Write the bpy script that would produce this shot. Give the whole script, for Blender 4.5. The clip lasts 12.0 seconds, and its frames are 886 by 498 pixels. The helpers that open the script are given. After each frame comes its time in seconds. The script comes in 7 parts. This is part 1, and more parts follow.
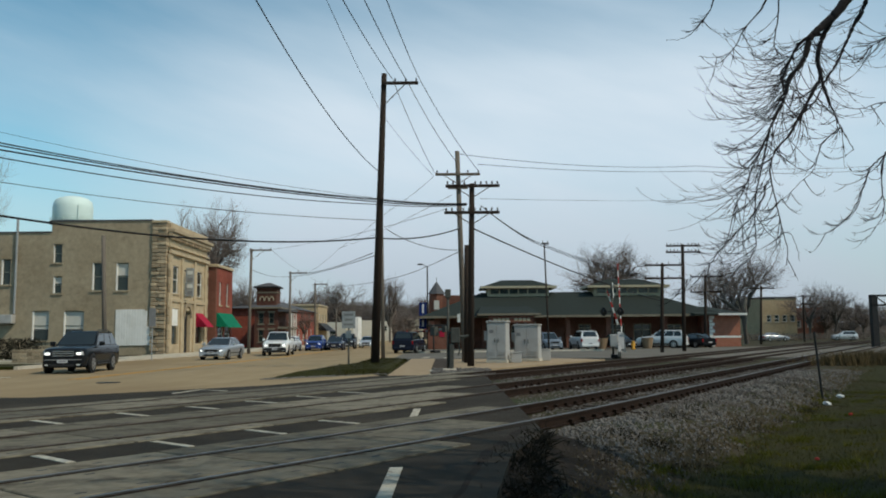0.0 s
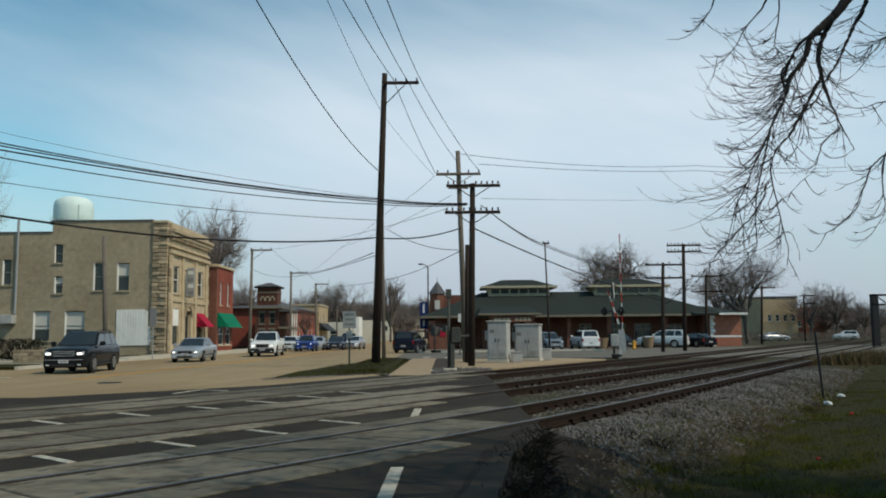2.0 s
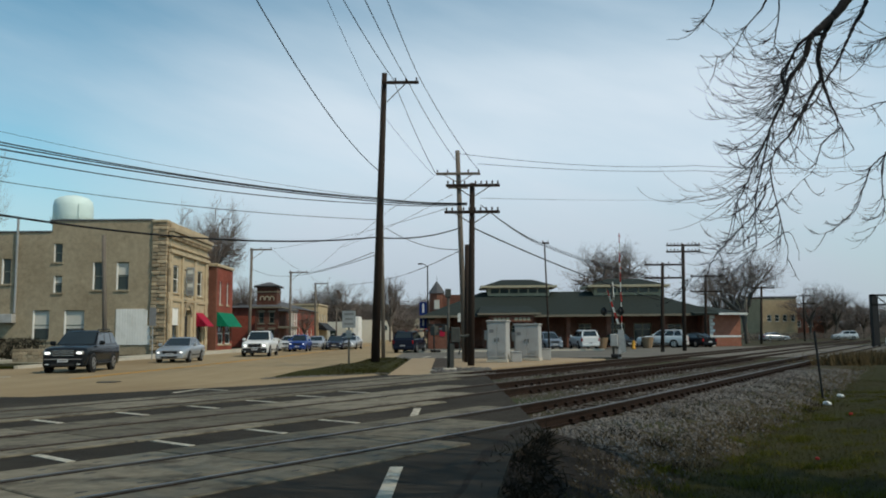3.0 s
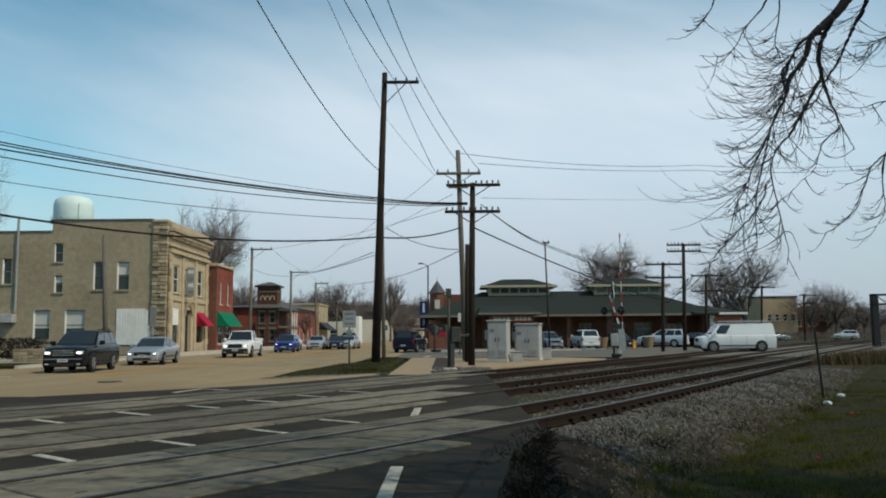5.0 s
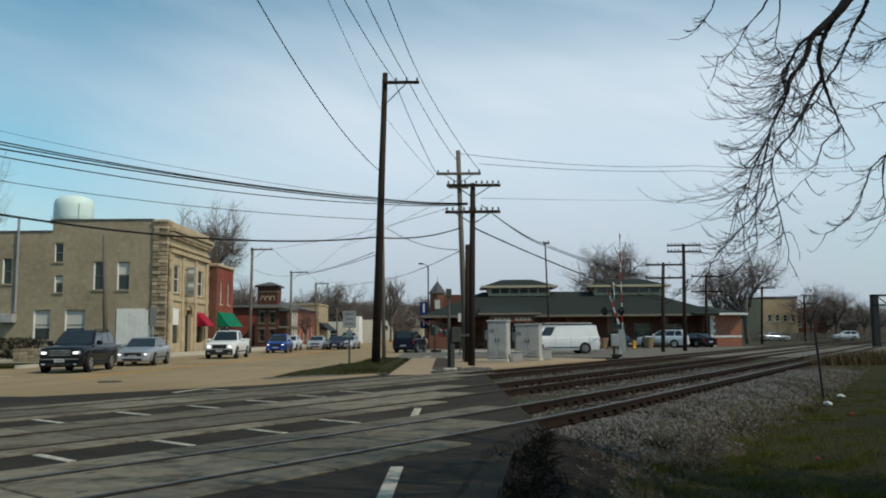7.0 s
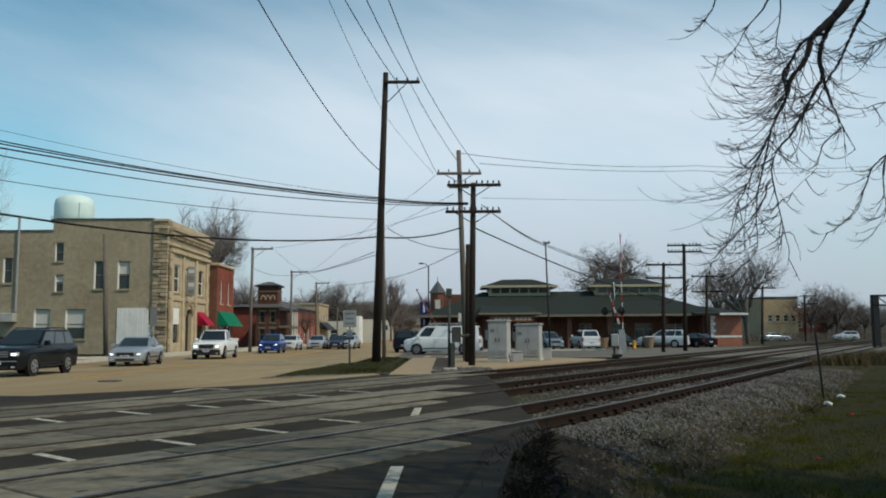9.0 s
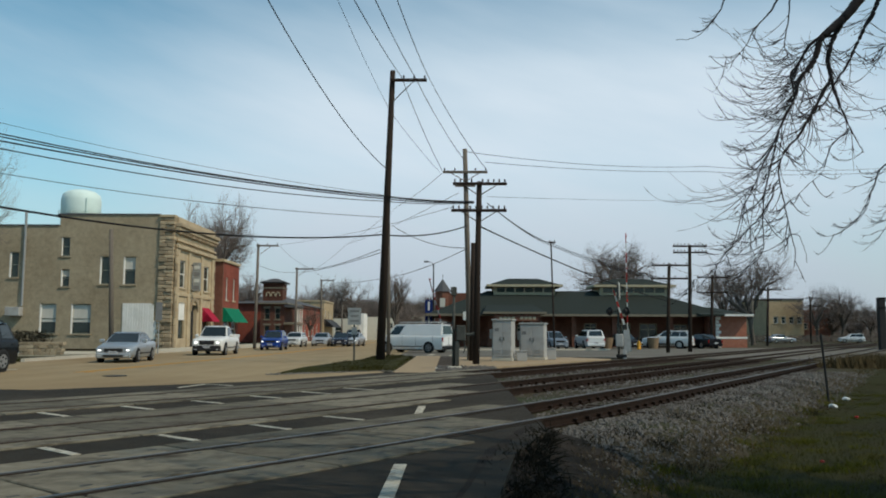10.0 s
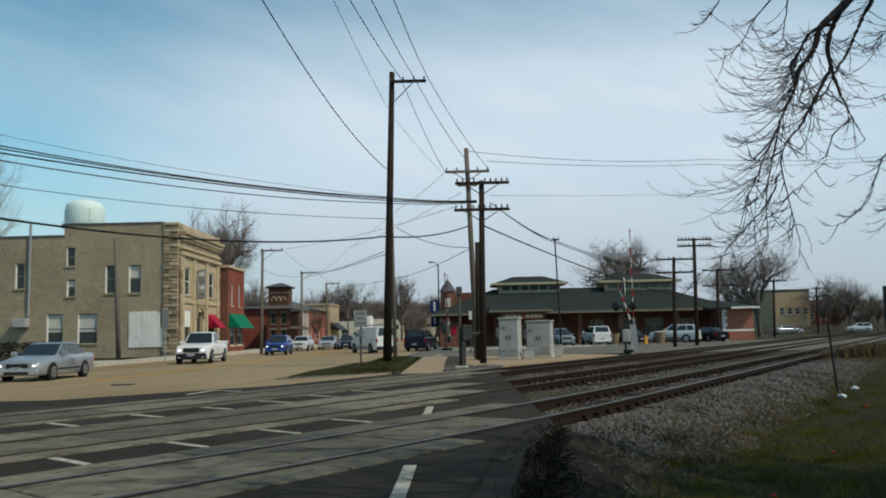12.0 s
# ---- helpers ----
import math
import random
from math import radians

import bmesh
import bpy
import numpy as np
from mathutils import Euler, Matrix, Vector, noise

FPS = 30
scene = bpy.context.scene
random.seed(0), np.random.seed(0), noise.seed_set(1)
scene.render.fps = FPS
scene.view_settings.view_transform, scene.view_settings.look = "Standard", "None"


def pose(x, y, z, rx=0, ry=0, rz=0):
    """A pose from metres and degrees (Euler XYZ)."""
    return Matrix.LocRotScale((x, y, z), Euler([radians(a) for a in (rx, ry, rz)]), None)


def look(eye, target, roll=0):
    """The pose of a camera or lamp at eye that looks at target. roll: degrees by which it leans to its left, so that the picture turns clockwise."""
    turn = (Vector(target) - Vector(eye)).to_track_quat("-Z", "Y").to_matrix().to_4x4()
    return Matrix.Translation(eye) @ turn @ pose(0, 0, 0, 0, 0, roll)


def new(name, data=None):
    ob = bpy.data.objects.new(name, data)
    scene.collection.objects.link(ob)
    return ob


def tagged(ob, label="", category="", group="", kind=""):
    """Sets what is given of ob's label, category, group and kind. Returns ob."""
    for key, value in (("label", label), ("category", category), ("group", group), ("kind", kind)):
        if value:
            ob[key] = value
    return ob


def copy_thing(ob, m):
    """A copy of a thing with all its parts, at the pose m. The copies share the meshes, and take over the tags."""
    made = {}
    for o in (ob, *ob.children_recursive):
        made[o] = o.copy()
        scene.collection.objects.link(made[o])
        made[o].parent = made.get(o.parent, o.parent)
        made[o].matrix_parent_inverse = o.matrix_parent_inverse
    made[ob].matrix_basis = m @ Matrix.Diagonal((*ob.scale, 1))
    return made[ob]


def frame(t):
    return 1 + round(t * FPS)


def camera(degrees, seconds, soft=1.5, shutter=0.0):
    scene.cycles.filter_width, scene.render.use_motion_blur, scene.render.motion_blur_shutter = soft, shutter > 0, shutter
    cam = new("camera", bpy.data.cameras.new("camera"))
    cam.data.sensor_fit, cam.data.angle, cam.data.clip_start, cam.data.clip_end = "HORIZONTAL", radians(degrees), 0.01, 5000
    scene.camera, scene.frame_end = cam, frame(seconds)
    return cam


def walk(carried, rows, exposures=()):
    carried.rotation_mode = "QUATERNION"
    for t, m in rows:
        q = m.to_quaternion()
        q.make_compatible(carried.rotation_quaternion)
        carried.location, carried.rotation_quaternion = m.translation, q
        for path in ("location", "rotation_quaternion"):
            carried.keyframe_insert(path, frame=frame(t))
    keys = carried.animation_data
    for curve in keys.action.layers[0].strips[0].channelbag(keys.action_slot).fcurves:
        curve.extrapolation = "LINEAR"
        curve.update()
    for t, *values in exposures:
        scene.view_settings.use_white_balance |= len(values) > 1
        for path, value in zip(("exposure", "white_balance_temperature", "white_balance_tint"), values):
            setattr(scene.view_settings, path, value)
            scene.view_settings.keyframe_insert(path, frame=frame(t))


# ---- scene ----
cam = camera(55.99, 12.0, soft=1.9)
EYE = 1.45


def eye(tilt, turn, lean):
    return pose(0, 0, EYE, tilt, 0, turn) @ pose(0, 0, 0, 0, 0, lean)


walk(cam, [
    (0.0, eye(95.922, 0.0, -0.5)), (0.5, eye(95.922, 0.0, -0.502)), (1.0, eye(95.915, 0.018, -0.53)),
    (1.5, eye(95.908, 0.039, -0.549)), (2.0, eye(95.909, 0.045, -0.544)), (2.5, eye(95.912, 0.034, -0.529)),
    (3.0, eye(95.888, 0.02, -0.48)), (5.0, eye(95.867, 0.047, -0.5)), (5.5, eye(95.868, 0.048, -0.49)),
    (6.0, eye(95.879, 0.056, -0.472)), (6.5, eye(95.886, 0.059, -0.45)), (7.0, eye(95.884, 0.06, -0.445)),
    (9.0, eye(95.866, 0.085, -0.38)), (9.5, eye(95.861, 0.104, -0.38)), (10.0, eye(95.757, 0.454, 0.215)),
    (10.5, eye(95.774, 0.451, -0.032)), (11.0, eye(95.717, 0.507, -0.777)), (11.5, eye(95.702, 0.553, -0.546)),
    (12.0, eye(95.768, 0.73, -1.32))], exposures=((0.0, -0.35, 6400, 8), (12.0, -0.35, 6400, 8)))

# ---- daylight ----
SUN_EL, SUN_AZ = radians(47), radians(118)      # azimuth clockwise from +y
world = bpy.data.worlds.new("world")
scene.world = world
world.use_nodes = True
wn, wl = world.node_tree.nodes, world.node_tree.links
wn.clear()
w_out = wn.new("ShaderNodeOutputWorld")
w_bg = wn.new("ShaderNodeBackground")
w_sky = wn.new("ShaderNodeTexSky")
w_sky.sky_type = "NISHITA"
w_sky.sun_disc = False
w_sky.sun_elevation, w_sky.sun_rotation = SUN_EL, SUN_AZ
w_sky.air_density, w_sky.dust_density, w_sky.ozone_density = 1.0, 0.15, 1.2
w_bg.inputs[1].default_value = 0.10
# thin high cloud: soft streaks over the blue, thickest in a bright veil ahead
w_tc = wn.new("ShaderNodeTexCoord")
w_map = wn.new("ShaderNodeMapping")
w_map.vector_type = "TEXTURE"
w_map.inputs["Scale"].default_value = (1.0, 0.7, 0.22)
w_map.inputs["Rotation"].default_value = (0.0, 0.26, 0.1)
w_noise = wn.new("ShaderNodeTexNoise")
w_noise.inputs["Scale"].default_value = 2.6
w_noise.inputs["Detail"].default_value = 6.0
w_noise.inputs["Roughness"].default_value = 0.5
wl.new(w_tc.outputs["Generated"], w_map.inputs["Vector"])
wl.new(w_map.outputs[0], w_noise.inputs["Vector"])
w_dot = wn.new("ShaderNodeVectorMath")
w_dot.operation = "DOT_PRODUCT"
w_dot.inputs[1].default_value = Vector((0.12, 0.98, 0.17)).normalized()
wl.new(w_tc.outputs["Generated"], w_dot.inputs[0])
w_veil = wn.new("ShaderNodeMapRange")
w_veil.interpolation_type = "SMOOTHSTEP"
w_veil.inputs["From Min"].default_value, w_veil.inputs["From Max"].default_value = 0.84, 0.99
w_veil.inputs["To Min"].default_value, w_veil.inputs["To Max"].default_value = 0.12, 0.95
wl.new(w_dot.outputs["Value"], w_veil.inputs[0])
w_wisp = wn.new("ShaderNodeMapRange")
w_wisp.inputs["From Min"].default_value, w_wisp.inputs["From Max"].default_value = 0.3, 0.72
w_wisp.inputs["To Min"].default_value, w_wisp.inputs["To Max"].default_value = -0.15, 0.22
wl.new(w_noise.outputs[0], w_wisp.inputs[0])
w_sum = wn.new("ShaderNodeMath")
w_sum.operation, w_sum.use_clamp = "ADD", True
# the veil thins out with height
w_sep = wn.new("ShaderNodeSeparateXYZ")
wl.new(w_tc.outputs["Generated"], w_sep.inputs[0])
w_high = wn.new("ShaderNodeMapRange")
w_high.interpolation_type = "SMOOTHSTEP"
w_high.inputs["From Min"].default_value, w_high.inputs["From Max"].default_value = 0.25, 0.40
w_high.inputs["To Min"].default_value, w_high.inputs["To Max"].default_value = 1.0, 0.38
wl.new(w_sep.outputs[2], w_high.inputs[0])
w_cover = wn.new("ShaderNodeMath")
w_cover.operation = "MULTIPLY"
wl.new(w_veil.outputs[0], w_cover.inputs[0])
wl.new(w_high.outputs[0], w_cover.inputs[1])
wl.new(w_cover.outputs[0], w_sum.inputs[0])
wl.new(w_wisp.outputs[0], w_sum.inputs[1])
# the clear sky behind it, a little towards cyan
w_tint = wn.new("ShaderNodeMix")
w_tint.data_type, w_tint.blend_type = "RGBA", "MULTIPLY"
w_tint.inputs["Factor"].default_value = 1.0
w_tint.inputs["B"].default_value = (1.3, 1.76, 1.56, 1)
wl.new(w_sky.outputs[0], w_tint.inputs["A"])
w_mix = wn.new("ShaderNodeMix")
w_mix.data_type = "RGBA"
w_mix.inputs["B"].default_value = (8.35, 9.6, 10.75, 1)
wl.new(w_sum.outputs[0], w_mix.inputs["Factor"])
wl.new(w_tint.outputs["Result"], w_mix.inputs["A"])
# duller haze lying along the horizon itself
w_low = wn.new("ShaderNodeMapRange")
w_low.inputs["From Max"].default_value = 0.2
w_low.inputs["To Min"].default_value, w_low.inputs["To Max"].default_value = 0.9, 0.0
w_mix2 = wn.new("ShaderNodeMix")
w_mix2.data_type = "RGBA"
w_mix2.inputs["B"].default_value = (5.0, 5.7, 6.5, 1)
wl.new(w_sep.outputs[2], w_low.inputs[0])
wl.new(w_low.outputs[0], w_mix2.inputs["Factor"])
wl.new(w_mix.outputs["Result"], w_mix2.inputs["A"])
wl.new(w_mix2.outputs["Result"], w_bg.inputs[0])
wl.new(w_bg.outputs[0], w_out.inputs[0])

sun = new("sun", bpy.data.lights.new("sun", "SUN"))
sun.data.energy, sun.data.angle, sun.data.color = 3.6, radians(0.6), (1.0, 0.87, 0.68)
sun_dir = Vector((math.sin(SUN_AZ) * math.cos(SUN_EL), math.cos(SUN_AZ) * math.cos(SUN_EL), math.sin(SUN_EL)))
sun.matrix_world = look(sun_dir * 100, (0, 0, 0))


# ---- materials ----
def mat(name, c1, c2=None, rough=0.8, scale=3.0, metal=0.0, bump=0.0, bscale=None, c3=None, scale3=0.4, amount3=0.5, per=False, spec=0.12, stretch=(1, 1, 1)):
    """A surface of two tones mixed by fine noise, and a third by broad stains."""
    m = bpy.data.materials.new(name)
    m.use_nodes = True
    n, l = m.node_tree.nodes, m.node_tree.links
    b = n["Principled BSDF"]
    b.inputs["Roughness"].default_value, b.inputs["Metallic"].default_value = rough, metal
    b.inputs["Specular IOR Level"].default_value = spec
    c2 = c2 or tuple(v * 0.75 for v in c1)
    tc, mp = n.new("ShaderNodeTexCoord"), n.new("ShaderNodeMapping")
    mp.inputs["Scale"].default_value = stretch
    l.new(tc.outputs["Object"], mp.inputs["Vector"])

    def noise_at(s, detail=6.0, r=0.6):
        t = n.new("ShaderNodeTexNoise")
        t.inputs["Scale"].default_value, t.inputs["Detail"].default_value, t.inputs["Roughness"].default_value = s, detail, r
        l.new(mp.outputs[0], t.inputs["Vector"])
        return t

    def mix(fac, a, bb):
        x = n.new("ShaderNodeMix")
        x.data_type = "RGBA"
        if isinstance(fac, float):
            x.inputs["Factor"].default_value = fac
        else:
            l.new(fac, x.inputs["Factor"])
        for key, v in (("A", a), ("B", bb)):
            if isinstance(v, tuple):
                x.inputs[key].default_value = (*v, 1)
            else:
                l.new(v, x.inputs[key])
        return x.outputs["Result"]

    def ramp(src, lo, hi, top=1.0):
        r = n.new("ShaderNodeMapRange")
        r.inputs["From Min"].default_value, r.inputs["From Max"].default_value = lo, hi
        r.inputs["To Max"].default_value = top
        l.new(src, r.inputs["Value"])
        return r.outputs[0]

    fine = noise_at(scale)
    col = mix(ramp(fine.outputs[0], 0.3, 0.7), c1, c2)
    if c3:
        col = mix(ramp(noise_at(scale3, 4.0).outputs[0], 0.48, 0.66, amount3), col, c3)
    if per:
        oi = n.new("ShaderNodeObjectInfo")
        hsv = n.new("ShaderNodeHueSaturation")
        l.new(ramp(oi.outputs["Random"], 0.0, 1.0), hsv.inputs["Value"])
        mr = hsv.inputs["Value"].links[0].from_node
        mr.inputs["To Min"].default_value, mr.inputs["To Max"].default_value = 0.62, 1.22
        l.new(col, hsv.inputs["Color"])
        col = hsv.outputs[0]
    l.new(col, b.inputs["Base Color"])
    if bump:
        bp = n.new("ShaderNodeBump")
        bp.inputs["Strength"].default_value = bump
        bp.inputs["Distance"].default_value = 0.02
        l.new(noise_at(bscale or scale * 2).outputs[0], bp.inputs["Height"])
        l.new(bp.outputs[0], b.inputs["Normal"])
    return m


def brick_mat(name, c1, c2, mortar, width=0.22, row=0.075, gap=0.012, rough=0.85, stain=None):
    """Courses of brick on upright walls, running along whichever way the wall faces."""
    m = mat(name, c1, c2, rough)
    n, l = m.node_tree.nodes, m.node_tree.links
    b = n["Principled BSDF"]
    g = n.new("ShaderNodeNewGeometry")
    sep, comb = n.new("ShaderNodeSeparateXYZ"), n.new("ShaderNodeCombineXYZ")
    add = n.new("ShaderNodeMath")
    add.operation = "ADD"
    l.new(g.outputs["Position"], sep.inputs[0])
    l.new(sep.outputs[0], add.inputs[0])
    l.new(sep.outputs[1], add.inputs[1])
    l.new(add.outputs[0], comb.inputs[0])
    l.new(sep.outputs[2], comb.inputs[1])
    br = n.new("ShaderNodeTexBrick")
    br.inputs["Scale"].default_value = 1.0
    br.inputs["Brick Width"].default_value, br.inputs["Row Height"].default_value, br.inputs["Mortar Size"].default_value = width, row, gap
    br.inputs["Color1"].default_value, br.inputs["Color2"].default_value, br.inputs["Mortar"].default_value = (*c1, 1), (*c2, 1), (*mortar, 1)
    l.new(comb.outputs[0], br.inputs["Vector"])
    old = b.inputs["Base Color"].links[0].from_socket
    x = n.new("ShaderNodeMix")
    x.data_type = "RGBA"
    x.inputs["Factor"].default_value = 0.6
    l.new(old, x.inputs["A"])
    l.new(br.outputs["Color"], x.inputs["B"])
    out = x.outputs["Result"]
    if stain:
        t = n.new("ShaderNodeTexNoise")
        t.inputs["Scale"].default_value, t.inputs["Detail"].default_value = 0.35, 6.0
        l.new(g.outputs["Position"], t.inputs["Vector"])
        r = n.new("ShaderNodeMapRange")
        r.inputs["From Min"].default_value, r.inputs["From Max"].default_value, r.inputs["To Max"].default_value = 0.45, 0.7, 0.6
        l.new(t.outputs[0], r.inputs[0])
        y = n.new("ShaderNodeMix")
        y.data_type = "RGBA"
        l.new(r.outputs[0], y.inputs["Factor"])
        l.new(out, y.inputs["A"])
        y.inputs["B"].default_value = (*stain, 1)
        out = y.outputs["Result"]
    mot = n.new("ShaderNodeTexNoise")
    mot.inputs["Scale"].default_value, mot.inputs["Detail"].default_value, mot.inputs["Roughness"].default_value = 2.2, 8.0, 0.75
    l.new(g.outputs["Position"], mot.inputs["Vector"])
    mr = n.new("ShaderNodeMapRange")
    mr.inputs["From Min"].default_value, mr.inputs["From Max"].default_value = 0.3, 0.7
    mr.inputs["To Min"].default_value, mr.inputs["To Max"].default_value = 0.76, 1.2
    l.new(mot.outputs[0], mr.inputs[0])
    hv = n.new("ShaderNodeHueSaturation")
    l.new(out, hv.inputs["Color"])
    l.new(mr.outputs[0], hv.inputs["Value"])
    l.new(hv.outputs[0], b.inputs["Base Color"])
    bp = n.new("ShaderNodeBump")
    bp.inputs["Strength"].default_value, bp.inputs["Distance"].default_value = 0.4, 0.01
    l.new(br.outputs["Fac"], bp.inputs["Height"])
    bp.invert = True
    l.new(bp.outputs[0], b.inputs["Normal"])
    return m


def glass_mat(name, c, rough=0.06, spec=0.8):
    m = mat(name, c, tuple(v * 0.7 for v in c), rough, 0.8)
    m.node_tree.nodes["Principled BSDF"].inputs["Specular IOR Level"].default_value = spec
    return m


def glow_mat(name, c, strength):
    m = mat(name, c, c, 0.2)
    b = m.node_tree.nodes["Principled BSDF"]
    b.inputs["Emission Color"].default_value, b.inputs["Emission Strength"].default_value = (*c, 1), strength
    return m


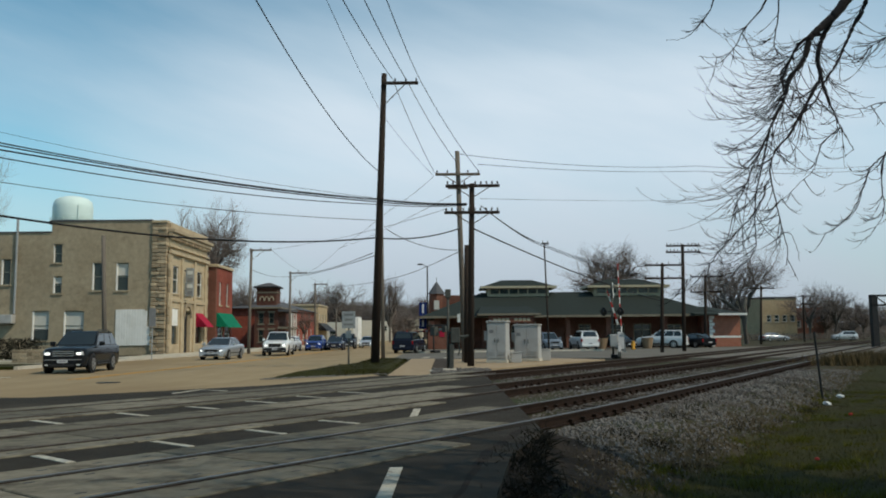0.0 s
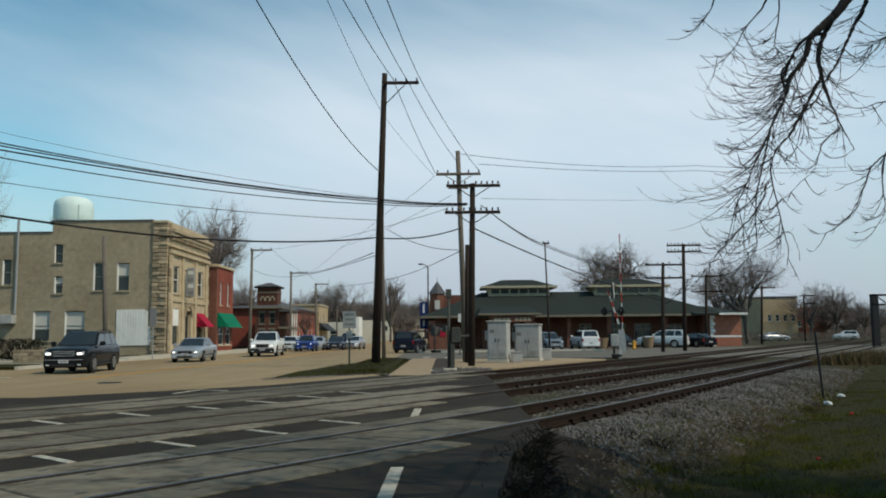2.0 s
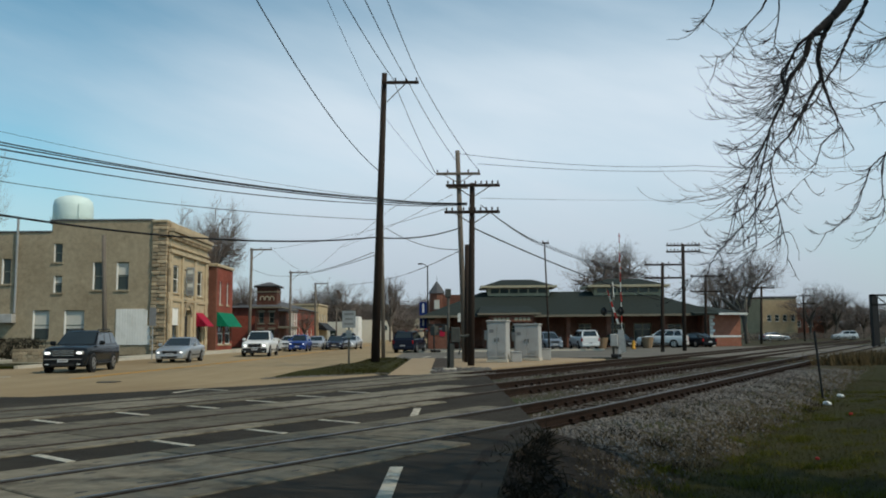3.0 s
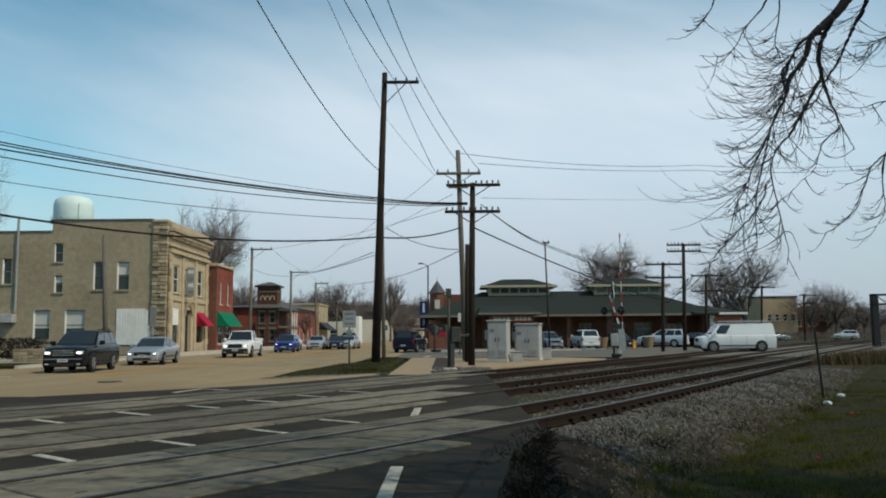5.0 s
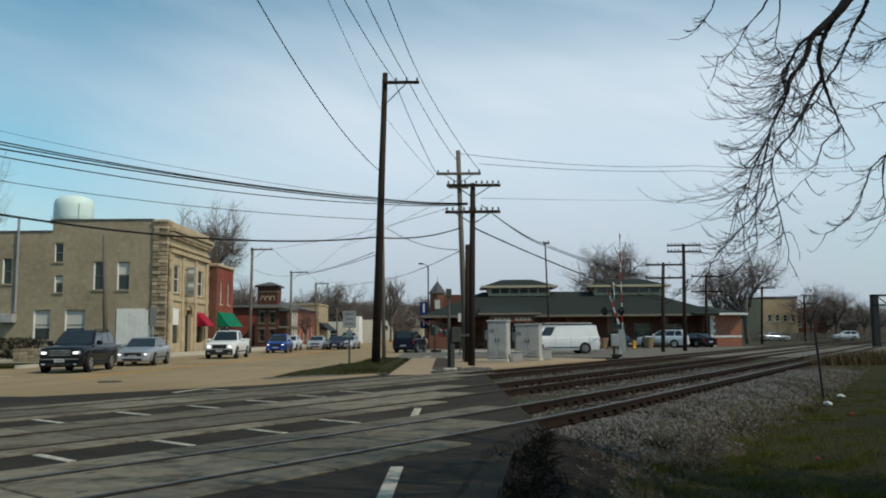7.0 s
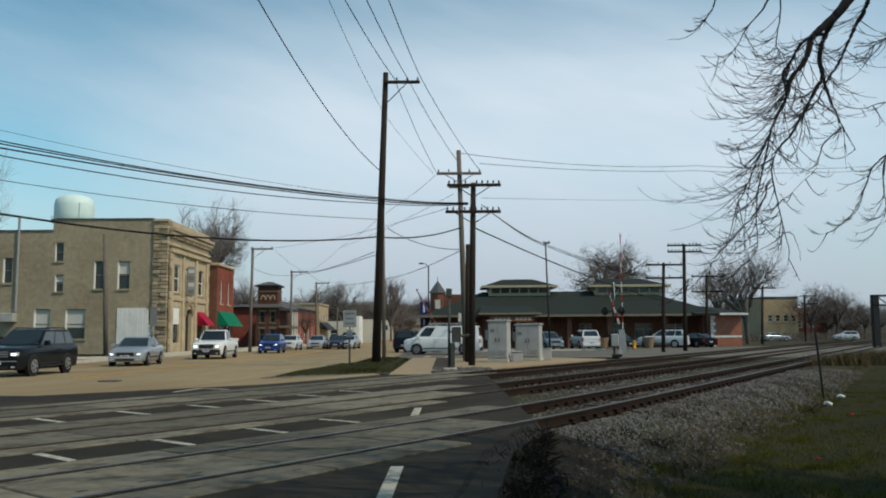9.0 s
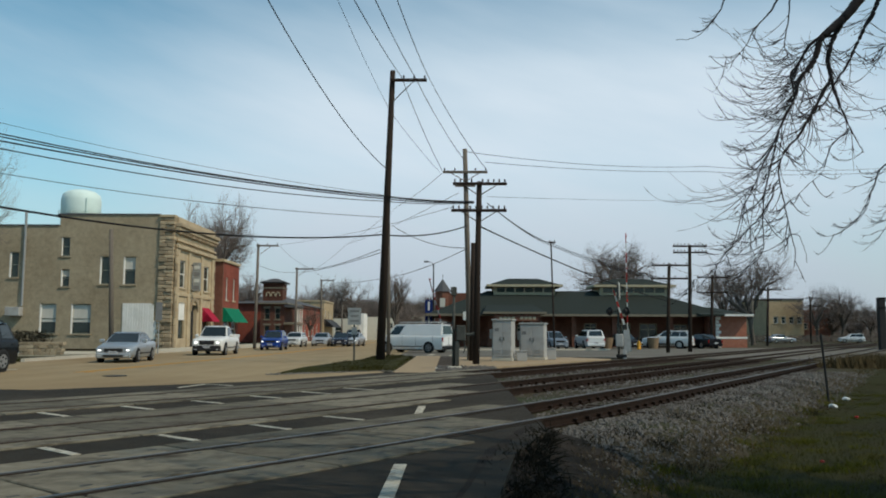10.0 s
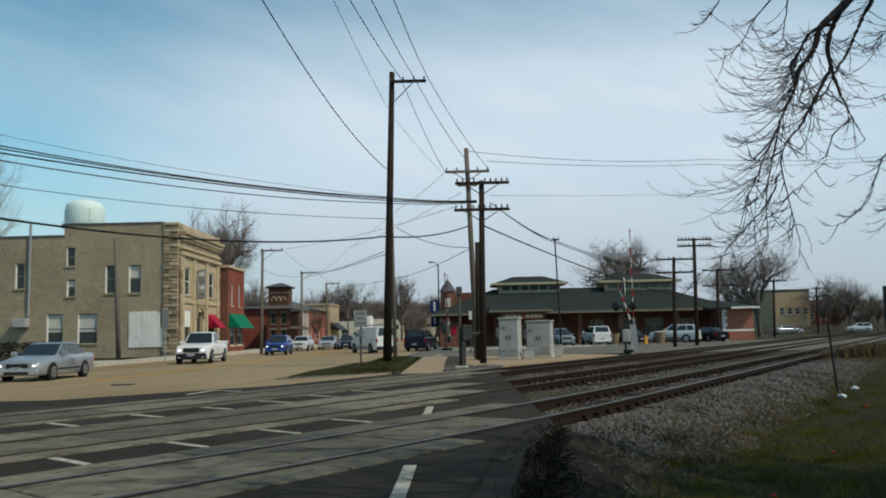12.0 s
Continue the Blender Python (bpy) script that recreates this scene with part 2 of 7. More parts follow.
M = dict(
    ground=mat("dry_grass_and_soil", (0.034, 0.028, 0.016), (0.06, 0.048, 0.028), 0.95, 1.3, bump=0.6, bscale=9, c3=(0.032, 0.045, 0.014), scale3=0.3, amount3=0.9),
    # grass colours lowered so that they carry the tree shade on the bank
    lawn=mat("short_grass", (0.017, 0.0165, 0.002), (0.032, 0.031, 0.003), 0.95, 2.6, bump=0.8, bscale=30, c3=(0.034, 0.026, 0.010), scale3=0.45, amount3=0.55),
    freshblade=mat("fresh_grass_blades", (0.062, 0.066, 0.004), (0.09, 0.092, 0.008), 0.9, 3.0, c3=(0.13, 0.105, 0.03), scale3=0.6, amount3=0.8),
    street=mat("worn_concrete_street", (0.26, 0.192, 0.105), (0.315, 0.24, 0.14), 0.9, 0.9, bump=0.15, bscale=40, c3=(0.21, 0.145, 0.075), scale3=0.12, amount3=0.8, stretch=(1, 0.3, 1)),
    sideroad=mat("grey_street", (0.125, 0.113, 0.093), (0.155, 0.142, 0.118), 0.9, 0.8, bump=0.15, bscale=40, c3=(0.095, 0.085, 0.07), scale3=0.15, amount3=0.7),
    asphalt=mat("patched_asphalt", (0.022, 0.018, 0.0125), (0.036, 0.030, 0.021), 0.92, 2.2, bump=0.35, bscale=70, c3=(0.048, 0.039, 0.029), scale3=0.5, amount3=0.8),
    panel=mat("crossing_panel_concrete", (0.12, 0.106, 0.077), (0.205, 0.185, 0.137), 0.88, 4.5, bump=0.25, bscale=50, c3=(0.05, 0.04, 0.028), scale3=1.3, amount3=1.0, per=True),
    path=mat("tan_paved_path", (0.29, 0.215, 0.13), (0.35, 0.265, 0.17), 0.9, 1.6, bump=0.2, bscale=50),
    walk_c=mat("pale_pavement_concrete", (0.42, 0.37, 0.28), (0.50, 0.45, 0.35), 0.9, 1.2, bump=0.2, bscale=40, c3=(0.32, 0.28, 0.2)),
    kerb=mat("kerb_concrete", (0.42, 0.38, 0.31), (0.5, 0.46, 0.38), 0.9, 2.0, bump=0.2),
    paint=mat("worn_white_road_paint", (0.56, 0.52, 0.42), (0.36, 0.33, 0.26), 0.85, 8.0, c3=(0.12, 0.105, 0.08), scale3=5.0, amount3=0.75),
    yellow=mat("worn_yellow_road_paint", (0.46, 0.235, 0.045), (0.33, 0.2, 0.075), 0.85, 2.0),
    ballast=mat("crushed_stone", (0.10, 0.092, 0.084), (0.195, 0.182, 0.166), 0.92, 9.0, bump=0.6, bscale=30, c3=(0.07, 0.06, 0.05), scale3=0.5, amount3=0.8),
    bed=mat("ballast_bed", (0.036, 0.029, 0.022), (0.062, 0.05, 0.04), 0.95, 14.0, bump=0.9, bscale=22, c3=(0.085, 0.06, 0.042), scale3=0.7, amount3=0.8),
    soil=mat("near_black_soil", (0.014, 0.011, 0.008), (0.03, 0.023, 0.016), 0.95, 4.0, bump=0.8, bscale=14),
    rust=mat("rusty_rail_steel", (0.018, 0.011, 0.008), (0.034, 0.02, 0.013), 0.8, 6.0, metal=0.2, bump=0.2),
    shine=mat("polished_rail_head", (0.17, 0.165, 0.16), (0.11, 0.105, 0.10), 0.46, 6.0, metal=0.8),
    dullshine=mat("dull_rail_head", (0.06, 0.045, 0.036), (0.09, 0.07, 0.056), 0.65, 6.0, metal=0.5),
    tie=mat("weathered_timber_tie", (0.035, 0.026, 0.02), (0.06, 0.045, 0.034), 0.95, 5.0, bump=0.4, per=True),
    pole=mat("creosoted_pole_wood", (0.022, 0.016, 0.013), (0.04, 0.029, 0.023), 0.9, 3.0, bump=0.4, stretch=(8, 8, 0.6)),
    greypole=mat("grey_weathered_pole_wood", (0.12, 0.10, 0.082), (0.17, 0.145, 0.12), 0.9, 3.0, bump=0.4, stretch=(8, 8, 0.6)),
    steel=mat("galvanised_steel", (0.30, 0.30, 0.29), (0.38, 0.38, 0.37), 0.55, 4.0, metal=0.4),
    cabinet=mat("grey_painted_cabinet", (0.34, 0.335, 0.32), (0.41, 0.405, 0.39), 0.6, 1.6, bump=0.05, c3=(0.28, 0.26, 0.22), scale3=1.2),
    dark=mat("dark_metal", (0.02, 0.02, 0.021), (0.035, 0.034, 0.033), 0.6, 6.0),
    wire=mat("black_cable", (0.012, 0.012, 0.014), (0.02, 0.02, 0.02), 0.7),
    insul=mat("brown_insulator", (0.03, 0.03, 0.035), (0.06, 0.05, 0.05), 0.3),
    bark=mat("bare_bark", (0.085, 0.07, 0.058), (0.13, 0.11, 0.092), 0.95, 6.0, bump=0.4),
    twig=mat("bare_twigs", (0.14, 0.112, 0.096), (0.185, 0.15, 0.13), 0.95, 0.6),
    nearbark=mat("dark_branch_bark", (0.03, 0.025, 0.024), (0.055, 0.045, 0.042), 0.9, 20.0, bump=0.3),
    dullbrick=brick_mat("painted_tan_brick", (0.355, 0.288, 0.192), (0.395, 0.325, 0.222), (0.28, 0.225, 0.15), stain=(0.225, 0.172, 0.108)),
    stone=mat("rough_cut_limestone", (0.42, 0.335, 0.225), (0.33, 0.255, 0.165), 0.9, 3.0, bump=0.8, bscale=9, per=True),
    trimstone=mat("smooth_limestone", (0.50, 0.40, 0.265), (0.43, 0.34, 0.22), 0.85, 2.0, bump=0.2, c3=(0.3, 0.23, 0.15), scale3=0.8),
    redbrick=brick_mat("red_brick", (0.24, 0.055, 0.036), (0.29, 0.075, 0.048), (0.22, 0.10, 0.075), stain=(0.15, 0.04, 0.028)),
    brownbrick=brick_mat("brown_red_brick", (0.175, 0.07, 0.047), (0.205, 0.086, 0.058), (0.17, 0.115, 0.085), stain=(0.12, 0.047, 0.033)),
    darkbrick=brick_mat("dark_weathered_brick", (0.10, 0.04, 0.028), (0.13, 0.052, 0.036), (0.12, 0.085, 0.065), stain=(0.07, 0.03, 0.022)),
    dullred=mat("faded_dark_red_stripe", (0.17, 0.02, 0.02), (0.13, 0.018, 0.018), 0.7, 6.0),
    tanbrick=brick_mat("buff_brick", (0.42, 0.31, 0.18), (0.47, 0.36, 0.22), (0.36, 0.29, 0.2), stain=(0.33, 0.25, 0.15)),
    orangebrick=brick_mat("orange_brick", (0.32, 0.115, 0.07), (0.37, 0.14, 0.088), (0.33, 0.19, 0.14)),
    greenroof=mat("dark_green_shingles", (0.020, 0.026, 0.022), (0.031, 0.037, 0.032), 0.85, 5.0, bump=0.4, bscale=16),
    greyroof=mat("grey_shingles", (0.075, 0.075, 0.08), (0.11, 0.11, 0.115), 0.85, 4.0, bump=0.3),
    cream=mat("cream_painted_timber", (0.36, 0.31, 0.21), (0.42, 0.37, 0.26), 0.7, 1.5),
    dulltrim=mat("weathered_tan_trim", (0.16, 0.14, 0.105), (0.2, 0.175, 0.13), 0.8, 1.5),
    sash=mat("grey_green_sash_paint", (0.12, 0.135, 0.11), (0.16, 0.175, 0.145), 0.7, 3.0),
    mastgrey=mat("weathered_grey_mast_steel", (0.055, 0.056, 0.05), (0.085, 0.086, 0.076), 0.75, 5.0),
    white=mat("white_painted_timber", (0.72, 0.70, 0.65), (0.78, 0.76, 0.71), 0.65, 1.5, c3=(0.58, 0.56, 0.5), scale3=1.0),
    offwhite=mat("off_white_wall", (0.58, 0.53, 0.43), (0.64, 0.59, 0.49), 0.8, 0.8, c3=(0.46, 0.42, 0.34)),
    greenaw=mat("green_canvas", (0.005, 0.13, 0.07), (0.008, 0.17, 0.09), 0.85, 3.0),
    redaw=mat("dark_red_canvas", (0.30, 0.012, 0.035), (0.37, 0.02, 0.05), 0.85, 3.0),
    tank=mat("pale_green_tank_paint", (0.62, 0.74, 0.69), (0.68, 0.8, 0.75), 0.5, 1.0, c3=(0.45, 0.56, 0.5), scale3=0.25),
    window=glass_mat("dark_window_glass", (0.03, 0.042, 0.038), 0.08, 0.45),
    blind=mat("window_blind", (0.50, 0.48, 0.42), (0.56, 0.54, 0.48), 0.7, 2.0),
    carglass=glass_mat("car_glass", (0.018, 0.024, 0.024), 0.04, 0.7),
    tyre=mat("tyre_rubber", (0.018, 0.018, 0.018), (0.028, 0.028, 0.028), 0.85, 20.0),
    alloy=mat("alloy_wheel", (0.50, 0.50, 0.50), (0.42, 0.42, 0.42), 0.35, 6.0, metal=0.8),
    blackplastic=mat("black_plastic", (0.02, 0.02, 0.021), (0.03, 0.03, 0.03), 0.55, 8.0),
    chrome=mat("chrome", (0.62, 0.62, 0.62), (0.55, 0.55, 0.55), 0.18, 6.0, metal=1.0),
    headlamp=glow_mat("lit_headlamp", (1.0, 0.98, 0.92), 2.6),
    lamp_off=mat("headlamp_glass", (0.6, 0.62, 0.62), (0.5, 0.52, 0.52), 0.12),
    tail=mat("red_tail_lamp", (0.35, 0.01, 0.012), (0.28, 0.01, 0.01), 0.2),
    plate=mat("number_plate", (0.55, 0.55, 0.56), (0.48, 0.48, 0.5), 0.5, 8.0),
    red=mat("red_reflective", (0.42, 0.03, 0.025), (0.36, 0.03, 0.025), 0.5, 4.0),
    signwhite=mat("sign_white", (0.62, 0.62, 0.58), (0.56, 0.56, 0.52), 0.55, 3.0),
    signgrey=mat("sign_back_aluminium", (0.36, 0.37, 0.36), (0.31, 0.32, 0.31), 0.5, 3.0, metal=0.5),
    navy=mat("navy_banner", (0.012, 0.025, 0.11), (0.02, 0.035, 0.14), 0.8, 4.0),
    barsgrey=mat("grey_lettering", (0.17, 0.17, 0.17), (0.22, 0.22, 0.22), 0.7, 4.0),
    litter=mat("white_plastic_litter", (0.72, 0.72, 0.70), (0.6, 0.6, 0.6), 0.5, 8.0),
    hydrant=mat("yellow_hydrant", (0.55, 0.28, 0.04), (0.5, 0.24, 0.03), 0.5, 4.0),
    planter=mat("tan_planter", (0.22, 0.15, 0.09), (0.27, 0.19, 0.12), 0.8, 4.0),
    reed=mat("dry_straw", (0.11, 0.08, 0.038), (0.075, 0.055, 0.027), 0.95, 3.0),
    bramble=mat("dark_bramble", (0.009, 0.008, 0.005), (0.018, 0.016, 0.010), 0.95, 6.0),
    shrub=mat("dull_green_shrub", (0.03, 0.04, 0.02), (0.05, 0.055, 0.03), 0.95, 2.0),
)


def paint_mat(name, c, flake=0.0):
    m = mat(name, c, tuple(v * 0.92 for v in c), 0.3 if max(c) > 0.1 else 0.14, 1.2, metal=flake if max(c) > 0.1 else 0.0, spec=0.35 if max(c) > 0.1 else 0.1)
    b = m.node_tree.nodes["Principled BSDF"]
    b.inputs["Coat Weight"].default_value, b.inputs["Coat Roughness"].default_value = (0.3 if max(c) > 0.1 else 0.05), 0.08
    return m


# ---- mesh helpers ----
def obj(name, bm, material, parent=None, label="", smooth=False):
    me = bpy.data.meshes.new(name)
    bmesh.ops.recalc_face_normals(bm, faces=bm.faces[:])
    bm.to_mesh(me)
    bm.free()
    if smooth:
        me.polygons.foreach_set("use_smooth", [True] * len(me.polygons))
        if smooth == "auto":
            me.set_sharp_from_angle(angle=radians(38))
    me.materials.append(M[material] if isinstance(material, str) else material)
    ob = new(name, me)
    if parent:
        ob.parent = parent
    if label:
        ob["label"] = label
    return ob


def part(name, bm, material, parent, label="", smooth=False):
    return obj(name, bm, material, parent, label, smooth)


def empty(name, m=None):
    ob = new(name)
    ob.empty_display_size = 0.2
    if m is not None:
        ob.matrix_basis = m
    return ob


def box(x0, x1, y0, y1, z0, z1, bevel=0.0, bm=None):
    own = bm is None
    b = bm or bmesh.new()
    v = [b.verts.new(p) for p in ((x0, y0, z0), (x1, y0, z0), (x1, y1, z0), (x0, y1, z0), (x0, y0, z1), (x1, y0, z1), (x1, y1, z1), (x0, y1, z1))]
    for f in ((0, 3, 2, 1), (4, 5, 6, 7), (0, 1, 5, 4), (1, 2, 6, 5), (2, 3, 7, 6), (3, 0, 4, 7)):
        b.faces.new([v[i] for i in f])
    if bevel and own:
        bmesh.ops.bevel(b, geom=b.edges[:], offset=bevel, segments=1, affect="EDGES")
    return b


def slab(points, z0, z1, bm=None):
    """An upright prism over a flat outline."""
    b = bm or bmesh.new()
    lo = [b.verts.new((x, y, z0)) for x, y in points]
    hi = [b.verts.new((x, y, z1)) for x, y in points]
    b.faces.new(lo)
    b.faces.new(hi)
    n = len(points)
    for i in range(n):
        b.faces.new((lo[i], lo[(i + 1) % n], hi[(i + 1) % n], hi[i]))
    return b


def tube(path, radii, sides=8, bm=None, cap=True):
    """A tapered tube along a path."""
    b = bm or bmesh.new()
    path = [Vector(p) for p in path]
    rings = []
    for i, p in enumerate(path):
        d = (path[min(i + 1, len(path) - 1)] - path[max(i - 1, 0)]).normalized()
        a = d.orthogonal().normalized() if abs(d.z) < 0.9 else Vector((1, 0, 0)).cross(d).normalized()
        c = d.cross(a)
        r = radii[i] if isinstance(radii, (list, tuple)) else radii
        rings.append([b.verts.new(p + (a * math.cos(k) + c * math.sin(k)) * r) for k in (2 * math.pi * j / sides for j in range(sides))])
    for r0, r1 in zip(rings, rings[1:]):
        for j in range(sides):
            b.faces.new((r0[j], r0[(j + 1) % sides], r1[(j + 1) % sides], r1[j]))
    if cap:
        b.faces.new(rings[0])
        b.faces.new(rings[-1])
    return b


def wheel_disc(r, w, cx, cy, cz, sides=20, bm=None, bevel=0.0):
    """A cylinder whose axle runs along y."""
    b = bm or bmesh.new()
    prof = ((r - bevel, -w / 2), (r, -w / 2 + bevel), (r, w / 2 - bevel), (r - bevel, w / 2)) if bevel else ((r, -w / 2), (r, w / 2))
    rings = [[b.verts.new((cx + math.cos(a) * rr, cy + yy, cz + math.sin(a) * rr)) for a in (2 * math.pi * j / sides for j in range(sides))] for rr, yy in prof]
    for r0, r1 in zip(rings, rings[1:]):
        for j in range(sides):
            b.faces.new((r0[j], r0[(j + 1) % sides], r1[(j + 1) % sides], r1[j]))
    b.faces.new(rings[0])
    b.faces.new(rings[-1])
    return b


def hexa(pts, bm=None):
    """A solid from its four lower and four upper corners."""
    b = bm or bmesh.new()
    v = [b.verts.new(p) for p in pts]
    for f in ((0, 3, 2, 1), (4, 5, 6, 7), (0, 1, 5, 4), (1, 2, 6, 5), (2, 3, 7, 6), (3, 0, 4, 7)):
        b.faces.new([v[i] for i in f])
    return b


def pane_on(a, b, c, d, u0, u1, v0, v1, out, thick=0.012):
    """A thin plate laid on the quad a b c d (a-b below, d-c above), over part of its width and height."""
    a, b, c, d = map(Vector, (a, b, c, d))
    n = (b - a).cross(d - a).normalized()
    if n.dot(Vector(out)) < 0:
        n = -n

    def q(u, v):
        return (a.lerp(b, u)).lerp(d.lerp(c, u), v)
    base = [q(u0, v0), q(u1, v0), q(u1, v1), q(u0, v1)]
    return hexa([p - n * 0.01 for p in base] + [p + n * thick for p in base])


# ---- ground, streets and tracks ----
TRACK_DIR = Vector((math.sin(radians(31)), math.cos(radians(31)), 0))
TRACK_N = Vector((math.cos(radians(31)), -math.sin(radians(31)), 0))     # towards the camera's side
TOP = 0.12                                                               # rail head and crossing deck
RAILS = ((-5.55, -6.98), (-9.25, -10.68), (-13.30, -14.73))


def along(s, n, z=0.0):
    """The place s metres along the tracks and n metres aside; they bend gently in the crossing."""
    n -= 0.0055 * max(0.0, 16 - s) ** 2 if s > -10 else 3.72 + 0.286 * (-10 - s)
    p = TRACK_DIR * s + TRACK_N * n
    return (p.x, p.y, z)


def smooth_step(a, b, x):
    t = min(1, max(0, (x - a) / (b - a)))
    return t * t * (3 - 2 * t)


def bed_height(x, y):
    """Height of the ground sheet: track bed, its shoulder, the ditch and the grassy bank."""
    n = x * TRACK_N.x + y * TRACK_N.y
    s = x * TRACK_DIR.x + y * TRACK_DIR.y
    h = -0.07
    shoulder = smooth_step(-4.7, -2.6, n) * (1 - smooth_step(-2.2, 1.0, n) * 0.75)
    h -= 0.34 * shoulder * (1 - smooth_step(24, 42, s))
    h += 0.25 * smooth_step(0.5, 8, n)
    return h + 0.04 * (noise.noise(Vector((x * 0.8, y * 0.8, 0))))


def ground_sheet():
    xs = [-2500, -900, -300, -120, -60, -40, -30] + [-24 + i * 1.5 for i in range(14)] + [-3 + i * 0.35 for i in range(80)] + [25 + i * 2 for i in range(20)] + [70, 90, 130, 300, 900, 2500]
    ys = [-60, -20, -5, 0] + [2 + i * 0.4 for i in range(110)] + [46 + i * 2.5 for i in range(12)] + [80, 100, 140, 200, 300, 500, 900, 2600]
    b = bmesh.new()
    grid = []
    for y in ys:
        row = []
        for x in xs:
            h = bed_height(x, y) if (-12 < x < 90 and 0 < y < 120) else -0.09
            if x < 1.5 and y < 80:
                h = min(h, -0.09)
            if y > 47:
                h = min(h, -0.05)
            row.append(b.verts.new((x, y, h)))
        grid.append(row)
    for r0, r1 in zip(grid, grid[1:]):
        for i in range(len(xs) - 1):
            b.faces.new((r0[i], r0[i + 1], r1[i + 1], r1[i]))
    return tagged(obj("ground", b, "ground", smooth=True), "dry winter grass and bare soil around the railway", "ground", kind="structure")


ground = ground_sheet()


def structure(name, bm, material, label, category, smooth=False):
    return tagged(obj(name, bm, material, smooth=smooth), label, category, kind="structure")


# main street, running away from the camera; its near end meets the crossing deck
street = structure("street", slab([(-40, 25.3), (-6.2, 25.3), (-4.7, 38), (-3.4, 49), (-3.2, 62), (-3.4, 330), (-18.8, 330), (-18.8, 82), (-20.4, 52), (-20.45, 40), (-40, 39)], -0.3, 0.0), "street", "worn tan concrete main street", "road")
side_road = structure("side_road", slab([(-3.3, 52.5), (8, 51.5), (16, 49.6), (60, 44), (120, 36), (120, 62), (60, 72), (16, 73.5), (0, 70.5), (-3.3, 69)], -0.3, 0.004), "sideroad", "pale grey side street crossing the tracks", "road")
yard = structure("parking_yard", slab([(-3.3, 70.6), (0, 70.7), (16, 73.7), (45, 73.4), (45, 89), (-3.3, 89)], -0.3, 0.0), "sideroad", "pale grey paved parking yard before the station", "pavement")
# paved path beside the street, and the pad under the cabinets
path = structure("path", slab([(-2.05, 29), (-0.55, 29), (-0.55, 52), (-2.0, 52)], -0.3, 0.03), "path", "tan paved footpath beside the grass island", "pavement")
pad = structure("cabinet_pad", slab([(0.4, 36.5), (2.0, 36.2), (9.2, 48.0), (7.0, 51), (0.4, 51)], -0.3, 0.015), "path", "tan gravel pad under the signal cabinets", "ground")
gravel_strip = structure("gravel_strip", slab([(-0.54, 29), (1.2, 29.0), (2.0, 36.1), (0.38, 36.4), (0.38, 52), (-0.54, 52)], -0.3, 0.02), "bed", "rough gravel strip beside the path", "ground")
# far kerbs and pavement on the built-up side
pavement = structure("pavement", slab([(-23.1, 58), (-20.5, 55), (-18.9, 82), (-18.9, 330), (-23.1, 330)], -0.3, 0.13), "walk_c", "pale concrete pavement before the shops", "pavement")
near_walk = structure("pavement_2", slab([(-60, 47), (-24, 51), (-20.8, 50.8), (-20.6, 55), (-23.2, 58), (-60, 54)], -0.3, 0.11), "walk_c", "pale concrete pavement and driveway", "pavement")
kerb = structure("kerb", slab([(-20.48, 40), (-20.28, 40), (-20.28, 52), (-18.68, 82), (-18.68, 330), (-18.88, 330), (-18.88, 82), (-20.48, 52)], -0.3, 0.16), "kerb", "pale concrete kerb", "kerb")
verge = structure("verge", slab([(-60, 40), (-40, 40), (-20.6, 41), (-20.55, 46), (-60, 44)], -0.3, 0.10), "lawn", "patchy grass verge beside the street", "grass")
kerb_2 = structure("kerb_2", slab([(-3.3, 70.45), (0, 70.55), (14, 73.2), (14, 73.45), (0, 70.8), (-3.3, 70.7)], -0.3, 0.14), "kerb", "pale concrete kerb of the parking yard", "kerb")


def island():
    pts = [(-6.1, 28.6), (-4.2, 30.2), (-2.06, 31.6), (-2.06, 46.0), (-2.3, 50.0), (-3.3, 50.4), (-3.5, 46), (-4.75, 38)]
    b = bmesh.new()
    lo = [b.verts.new((x, y, -0.3)) for x, y in pts]
    ring = [b.verts.new((x, y, 0.02)) for x, y in pts]
    cx, cy = -3.3, 38.5
    inner = [b.verts.new((cx + (x - cx) * 0.72, cy + (y - cy) * 0.8, 0.20)) for x, y in pts]
    n = len(pts)
    for i in range(n):
        j = (i + 1) % n
        b.faces.new((lo[i], lo[j], ring[j], ring[i]))
        b.faces.new((ring[i], ring[j], inner[j], inner[i]))
    b.faces.new(inner)
    return structure("grass_island", b, "lawn", "low grass island between street and footpath", "grass")


island()


# crossing deck: asphalt with concrete panels at the rails
def deck():
    b = bmesh.new()
    pts = [(-9.5, -12), (0.35, -12), (0.35, 6.5), (0.75, 9.6), (1.4, 12), (1.4, 27.5), (0.2, 28.8), (-2.2, 28.8), (-5.0, 23.6), (-9.5, 19.6)]
    slab(pts, -0.6, TOP - 0.02, b)
    return structure("crossing_deck", b, "asphalt", "dark patched asphalt of the level crossing", "road")


crossing = deck()
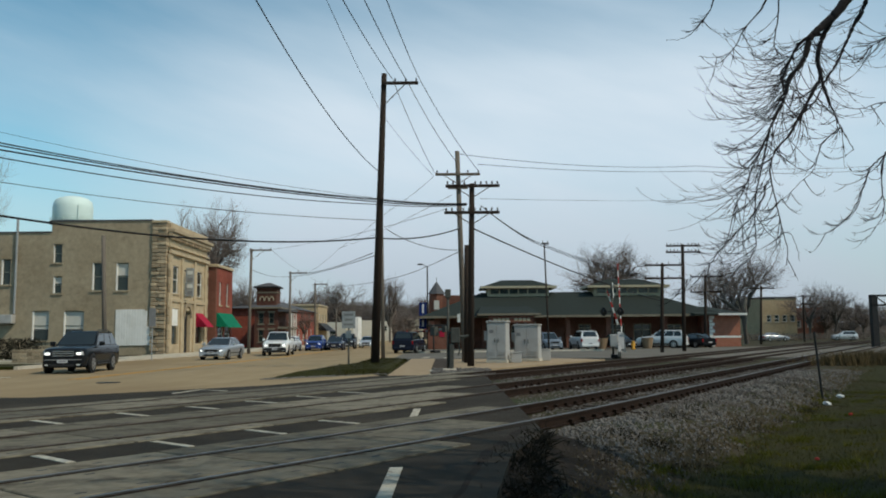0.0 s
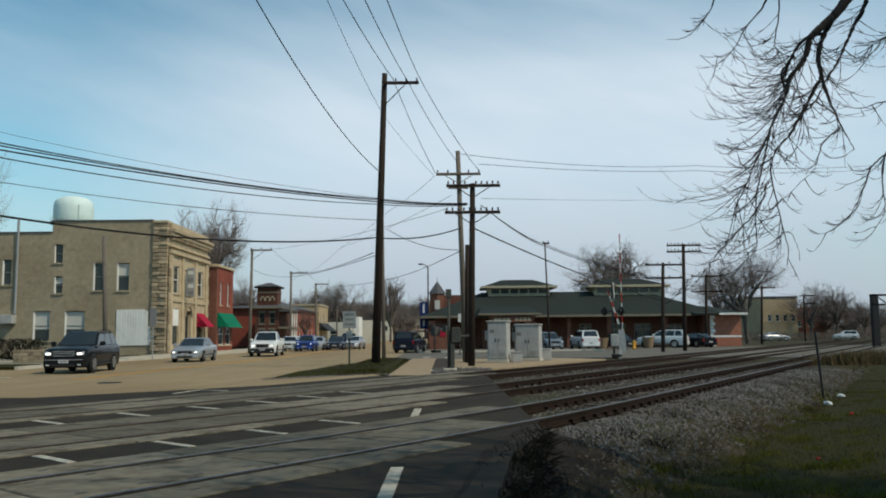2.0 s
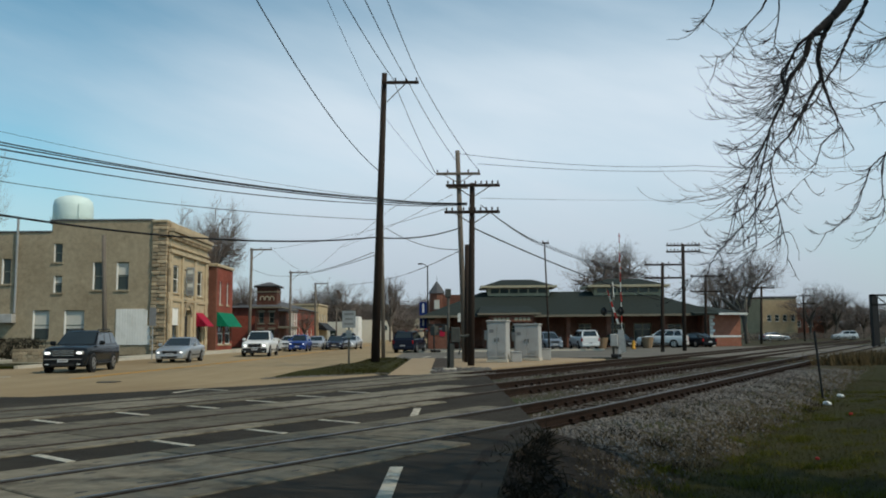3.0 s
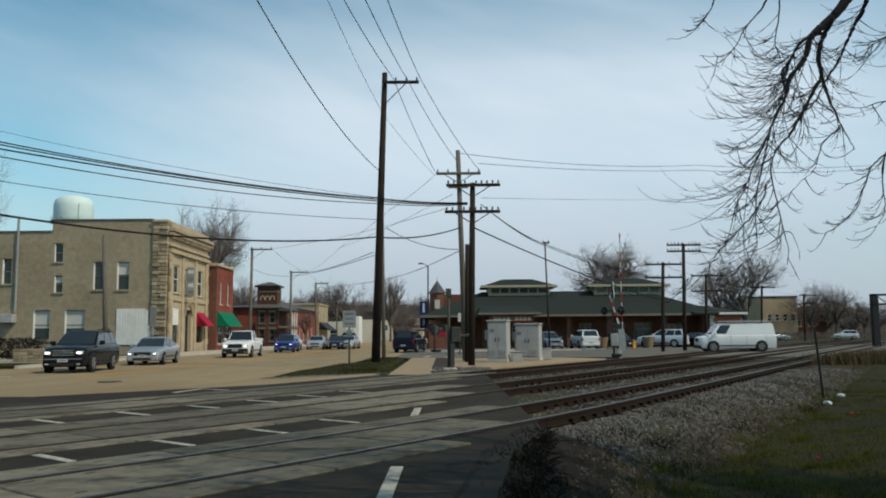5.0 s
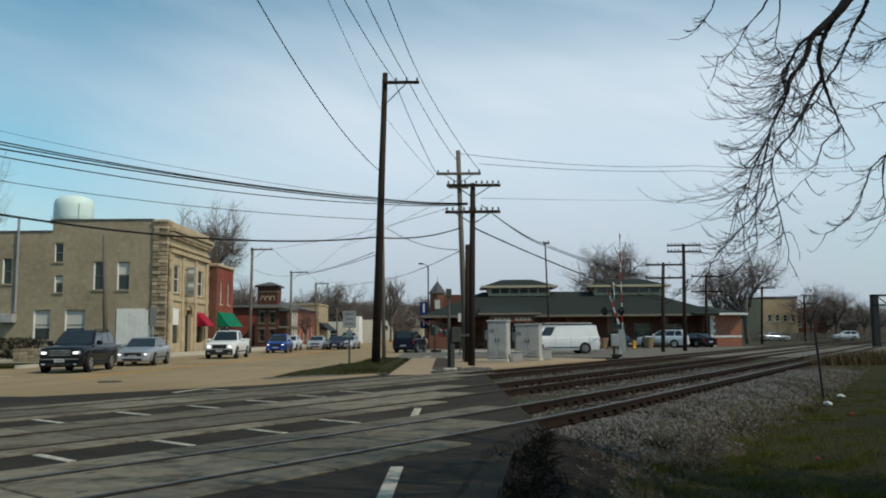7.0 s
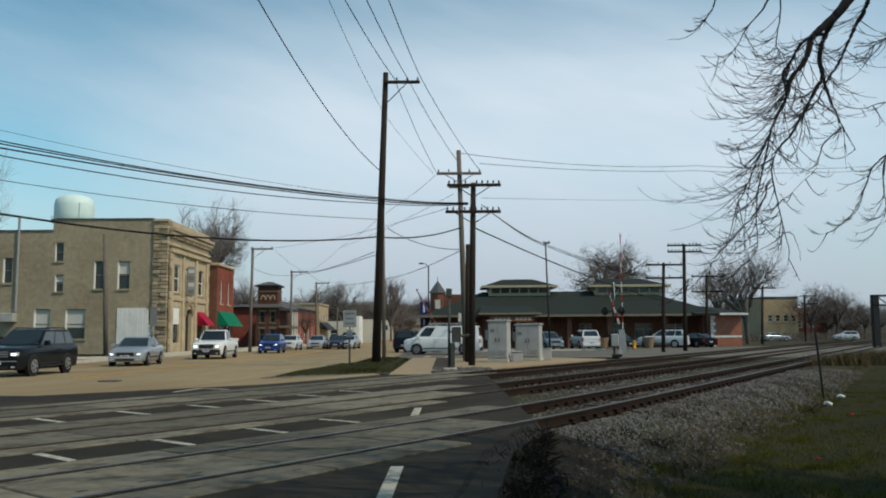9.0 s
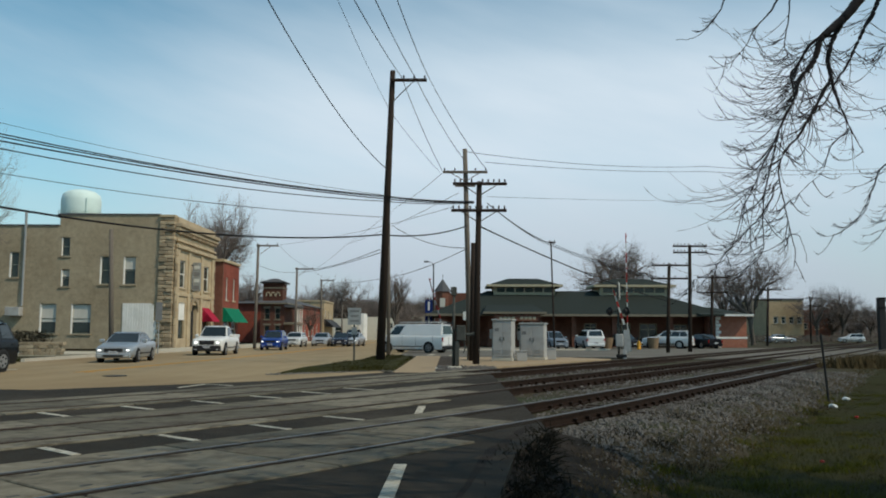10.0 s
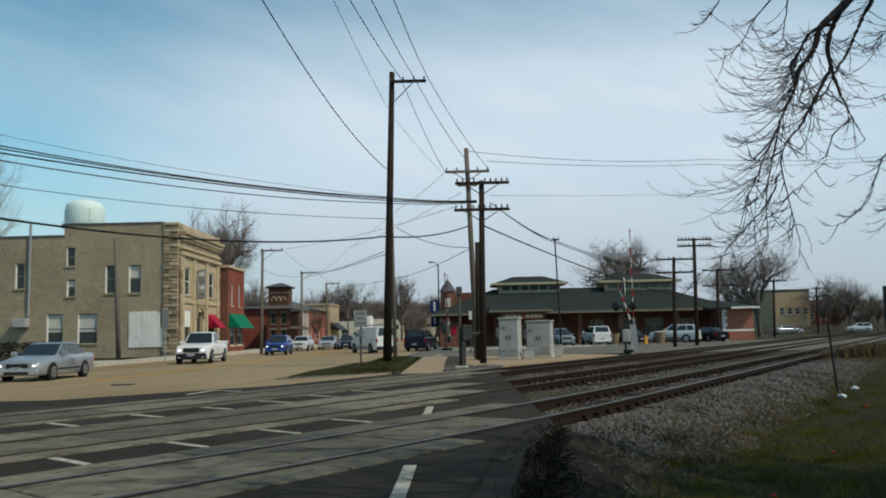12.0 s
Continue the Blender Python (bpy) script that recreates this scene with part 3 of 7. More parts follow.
# ramps from the deck down to the street
ramp = bmesh.new()
q = [(-40, 20.4, TOP - 0.024), (-14, 19.9, TOP - 0.024), (-9.5, 19.6, TOP - 0.02), (-5.0, 23.6, TOP - 0.02), (-2.2, 28.8, TOP - 0.02), (-3.0, 33.0, 0.004), (-6.4, 29.0, 0.004), (-11.5, 26.0, 0.004), (-16, 25.4, 0.004), (-40, 25.4, 0.004)]
top = [ramp.verts.new(p) for p in q]
low = [ramp.verts.new((p[0], p[1], -0.3)) for p in q]
for i in range(4):
    ramp.faces.new((top[i], top[i + 1], top[8 - i], top[9 - i]))
for i in range(10):
    ramp.faces.new((top[i], top[(i + 1) % 10], low[(i + 1) % 10], low[i]))
structure("ramp", ramp, "street", "worn street surface rising to the crossing", "road")
west = structure("crossing_deck_west", slab([(-40, -30), (-9.52, -30), (-9.52, 19.6), (-14, 19.9), (-40, 20.4)], -0.5, TOP - 0.024), "asphalt", "dark patched asphalt of the level crossing", "road")


RAIL_AT = {}


def rail_line(n_head, s0, s1, bright):
    rail = empty("rail")
    cuts = [s0 + 2.0 * i for i in range(int((20 - s0) / 2))] + [20, 60, 110, s1]
    head, web = bmesh.new(), bmesh.new()
    for b, w, z0, z1 in ((head, 0.03, TOP - 0.006, TOP + 0.008), (web, 0.035, TOP - 0.04, TOP - 0.006), (web, 0.012, TOP - 0.15, TOP - 0.04), (web, 0.075, TOP - 0.175, TOP - 0.15)):
        rings = [[b.verts.new(along(s, n_head + k, z)) for k, z in ((-w, z0), (w, z0), (w, z1), (-w, z1))] for s in cuts]
        for r0, r1 in zip(rings, rings[1:]):
            for k in range(4):
                b.faces.new((r0[k], r0[(k + 1) % 4], r1[(k + 1) % 4], r1[k]))
        b.faces.new(rings[0])
        b.faces.new(rings[-1])
    part("rail_head", head, "shine" if bright else "dullshine", rail, "bright worn running surface")
    part("rail_web", web, "rust", rail)
    RAIL_AT[rail.name] = n_head
    return tagged(rail, "rusty steel rail with a bright worn head", "rail", "rails of the tracks")


for pair in RAILS:
    for nn in pair:
        rail_line(nn, -24, 150, nn > -7.5)


# ties, where the tracks lie open
def tie_mesh():
    b = box(-1.28, 1.28, -0.11, 0.11, -0.09, 0.0, 0.012)
    me = bpy.data.meshes.new("tie")
    b.to_mesh(me)
    b.free()
    me.materials.append(M["tie"])
    return me


TIE = tie_mesh()
turn_tie = radians(-31)
count_tie = 0
for k, pair in enumerate(RAILS):
    mid = (pair[0] + pair[1]) / 2
    for i in range(200):
        s = 6.6 + i * 0.52
        x, y, _ = along(s, mid)
        edge = x > 2.6 and y < (60 if k < 2 else 55)
        if not edge or (46 < y < 76):
            continue
        ob = new("railway_tie", TIE)
        ob.matrix_basis = Matrix.Translation((x, y, TOP - 0.172)) @ Matrix.Rotation(turn_tie + random.uniform(-0.01, 0.01), 4, "Z")
        tagged(ob, "dark weathered timber railway tie", "railway tie", "ties under the rails")

# tie plates and anchors along the open rails
def anchor_mesh():
    b = bmesh.new()
    box(-0.16, 0.16, -0.09, 0.09, -0.004, 0.018, bm=b)
    box(0.03, 0.10, -0.05, 0.05, 0.018, 0.075, bm=b)
    box(-0.10, -0.03, -0.05, 0.05, 0.018, 0.075, bm=b)
    me = bpy.data.meshes.new("tie_plate")
    b.to_mesh(me)
    b.free()
    me.materials.append(M["rust"])
    return me


PLATE = anchor_mesh()
for rail in [o for o in scene.objects if o.name.startswith("rail") and o.type == "EMPTY"][:4]:
    nn = RAIL_AT[rail.name]
    for i in range(85):
        s = 6.6 + i * 0.52
        x, y, _ = along(s, nn)
        if x > 1.9 and y < 46:
            ob = new("tie_plate", PLATE)
            ob.parent = rail
            ob.matrix_basis = Matrix.Translation((x, y, TOP - 0.17)) @ Matrix.Rotation(turn_tie, 4, "Z")

# concrete panels between and beside the rails in the crossing, with dark lifting holes
PANEL = {}


def panel(s, n0, n1, length, dz):
    key = (round(n1 - n0, 2), round(length, 2))
    if key not in PANEL:
        w = n1 - n0
        b = box(0, length - 0.03, 0, w, -0.05, 0, 0.012)
        for i in range(4):
            for y in ((0.13, w - 0.13) if w > 0.7 else (w / 2,)):
                x = 0.3 + i * (length - 0.6) / 3
                hexa([(x - 0.06, y - 0.025, -0.004), (x + 0.06, y - 0.025, -0.004), (x + 0.06, y + 0.025, -0.004), (x - 0.06, y + 0.025, -0.004),
                      (x - 0.05, y - 0.02, 0.002), (x + 0.05, y - 0.02, 0.002), (x + 0.05, y + 0.02, 0.002), (x - 0.05, y + 0.02, 0.002)], b)
        for f in b.faces:
            if f.calc_area() < 0.02 and all(abs(v.co.z) < 0.0045 for v in f.verts) and min(v.co.x for v in f.verts) > 0.2 and max(v.co.x for v in f.verts) < length - 0.2:
                f.material_index = 1
        bmesh.ops.recalc_face_normals(b, faces=b.faces[:])
        me = bpy.data.meshes.new("panel")
        b.to_mesh(me)
        b.free()
        me.materials.append(M["panel"])
        me.materials.append(M["dark"])
        PANEL[key] = me
    ob = new("panel", PANEL[key])
    ob.parent = crossing
    p0, p1 = Vector(along(s, n1)), Vector(along(s + length, n1))
    ob.matrix_basis = Matrix.Translation((p0.x, p0.y, TOP + 0.001 + dz)) @ Matrix.Rotation(math.atan2(p1.y - p0.y, p1.x - p0.x), 4, "Z")
    return ob


# near-black strips beside each rail, painting the shade of the flangeway gaps
for pair in RAILS:
    for nn in pair:
        fb = bmesh.new()
        rings = [[fb.verts.new(along(-22 + 2.0 * i, nn + k, z)) for k, z in ((-0.14, TOP - 0.05), (0.14, TOP - 0.05), (0.14, TOP - 0.013), (-0.14, TOP - 0.013))] for i in range(26) if along(-22 + 2.0 * i, nn)[0] < 1.4]
        for r0, r1 in zip(rings, rings[1:]):
            for k in range(4):
                fb.faces.new((r0[k], r0[(k + 1) % 4], r1[(k + 1) % 4], r1[k]))
        part("flangeway", fb, "soil", crossing, "dark strip in place of the shaded flangeway gap")


FIELD = ((0.56, 0.5), (0.44, 0.88), (0.34, 0.55))
for k, (a, c) in enumerate(RAILS):
    near, far = FIELD[k]
    for n0, n1 in ((c + 0.13, a - 0.13), (c - 0.12 - far, c - 0.12), (a + 0.12, a + 0.12 + near)):
        s = -22.0 + k * 0.6
        while along(s + 2.4, n1)[0] <= 1.3:
            panel(s, n0, n1, 2.4, random.uniform(-0.004, 0.002))
            s += 2.4


# painted marks: (x0, y0) to (x1, y1), width, surface height
def mark(x0, y0, x1, y1, w, z, material="paint"):
    d = Vector((x1 - x0, y1 - y0, 0)).normalized()
    o = Vector((-d.y, d.x, 0)) * w / 2
    a, c = Vector((x0, y0, z)), Vector((x1, y1, z))
    pts = [a - o, c - o, c + o, a + o]
    b = hexa([p - Vector((0, 0, 0.01)) for p in pts] + [p + Vector((0, 0, 0.004)) for p in pts])
    return tagged(obj("road_marking", b, material), "worn white painted road marking" if material == "paint" else "worn yellow painted road marking", "road marking", "road markings")


DZ = TOP - 0.016
for s0, n0, n1, count in ((5.98, -8.64, -7.68, 5), (8.5, -12.82, -11.76, 6)):
    for k in range(-6, count):
        s = s0 + 1.56 * k
        if along(s, n1)[0] < -0.65:
            a, c = along(s + 0.03, n0 + 0.03), along(s - 0.11, n1 - 0.06)
            mark(a[0], a[1], c[0], c[1], 0.11, DZ)
for y0, y1, z in ((5.0, 8.75, DZ), (13.1, 15.7, DZ), (19.8, 21.9, DZ), (26.8, 28.6, DZ), (29.8, 31.2, 0.036), (33.8, 35.0, 0.036)):
    mark(-0.53, y0, -0.50, y1, 0.13, z)
for x, y in ((-0.6, 47.5), (0.1, 53.6), (1.6, 53.8), (4.4, 54.4), (-1.3, 54.5)):
    mark(x, y, x + 0.25, y + 2.4, 0.3, 0.014)
mark(-6.6, 20.5, -6.35, 21.9, 0.10, DZ)
mark(-6.35, 21.9, -5.5, 21.3, 0.10, DZ)
mark(-40, 31.4, -16.5, 31.9, 0.35, 0.006)
for k in (-0.16, 0.16):
    mark(-13.2 + k, 30, -11.6 + k, 60, 0.16, 0.006, "yellow")
    mark(-11.6 + k, 60, -11.0 + k, 200, 0.16, 0.006, "yellow")
b = wheel_disc(0.38, 0.02, 0, 0, 0, 20)
cover = obj("manhole_cover", b, "dark")
cover.matrix_basis = pose(-11.0, 27.6, 0.008, 90, 0, 0)
tagged(cover, "dark iron manhole cover in the street", "manhole cover")


# ---- buildings ----
def wall_with_holes(x0, x1, z0, z1, holes, thick=0.35):
    """An upright wall along x (outer face at y = 0, body behind it) with openings (hx0, hx1, hz0, hz1) right through."""
    b = bmesh.new()
    xs = sorted({x0, x1, *[h[0] for h in holes], *[h[1] for h in holes]})
    zs = sorted({z0, z1, *[h[2] for h in holes], *[h[3] for h in holes]})
    made = {}

    def v(i, k, j):
        if (i, k, j) not in made:
            made[i, k, j] = b.verts.new((xs[i], thick * k, zs[j]))
        return made[i, k, j]

    def solid(i, j):
        if not (0 <= i < len(xs) - 1 and 0 <= j < len(zs) - 1):
            return False
        cx, cz = (xs[i] + xs[i + 1]) / 2, (zs[j] + zs[j + 1]) / 2
        return not any(h[0] < cx < h[1] and h[2] < cz < h[3] for h in holes)
    for i in range(len(xs) - 1):
        for j in range(len(zs) - 1):
            if not solid(i, j):
                continue
            for k in (0, 1):
                b.faces.new((v(i, k, j), v(i + 1, k, j), v(i + 1, k, j + 1), v(i, k, j + 1)))
            if not solid(i - 1, j):
                b.faces.new((v(i, 0, j), v(i, 1, j), v(i, 1, j + 1), v(i, 0, j + 1)))
            if not solid(i + 1, j):
                b.faces.new((v(i + 1, 0, j), v(i + 1, 1, j), v(i + 1, 1, j + 1), v(i + 1, 0, j + 1)))
            if not solid(i, j - 1):
                b.faces.new((v(i, 0, j), v(i + 1, 0, j), v(i + 1, 1, j), v(i, 1, j)))
            if not solid(i, j + 1):
                b.faces.new((v(i, 0, j + 1), v(i + 1, 0, j + 1), v(i + 1, 1, j + 1), v(i, 1, j + 1)))
    return b


def sash_window(parent, m, w, h, frame_mat="white", glass="window", sill="trimstone", blind=0.0, lintel=None, deep=0.16):
    """A two-sash window in its opening; m puts its lower left corner on the wall's outer face."""
    win = empty("window")
    win.parent = parent
    win.matrix_basis = m
    f = 0.07
    fr = bmesh.new()
    for r in ((0, f, 0, h), (w - f, w, 0, h), (f, w - f, 0, f), (f, w - f, h - f, h), (f, w - f, h / 2 - 0.035, h / 2 + 0.035)):
        box(r[0], r[1], deep - 0.06, deep + 0.04, r[2], r[3], bm=fr)
    part("frame", fr, frame_mat, win)
    part("pane", box(f, w - f, deep + 0.0, deep + 0.012, f, h / 2 - 0.035), glass, win)
    part("pane", box(f, w - f, deep - 0.02, deep - 0.008, h / 2 + 0.035, h - f), glass, win)
    if blind:
        part("blind", box(f, w - f, deep - 0.03, deep - 0.022, h - f - (h - 2 * f) * blind, h - f), "blind", win, "pale drawn window blind")
    if sill:
        part("sill", box(-0.12, w + 0.12, -0.10, deep + 0.05, -0.14, 0, 0.01), sill, win)
    if lintel:
        part("lintel", box(-0.15, w + 0.15, -0.03, 0.1, h, h + 0.22), lintel, win)
    return win


def plain_building(name, label, x0, x1, y0, y1, h, wall, windows=(), cornice=None, roof="greyroof", face="x", parapet=0.4, cat="building", south=None):
    """A block of four thick walls and a flat roof; windows (offset, sill, w, h) stand in its street wall (facing +x) or in the wall facing the camera."""
    ob = empty(name, pose(x0, y0, 0))
    w, d = x1 - x0, y1 - y0
    holes_e = [(o, o + ww, s, s + hh) for f, o, s, ww, hh in windows if f == "e"]
    holes_s = [(o, o + ww, s, s + hh) for f, o, s, ww, hh in windows if f == "s"]
    part("wall", wall_with_holes(0, w, 0, h, holes_s), south or wall, ob)
    east = part("wall", wall_with_holes(0.36, d, 0, h, holes_e), wall, ob)
    east.matrix_basis = Matrix.Translation((w, 0, 0)) @ Matrix.Rotation(radians(90), 4, "Z")
    part("wall", box(0, 0.35, 0.36, d - 0.36, 0, h), wall, ob)
    part("wall", box(0, w - 0.36, d - 0.35, d, 0, h), wall, ob)
    part("roof", box(0.36, w - 0.36, 0.36, d - 0.36, h - parapet - 0.2, h - parapet), roof, ob)
    # solid block whose near-black colour stands for the darkness of the rooms
    part("core", box(0.9, w - 0.9, 0.9, d - 0.9, 0.05, h - parapet - 0.25), "dark", ob, "solid dark box standing in for the dim rooms behind the windows")
    for f, o, s, ww, hh in windows:
        m = Matrix.Translation((o, 0, s)) if f == "s" else Matrix.Translation((w, o, s)) @ Matrix.Rotation(radians(90), 4, "Z")
        sash_window(ob, m, ww, hh)
    if cornice:
        part("cornice", box(-0.05, w + 0.18, -0.18, d, h, h + 0.28, 0.03), cornice, ob)
    return tagged(ob, label, cat)


def bank():
    X1, Y0, H = -23.45, 70.5, 11.4
    X0 = -47.0
    ob = empty("bank_building", pose(X0, Y0, 0))
    w = X1 - X0

    def lx(u):       # local x on the long side wall
        return u - X0
    holes = []
    wins = []
    for px0, px1, z0, z1, blind, low in WINS:
        holes.append((px0 - X0, px1 - X0, z0, z1))
        wins.append((px0 - X0, px1 - X0, z0, z1, blind))
    step = STEP_X - X0
    tall = [hh for hh in holes if hh[0] > step]
    short = [hh for hh in holes if hh[0] <= step]
    part("wall", wall_with_holes(step, w - 1.2, 0, H, tall), "dullbrick", ob, "tan painted brick side wall, stained and patched")
    rear = part("wall", wall_with_holes(0, step + 0.2, 0, H - 0.95, short), "dullbrick", ob, "lower rear part of the tan brick side wall")
    rear.matrix_basis = pose(0, 0.006, 0)
    part("coping", box(step - 0.1, w - 1.32, -0.08, 0.42, H, H + 0.12), "greyroof", ob)
    part("coping", box(0, step - 0.1, -0.08, 0.42, H - 0.95, H - 0.83), "greyroof", ob)
    part("roof", box(step, w - 0.5, 0.36, 11.4, H - 0.7, H - 0.5), "greyroof", ob)
    part("roof", box(0, step, 0.36, 11.4, H - 1.7, H - 1.5), "greyroof", ob)
    # one dark block in place of unlit rooms
    part("core", box(0.9, w - 1.2, 0.9, 11.0, 0.05, H - 1.9), "dark", ob, "solid dark box standing in for the dim rooms behind the windows")
    part("wall", box(0, w - 0.4, 11.4, 11.75, 0, H - 0.9), "dullbrick", ob)
    part("wall", box(0, 0.35, 0.36, 11.4, 0, H - 1), "dullbrick", ob)
    for a, c, z0, z1, blind in wins:
        win = sash_window(ob, Matrix.Translation((a, 0, z0)), c - a, z1 - z0, "sash", "window", "dullbrick", blind, deep=0.2)
        # left reveal only: the sun falling on it is put into the white colour
        part("jamb", box(0.0, 0.09, 0.01, 0.19, 0.0, z1 - z0 - 0.04), "white", win, "left window reveal, whitened to look sunlit")
        for i in range(7):
            u0, u1 = (c - a + 0.3) * i / 7 - 0.15, (c - a + 0.3) * (i + 1) / 7 - 0.15
            rise = 0.10 * math.sin(math.pi * (i + 0.5) / 7)
            part("arch_brick", box(u0 + 0.01, u1 - 0.01, -0.02, 0.1, z1 - z0 - 0.02 + rise * 0.3, z1 - z0 + 0.2 + rise), "dullbrick", win)
    # boarded opening with pale vertical boards
    bx0, bx1 = BOARD[0] - X0, BOARD[1] - X0
    n = 14
    board = empty("boarded_opening")
    board.parent = ob
    for i in range(n):
        a = bx0 + (bx1 - bx0) * i / n
        c = bx0 + (bx1 - bx0) * (i + 1) / n
        part("plank", box(a + 0.006, c - 0.006, -0.07 - 0.01 * (i % 2), -0.002, BOARD[2], BOARD[3] - (1.45 if i >= n - 2 else 0.12 if i == n - 3 else 0.0)), "white", board)
    # quoin pier of rough stone blocks at the street corner
    pier = empty("corner_pier")
    pier.parent = ob
    z, r = 0.0, 0
    rng_p = random.Random(17)
    while z < H - 0.3:
        hh = 0.32
        cuts = (0.0, 0.72, 1.28) if r % 2 else (0.0, 0.46, 1.28)
        for a, c in zip(cuts, cuts[1:]):
            out = rng_p.uniform(0.0, 0.12) + (0.06 if r % 2 else 0)
            part("block", box(w - 1.26 + a, w - 1.26 + c - 0.02, -0.1 - out, 0.5, z + 0.02, z + hh - 0.02, 0.035), "stone", pier)
        z += hh
        r += 1
    part("pier_core", box(w - 1.24, w - 0.02, -0.06, 0.48, 0, z), "dullbrick", pier, "recessed mortar joints of the pier")
    part("pier_cap", box(w - 1.3, w + 0.04, -0.24, 0.5, z, z + 0.22, 0.02), "trimstone", pier)
    # street front of limestone
    D = 11.8
    front = empty("street_front")
    front.parent = ob
    front.matrix_basis = Matrix.Translation((w + 0.06, 0, 0)) @ Matrix.Rotation(radians(90), 4, "Z")
    fh = [(1.4, 3.0, 5.3, 7.7), (5.0, 6.6, 5.3, 7.7), (8.6, 10.2, 5.3, 7.7), (1.2, 3.2, 0.9, 4.0), (4.9, 6.7, 0.1, 3.9), (8.4, 10.4, 0.9, 3.5)]
    part("wall", wall_with_holes(0.52, D, 0, 10.4, fh, 0.4), "trimstone", front, "pale limestone street front")
    for a, c, z0, z1 in fh[:3]:
        sash_window(front, Matrix.Translation((a, 0, z0)), c - a, z1 - z0, "white", "window", "trimstone", 0.0)
    part("shop_panel", box(1.2, 3.2, 0.06, 0.14, 2.5, 4.0), "white", front, "white board over the shop window")
    part("pane", box(1.2, 3.2, 0.18, 0.2, 0.9, 2.5), "window", front)
    part("pane", box(8.4, 10.4, 0.18, 0.2, 0.9, 3.5), "window", front)
    part("door", box(4.95, 6.65, 0.3, 0.36, 0.1, 3.85), "dark", front, "dark doors under the arch")
    arch = bmesh.new()
    for i in range(11):
        t0, t1 = math.pi * i / 11, math.pi * (i + 1) / 11
        p = []
        for t in (t0, t1):
            for rr in (0.92, 1.3):
                p.append((5.8 - math.cos(t) * rr, 3.3 + math.sin(t) * rr * 1.05))
        hexa([(p[0][0], -0.1, p[0][1]), (p[1][0], -0.1, p[1][1]), (p[1][0], 0.1, p[1][1]), (p[0][0], 0.1, p[0][1]), (p[2][0], -0.1, p[2][1]), (p[3][0], -0.1, p[3][1]), (p[3][0], 0.1, p[3][1]), (p[2][0], 0.1, p[2][1])], arch)
    part("arch", arch, "stone", front)
    for a in (0.53, 3.6, 7.4, 10.9):
        part("pilaster", box(a, a + 0.55, -0.14, -0.002, 0, 8.6, 0.02), "trimstone", front)
    part("band", box(0.2, D + 0.1, -0.28, -0.002, 8.62, 8.95, 0.03), "trimstone", front)
    part("band", box(0.3, D, -0.12, -0.002, 4.55, 4.85, 0.02), "trimstone", front)
    part("cornice", box(0.0, D + 0.25, -0.55, 0.4, 10.42, 10.75, 0.05), "stone", front, "deep stone cornice")
    part("moulding", box(0.05, D + 0.15, -0.38, -0.002, 10.12, 10.4, 0.03), "trimstone", front)
    part("moulding", box(0.1, D + 0.1, -0.2, -0.002, 9.2, 9.34, 0.02), "trimstone", front)
    for i in range(24):
        part("dentil", box(0.5 + i * 0.47, 0.72 + i * 0.47, -0.3, -0.004, 9.86, 10.1), "stone", front)
    for i in range(13):
        for side in (0.02, D - 0.42):
            part("quoin", box(side, side + (0.4 if i % 2 else 0.3), -0.17, -0.003, 0.03 + i * 0.66, 0.62 + i * 0.66, 0.03), "stone", front)
    part("parapet", box(0.52, D, -0.05, 0.35, 10.76, 11.35, 0.02), "trimstone", front)
    awn = hexa([(8.2, -1.1, 2.45), (10.6, -1.1, 2.45), (10.6, -0.01, 2.45), (8.2, -0.01, 2.45), (8.2, -1.02, 2.6), (10.6, -1.02, 2.6), (10.6, -0.01, 3.75), (8.2, -0.01, 3.75)])
    part("awning", awn, "redaw", front, "dark red canvas awning")
    sgn = part("blade_sign", box(4.35, 4.47, -0.95, -0.25, 5.1, 7.7, 0.03), "signgrey", front, "narrow projecting sign with faded panels")
    part("bracket", box(4.38, 4.44, -0.25, 0.0, 7.4, 7.5), "dark", front)
    for i in range(4):
        part("bar", box(4.332, 4.348, -0.85, -0.35, 5.3 + i * 0.6, 5.62 + i * 0.6), "signwhite" if i % 2 else "barsgrey", sgn)
    # downpipe and wall box
    part("downpipe", tube([(lx(-36.2), -0.12, 3.6), (lx(-36.2), -0.12, 11.6)], 0.11, 8), "steel", ob)
    part("vent_box", box(lx(-37.3), lx(-36.1), -0.75, -0.0, 2.75, 3.5, 0.03), "cabinet", ob, "grey wall-mounted air unit")
    return tagged(ob, "two-storey tan brick corner building with limestone street front", "building")


BY = 70.5
STEP_X = -33.3
BOARD = (-27.65, -24.55, 0.84, 3.86)
WINS = (
    (-33.15, -32.39, 7.87, 9.46, 0.0, 0),
    (-33.05, -32.34, 5.28, 6.71, 0.4, 0),
    (-29.75, -28.92, 5.49, 7.84, 0.0, 0),
    (-27.74, -26.71, 5.47, 7.82, 0.45, 0),
    (-37.49, -36.72, 6.04, 8.19, 0.0, 0),
    (-34.70, -33.13, 1.30, 3.80, 0.62, 0),
    (-32.04, -30.36, 1.28, 3.78, 0.62, 0),
)
bank()


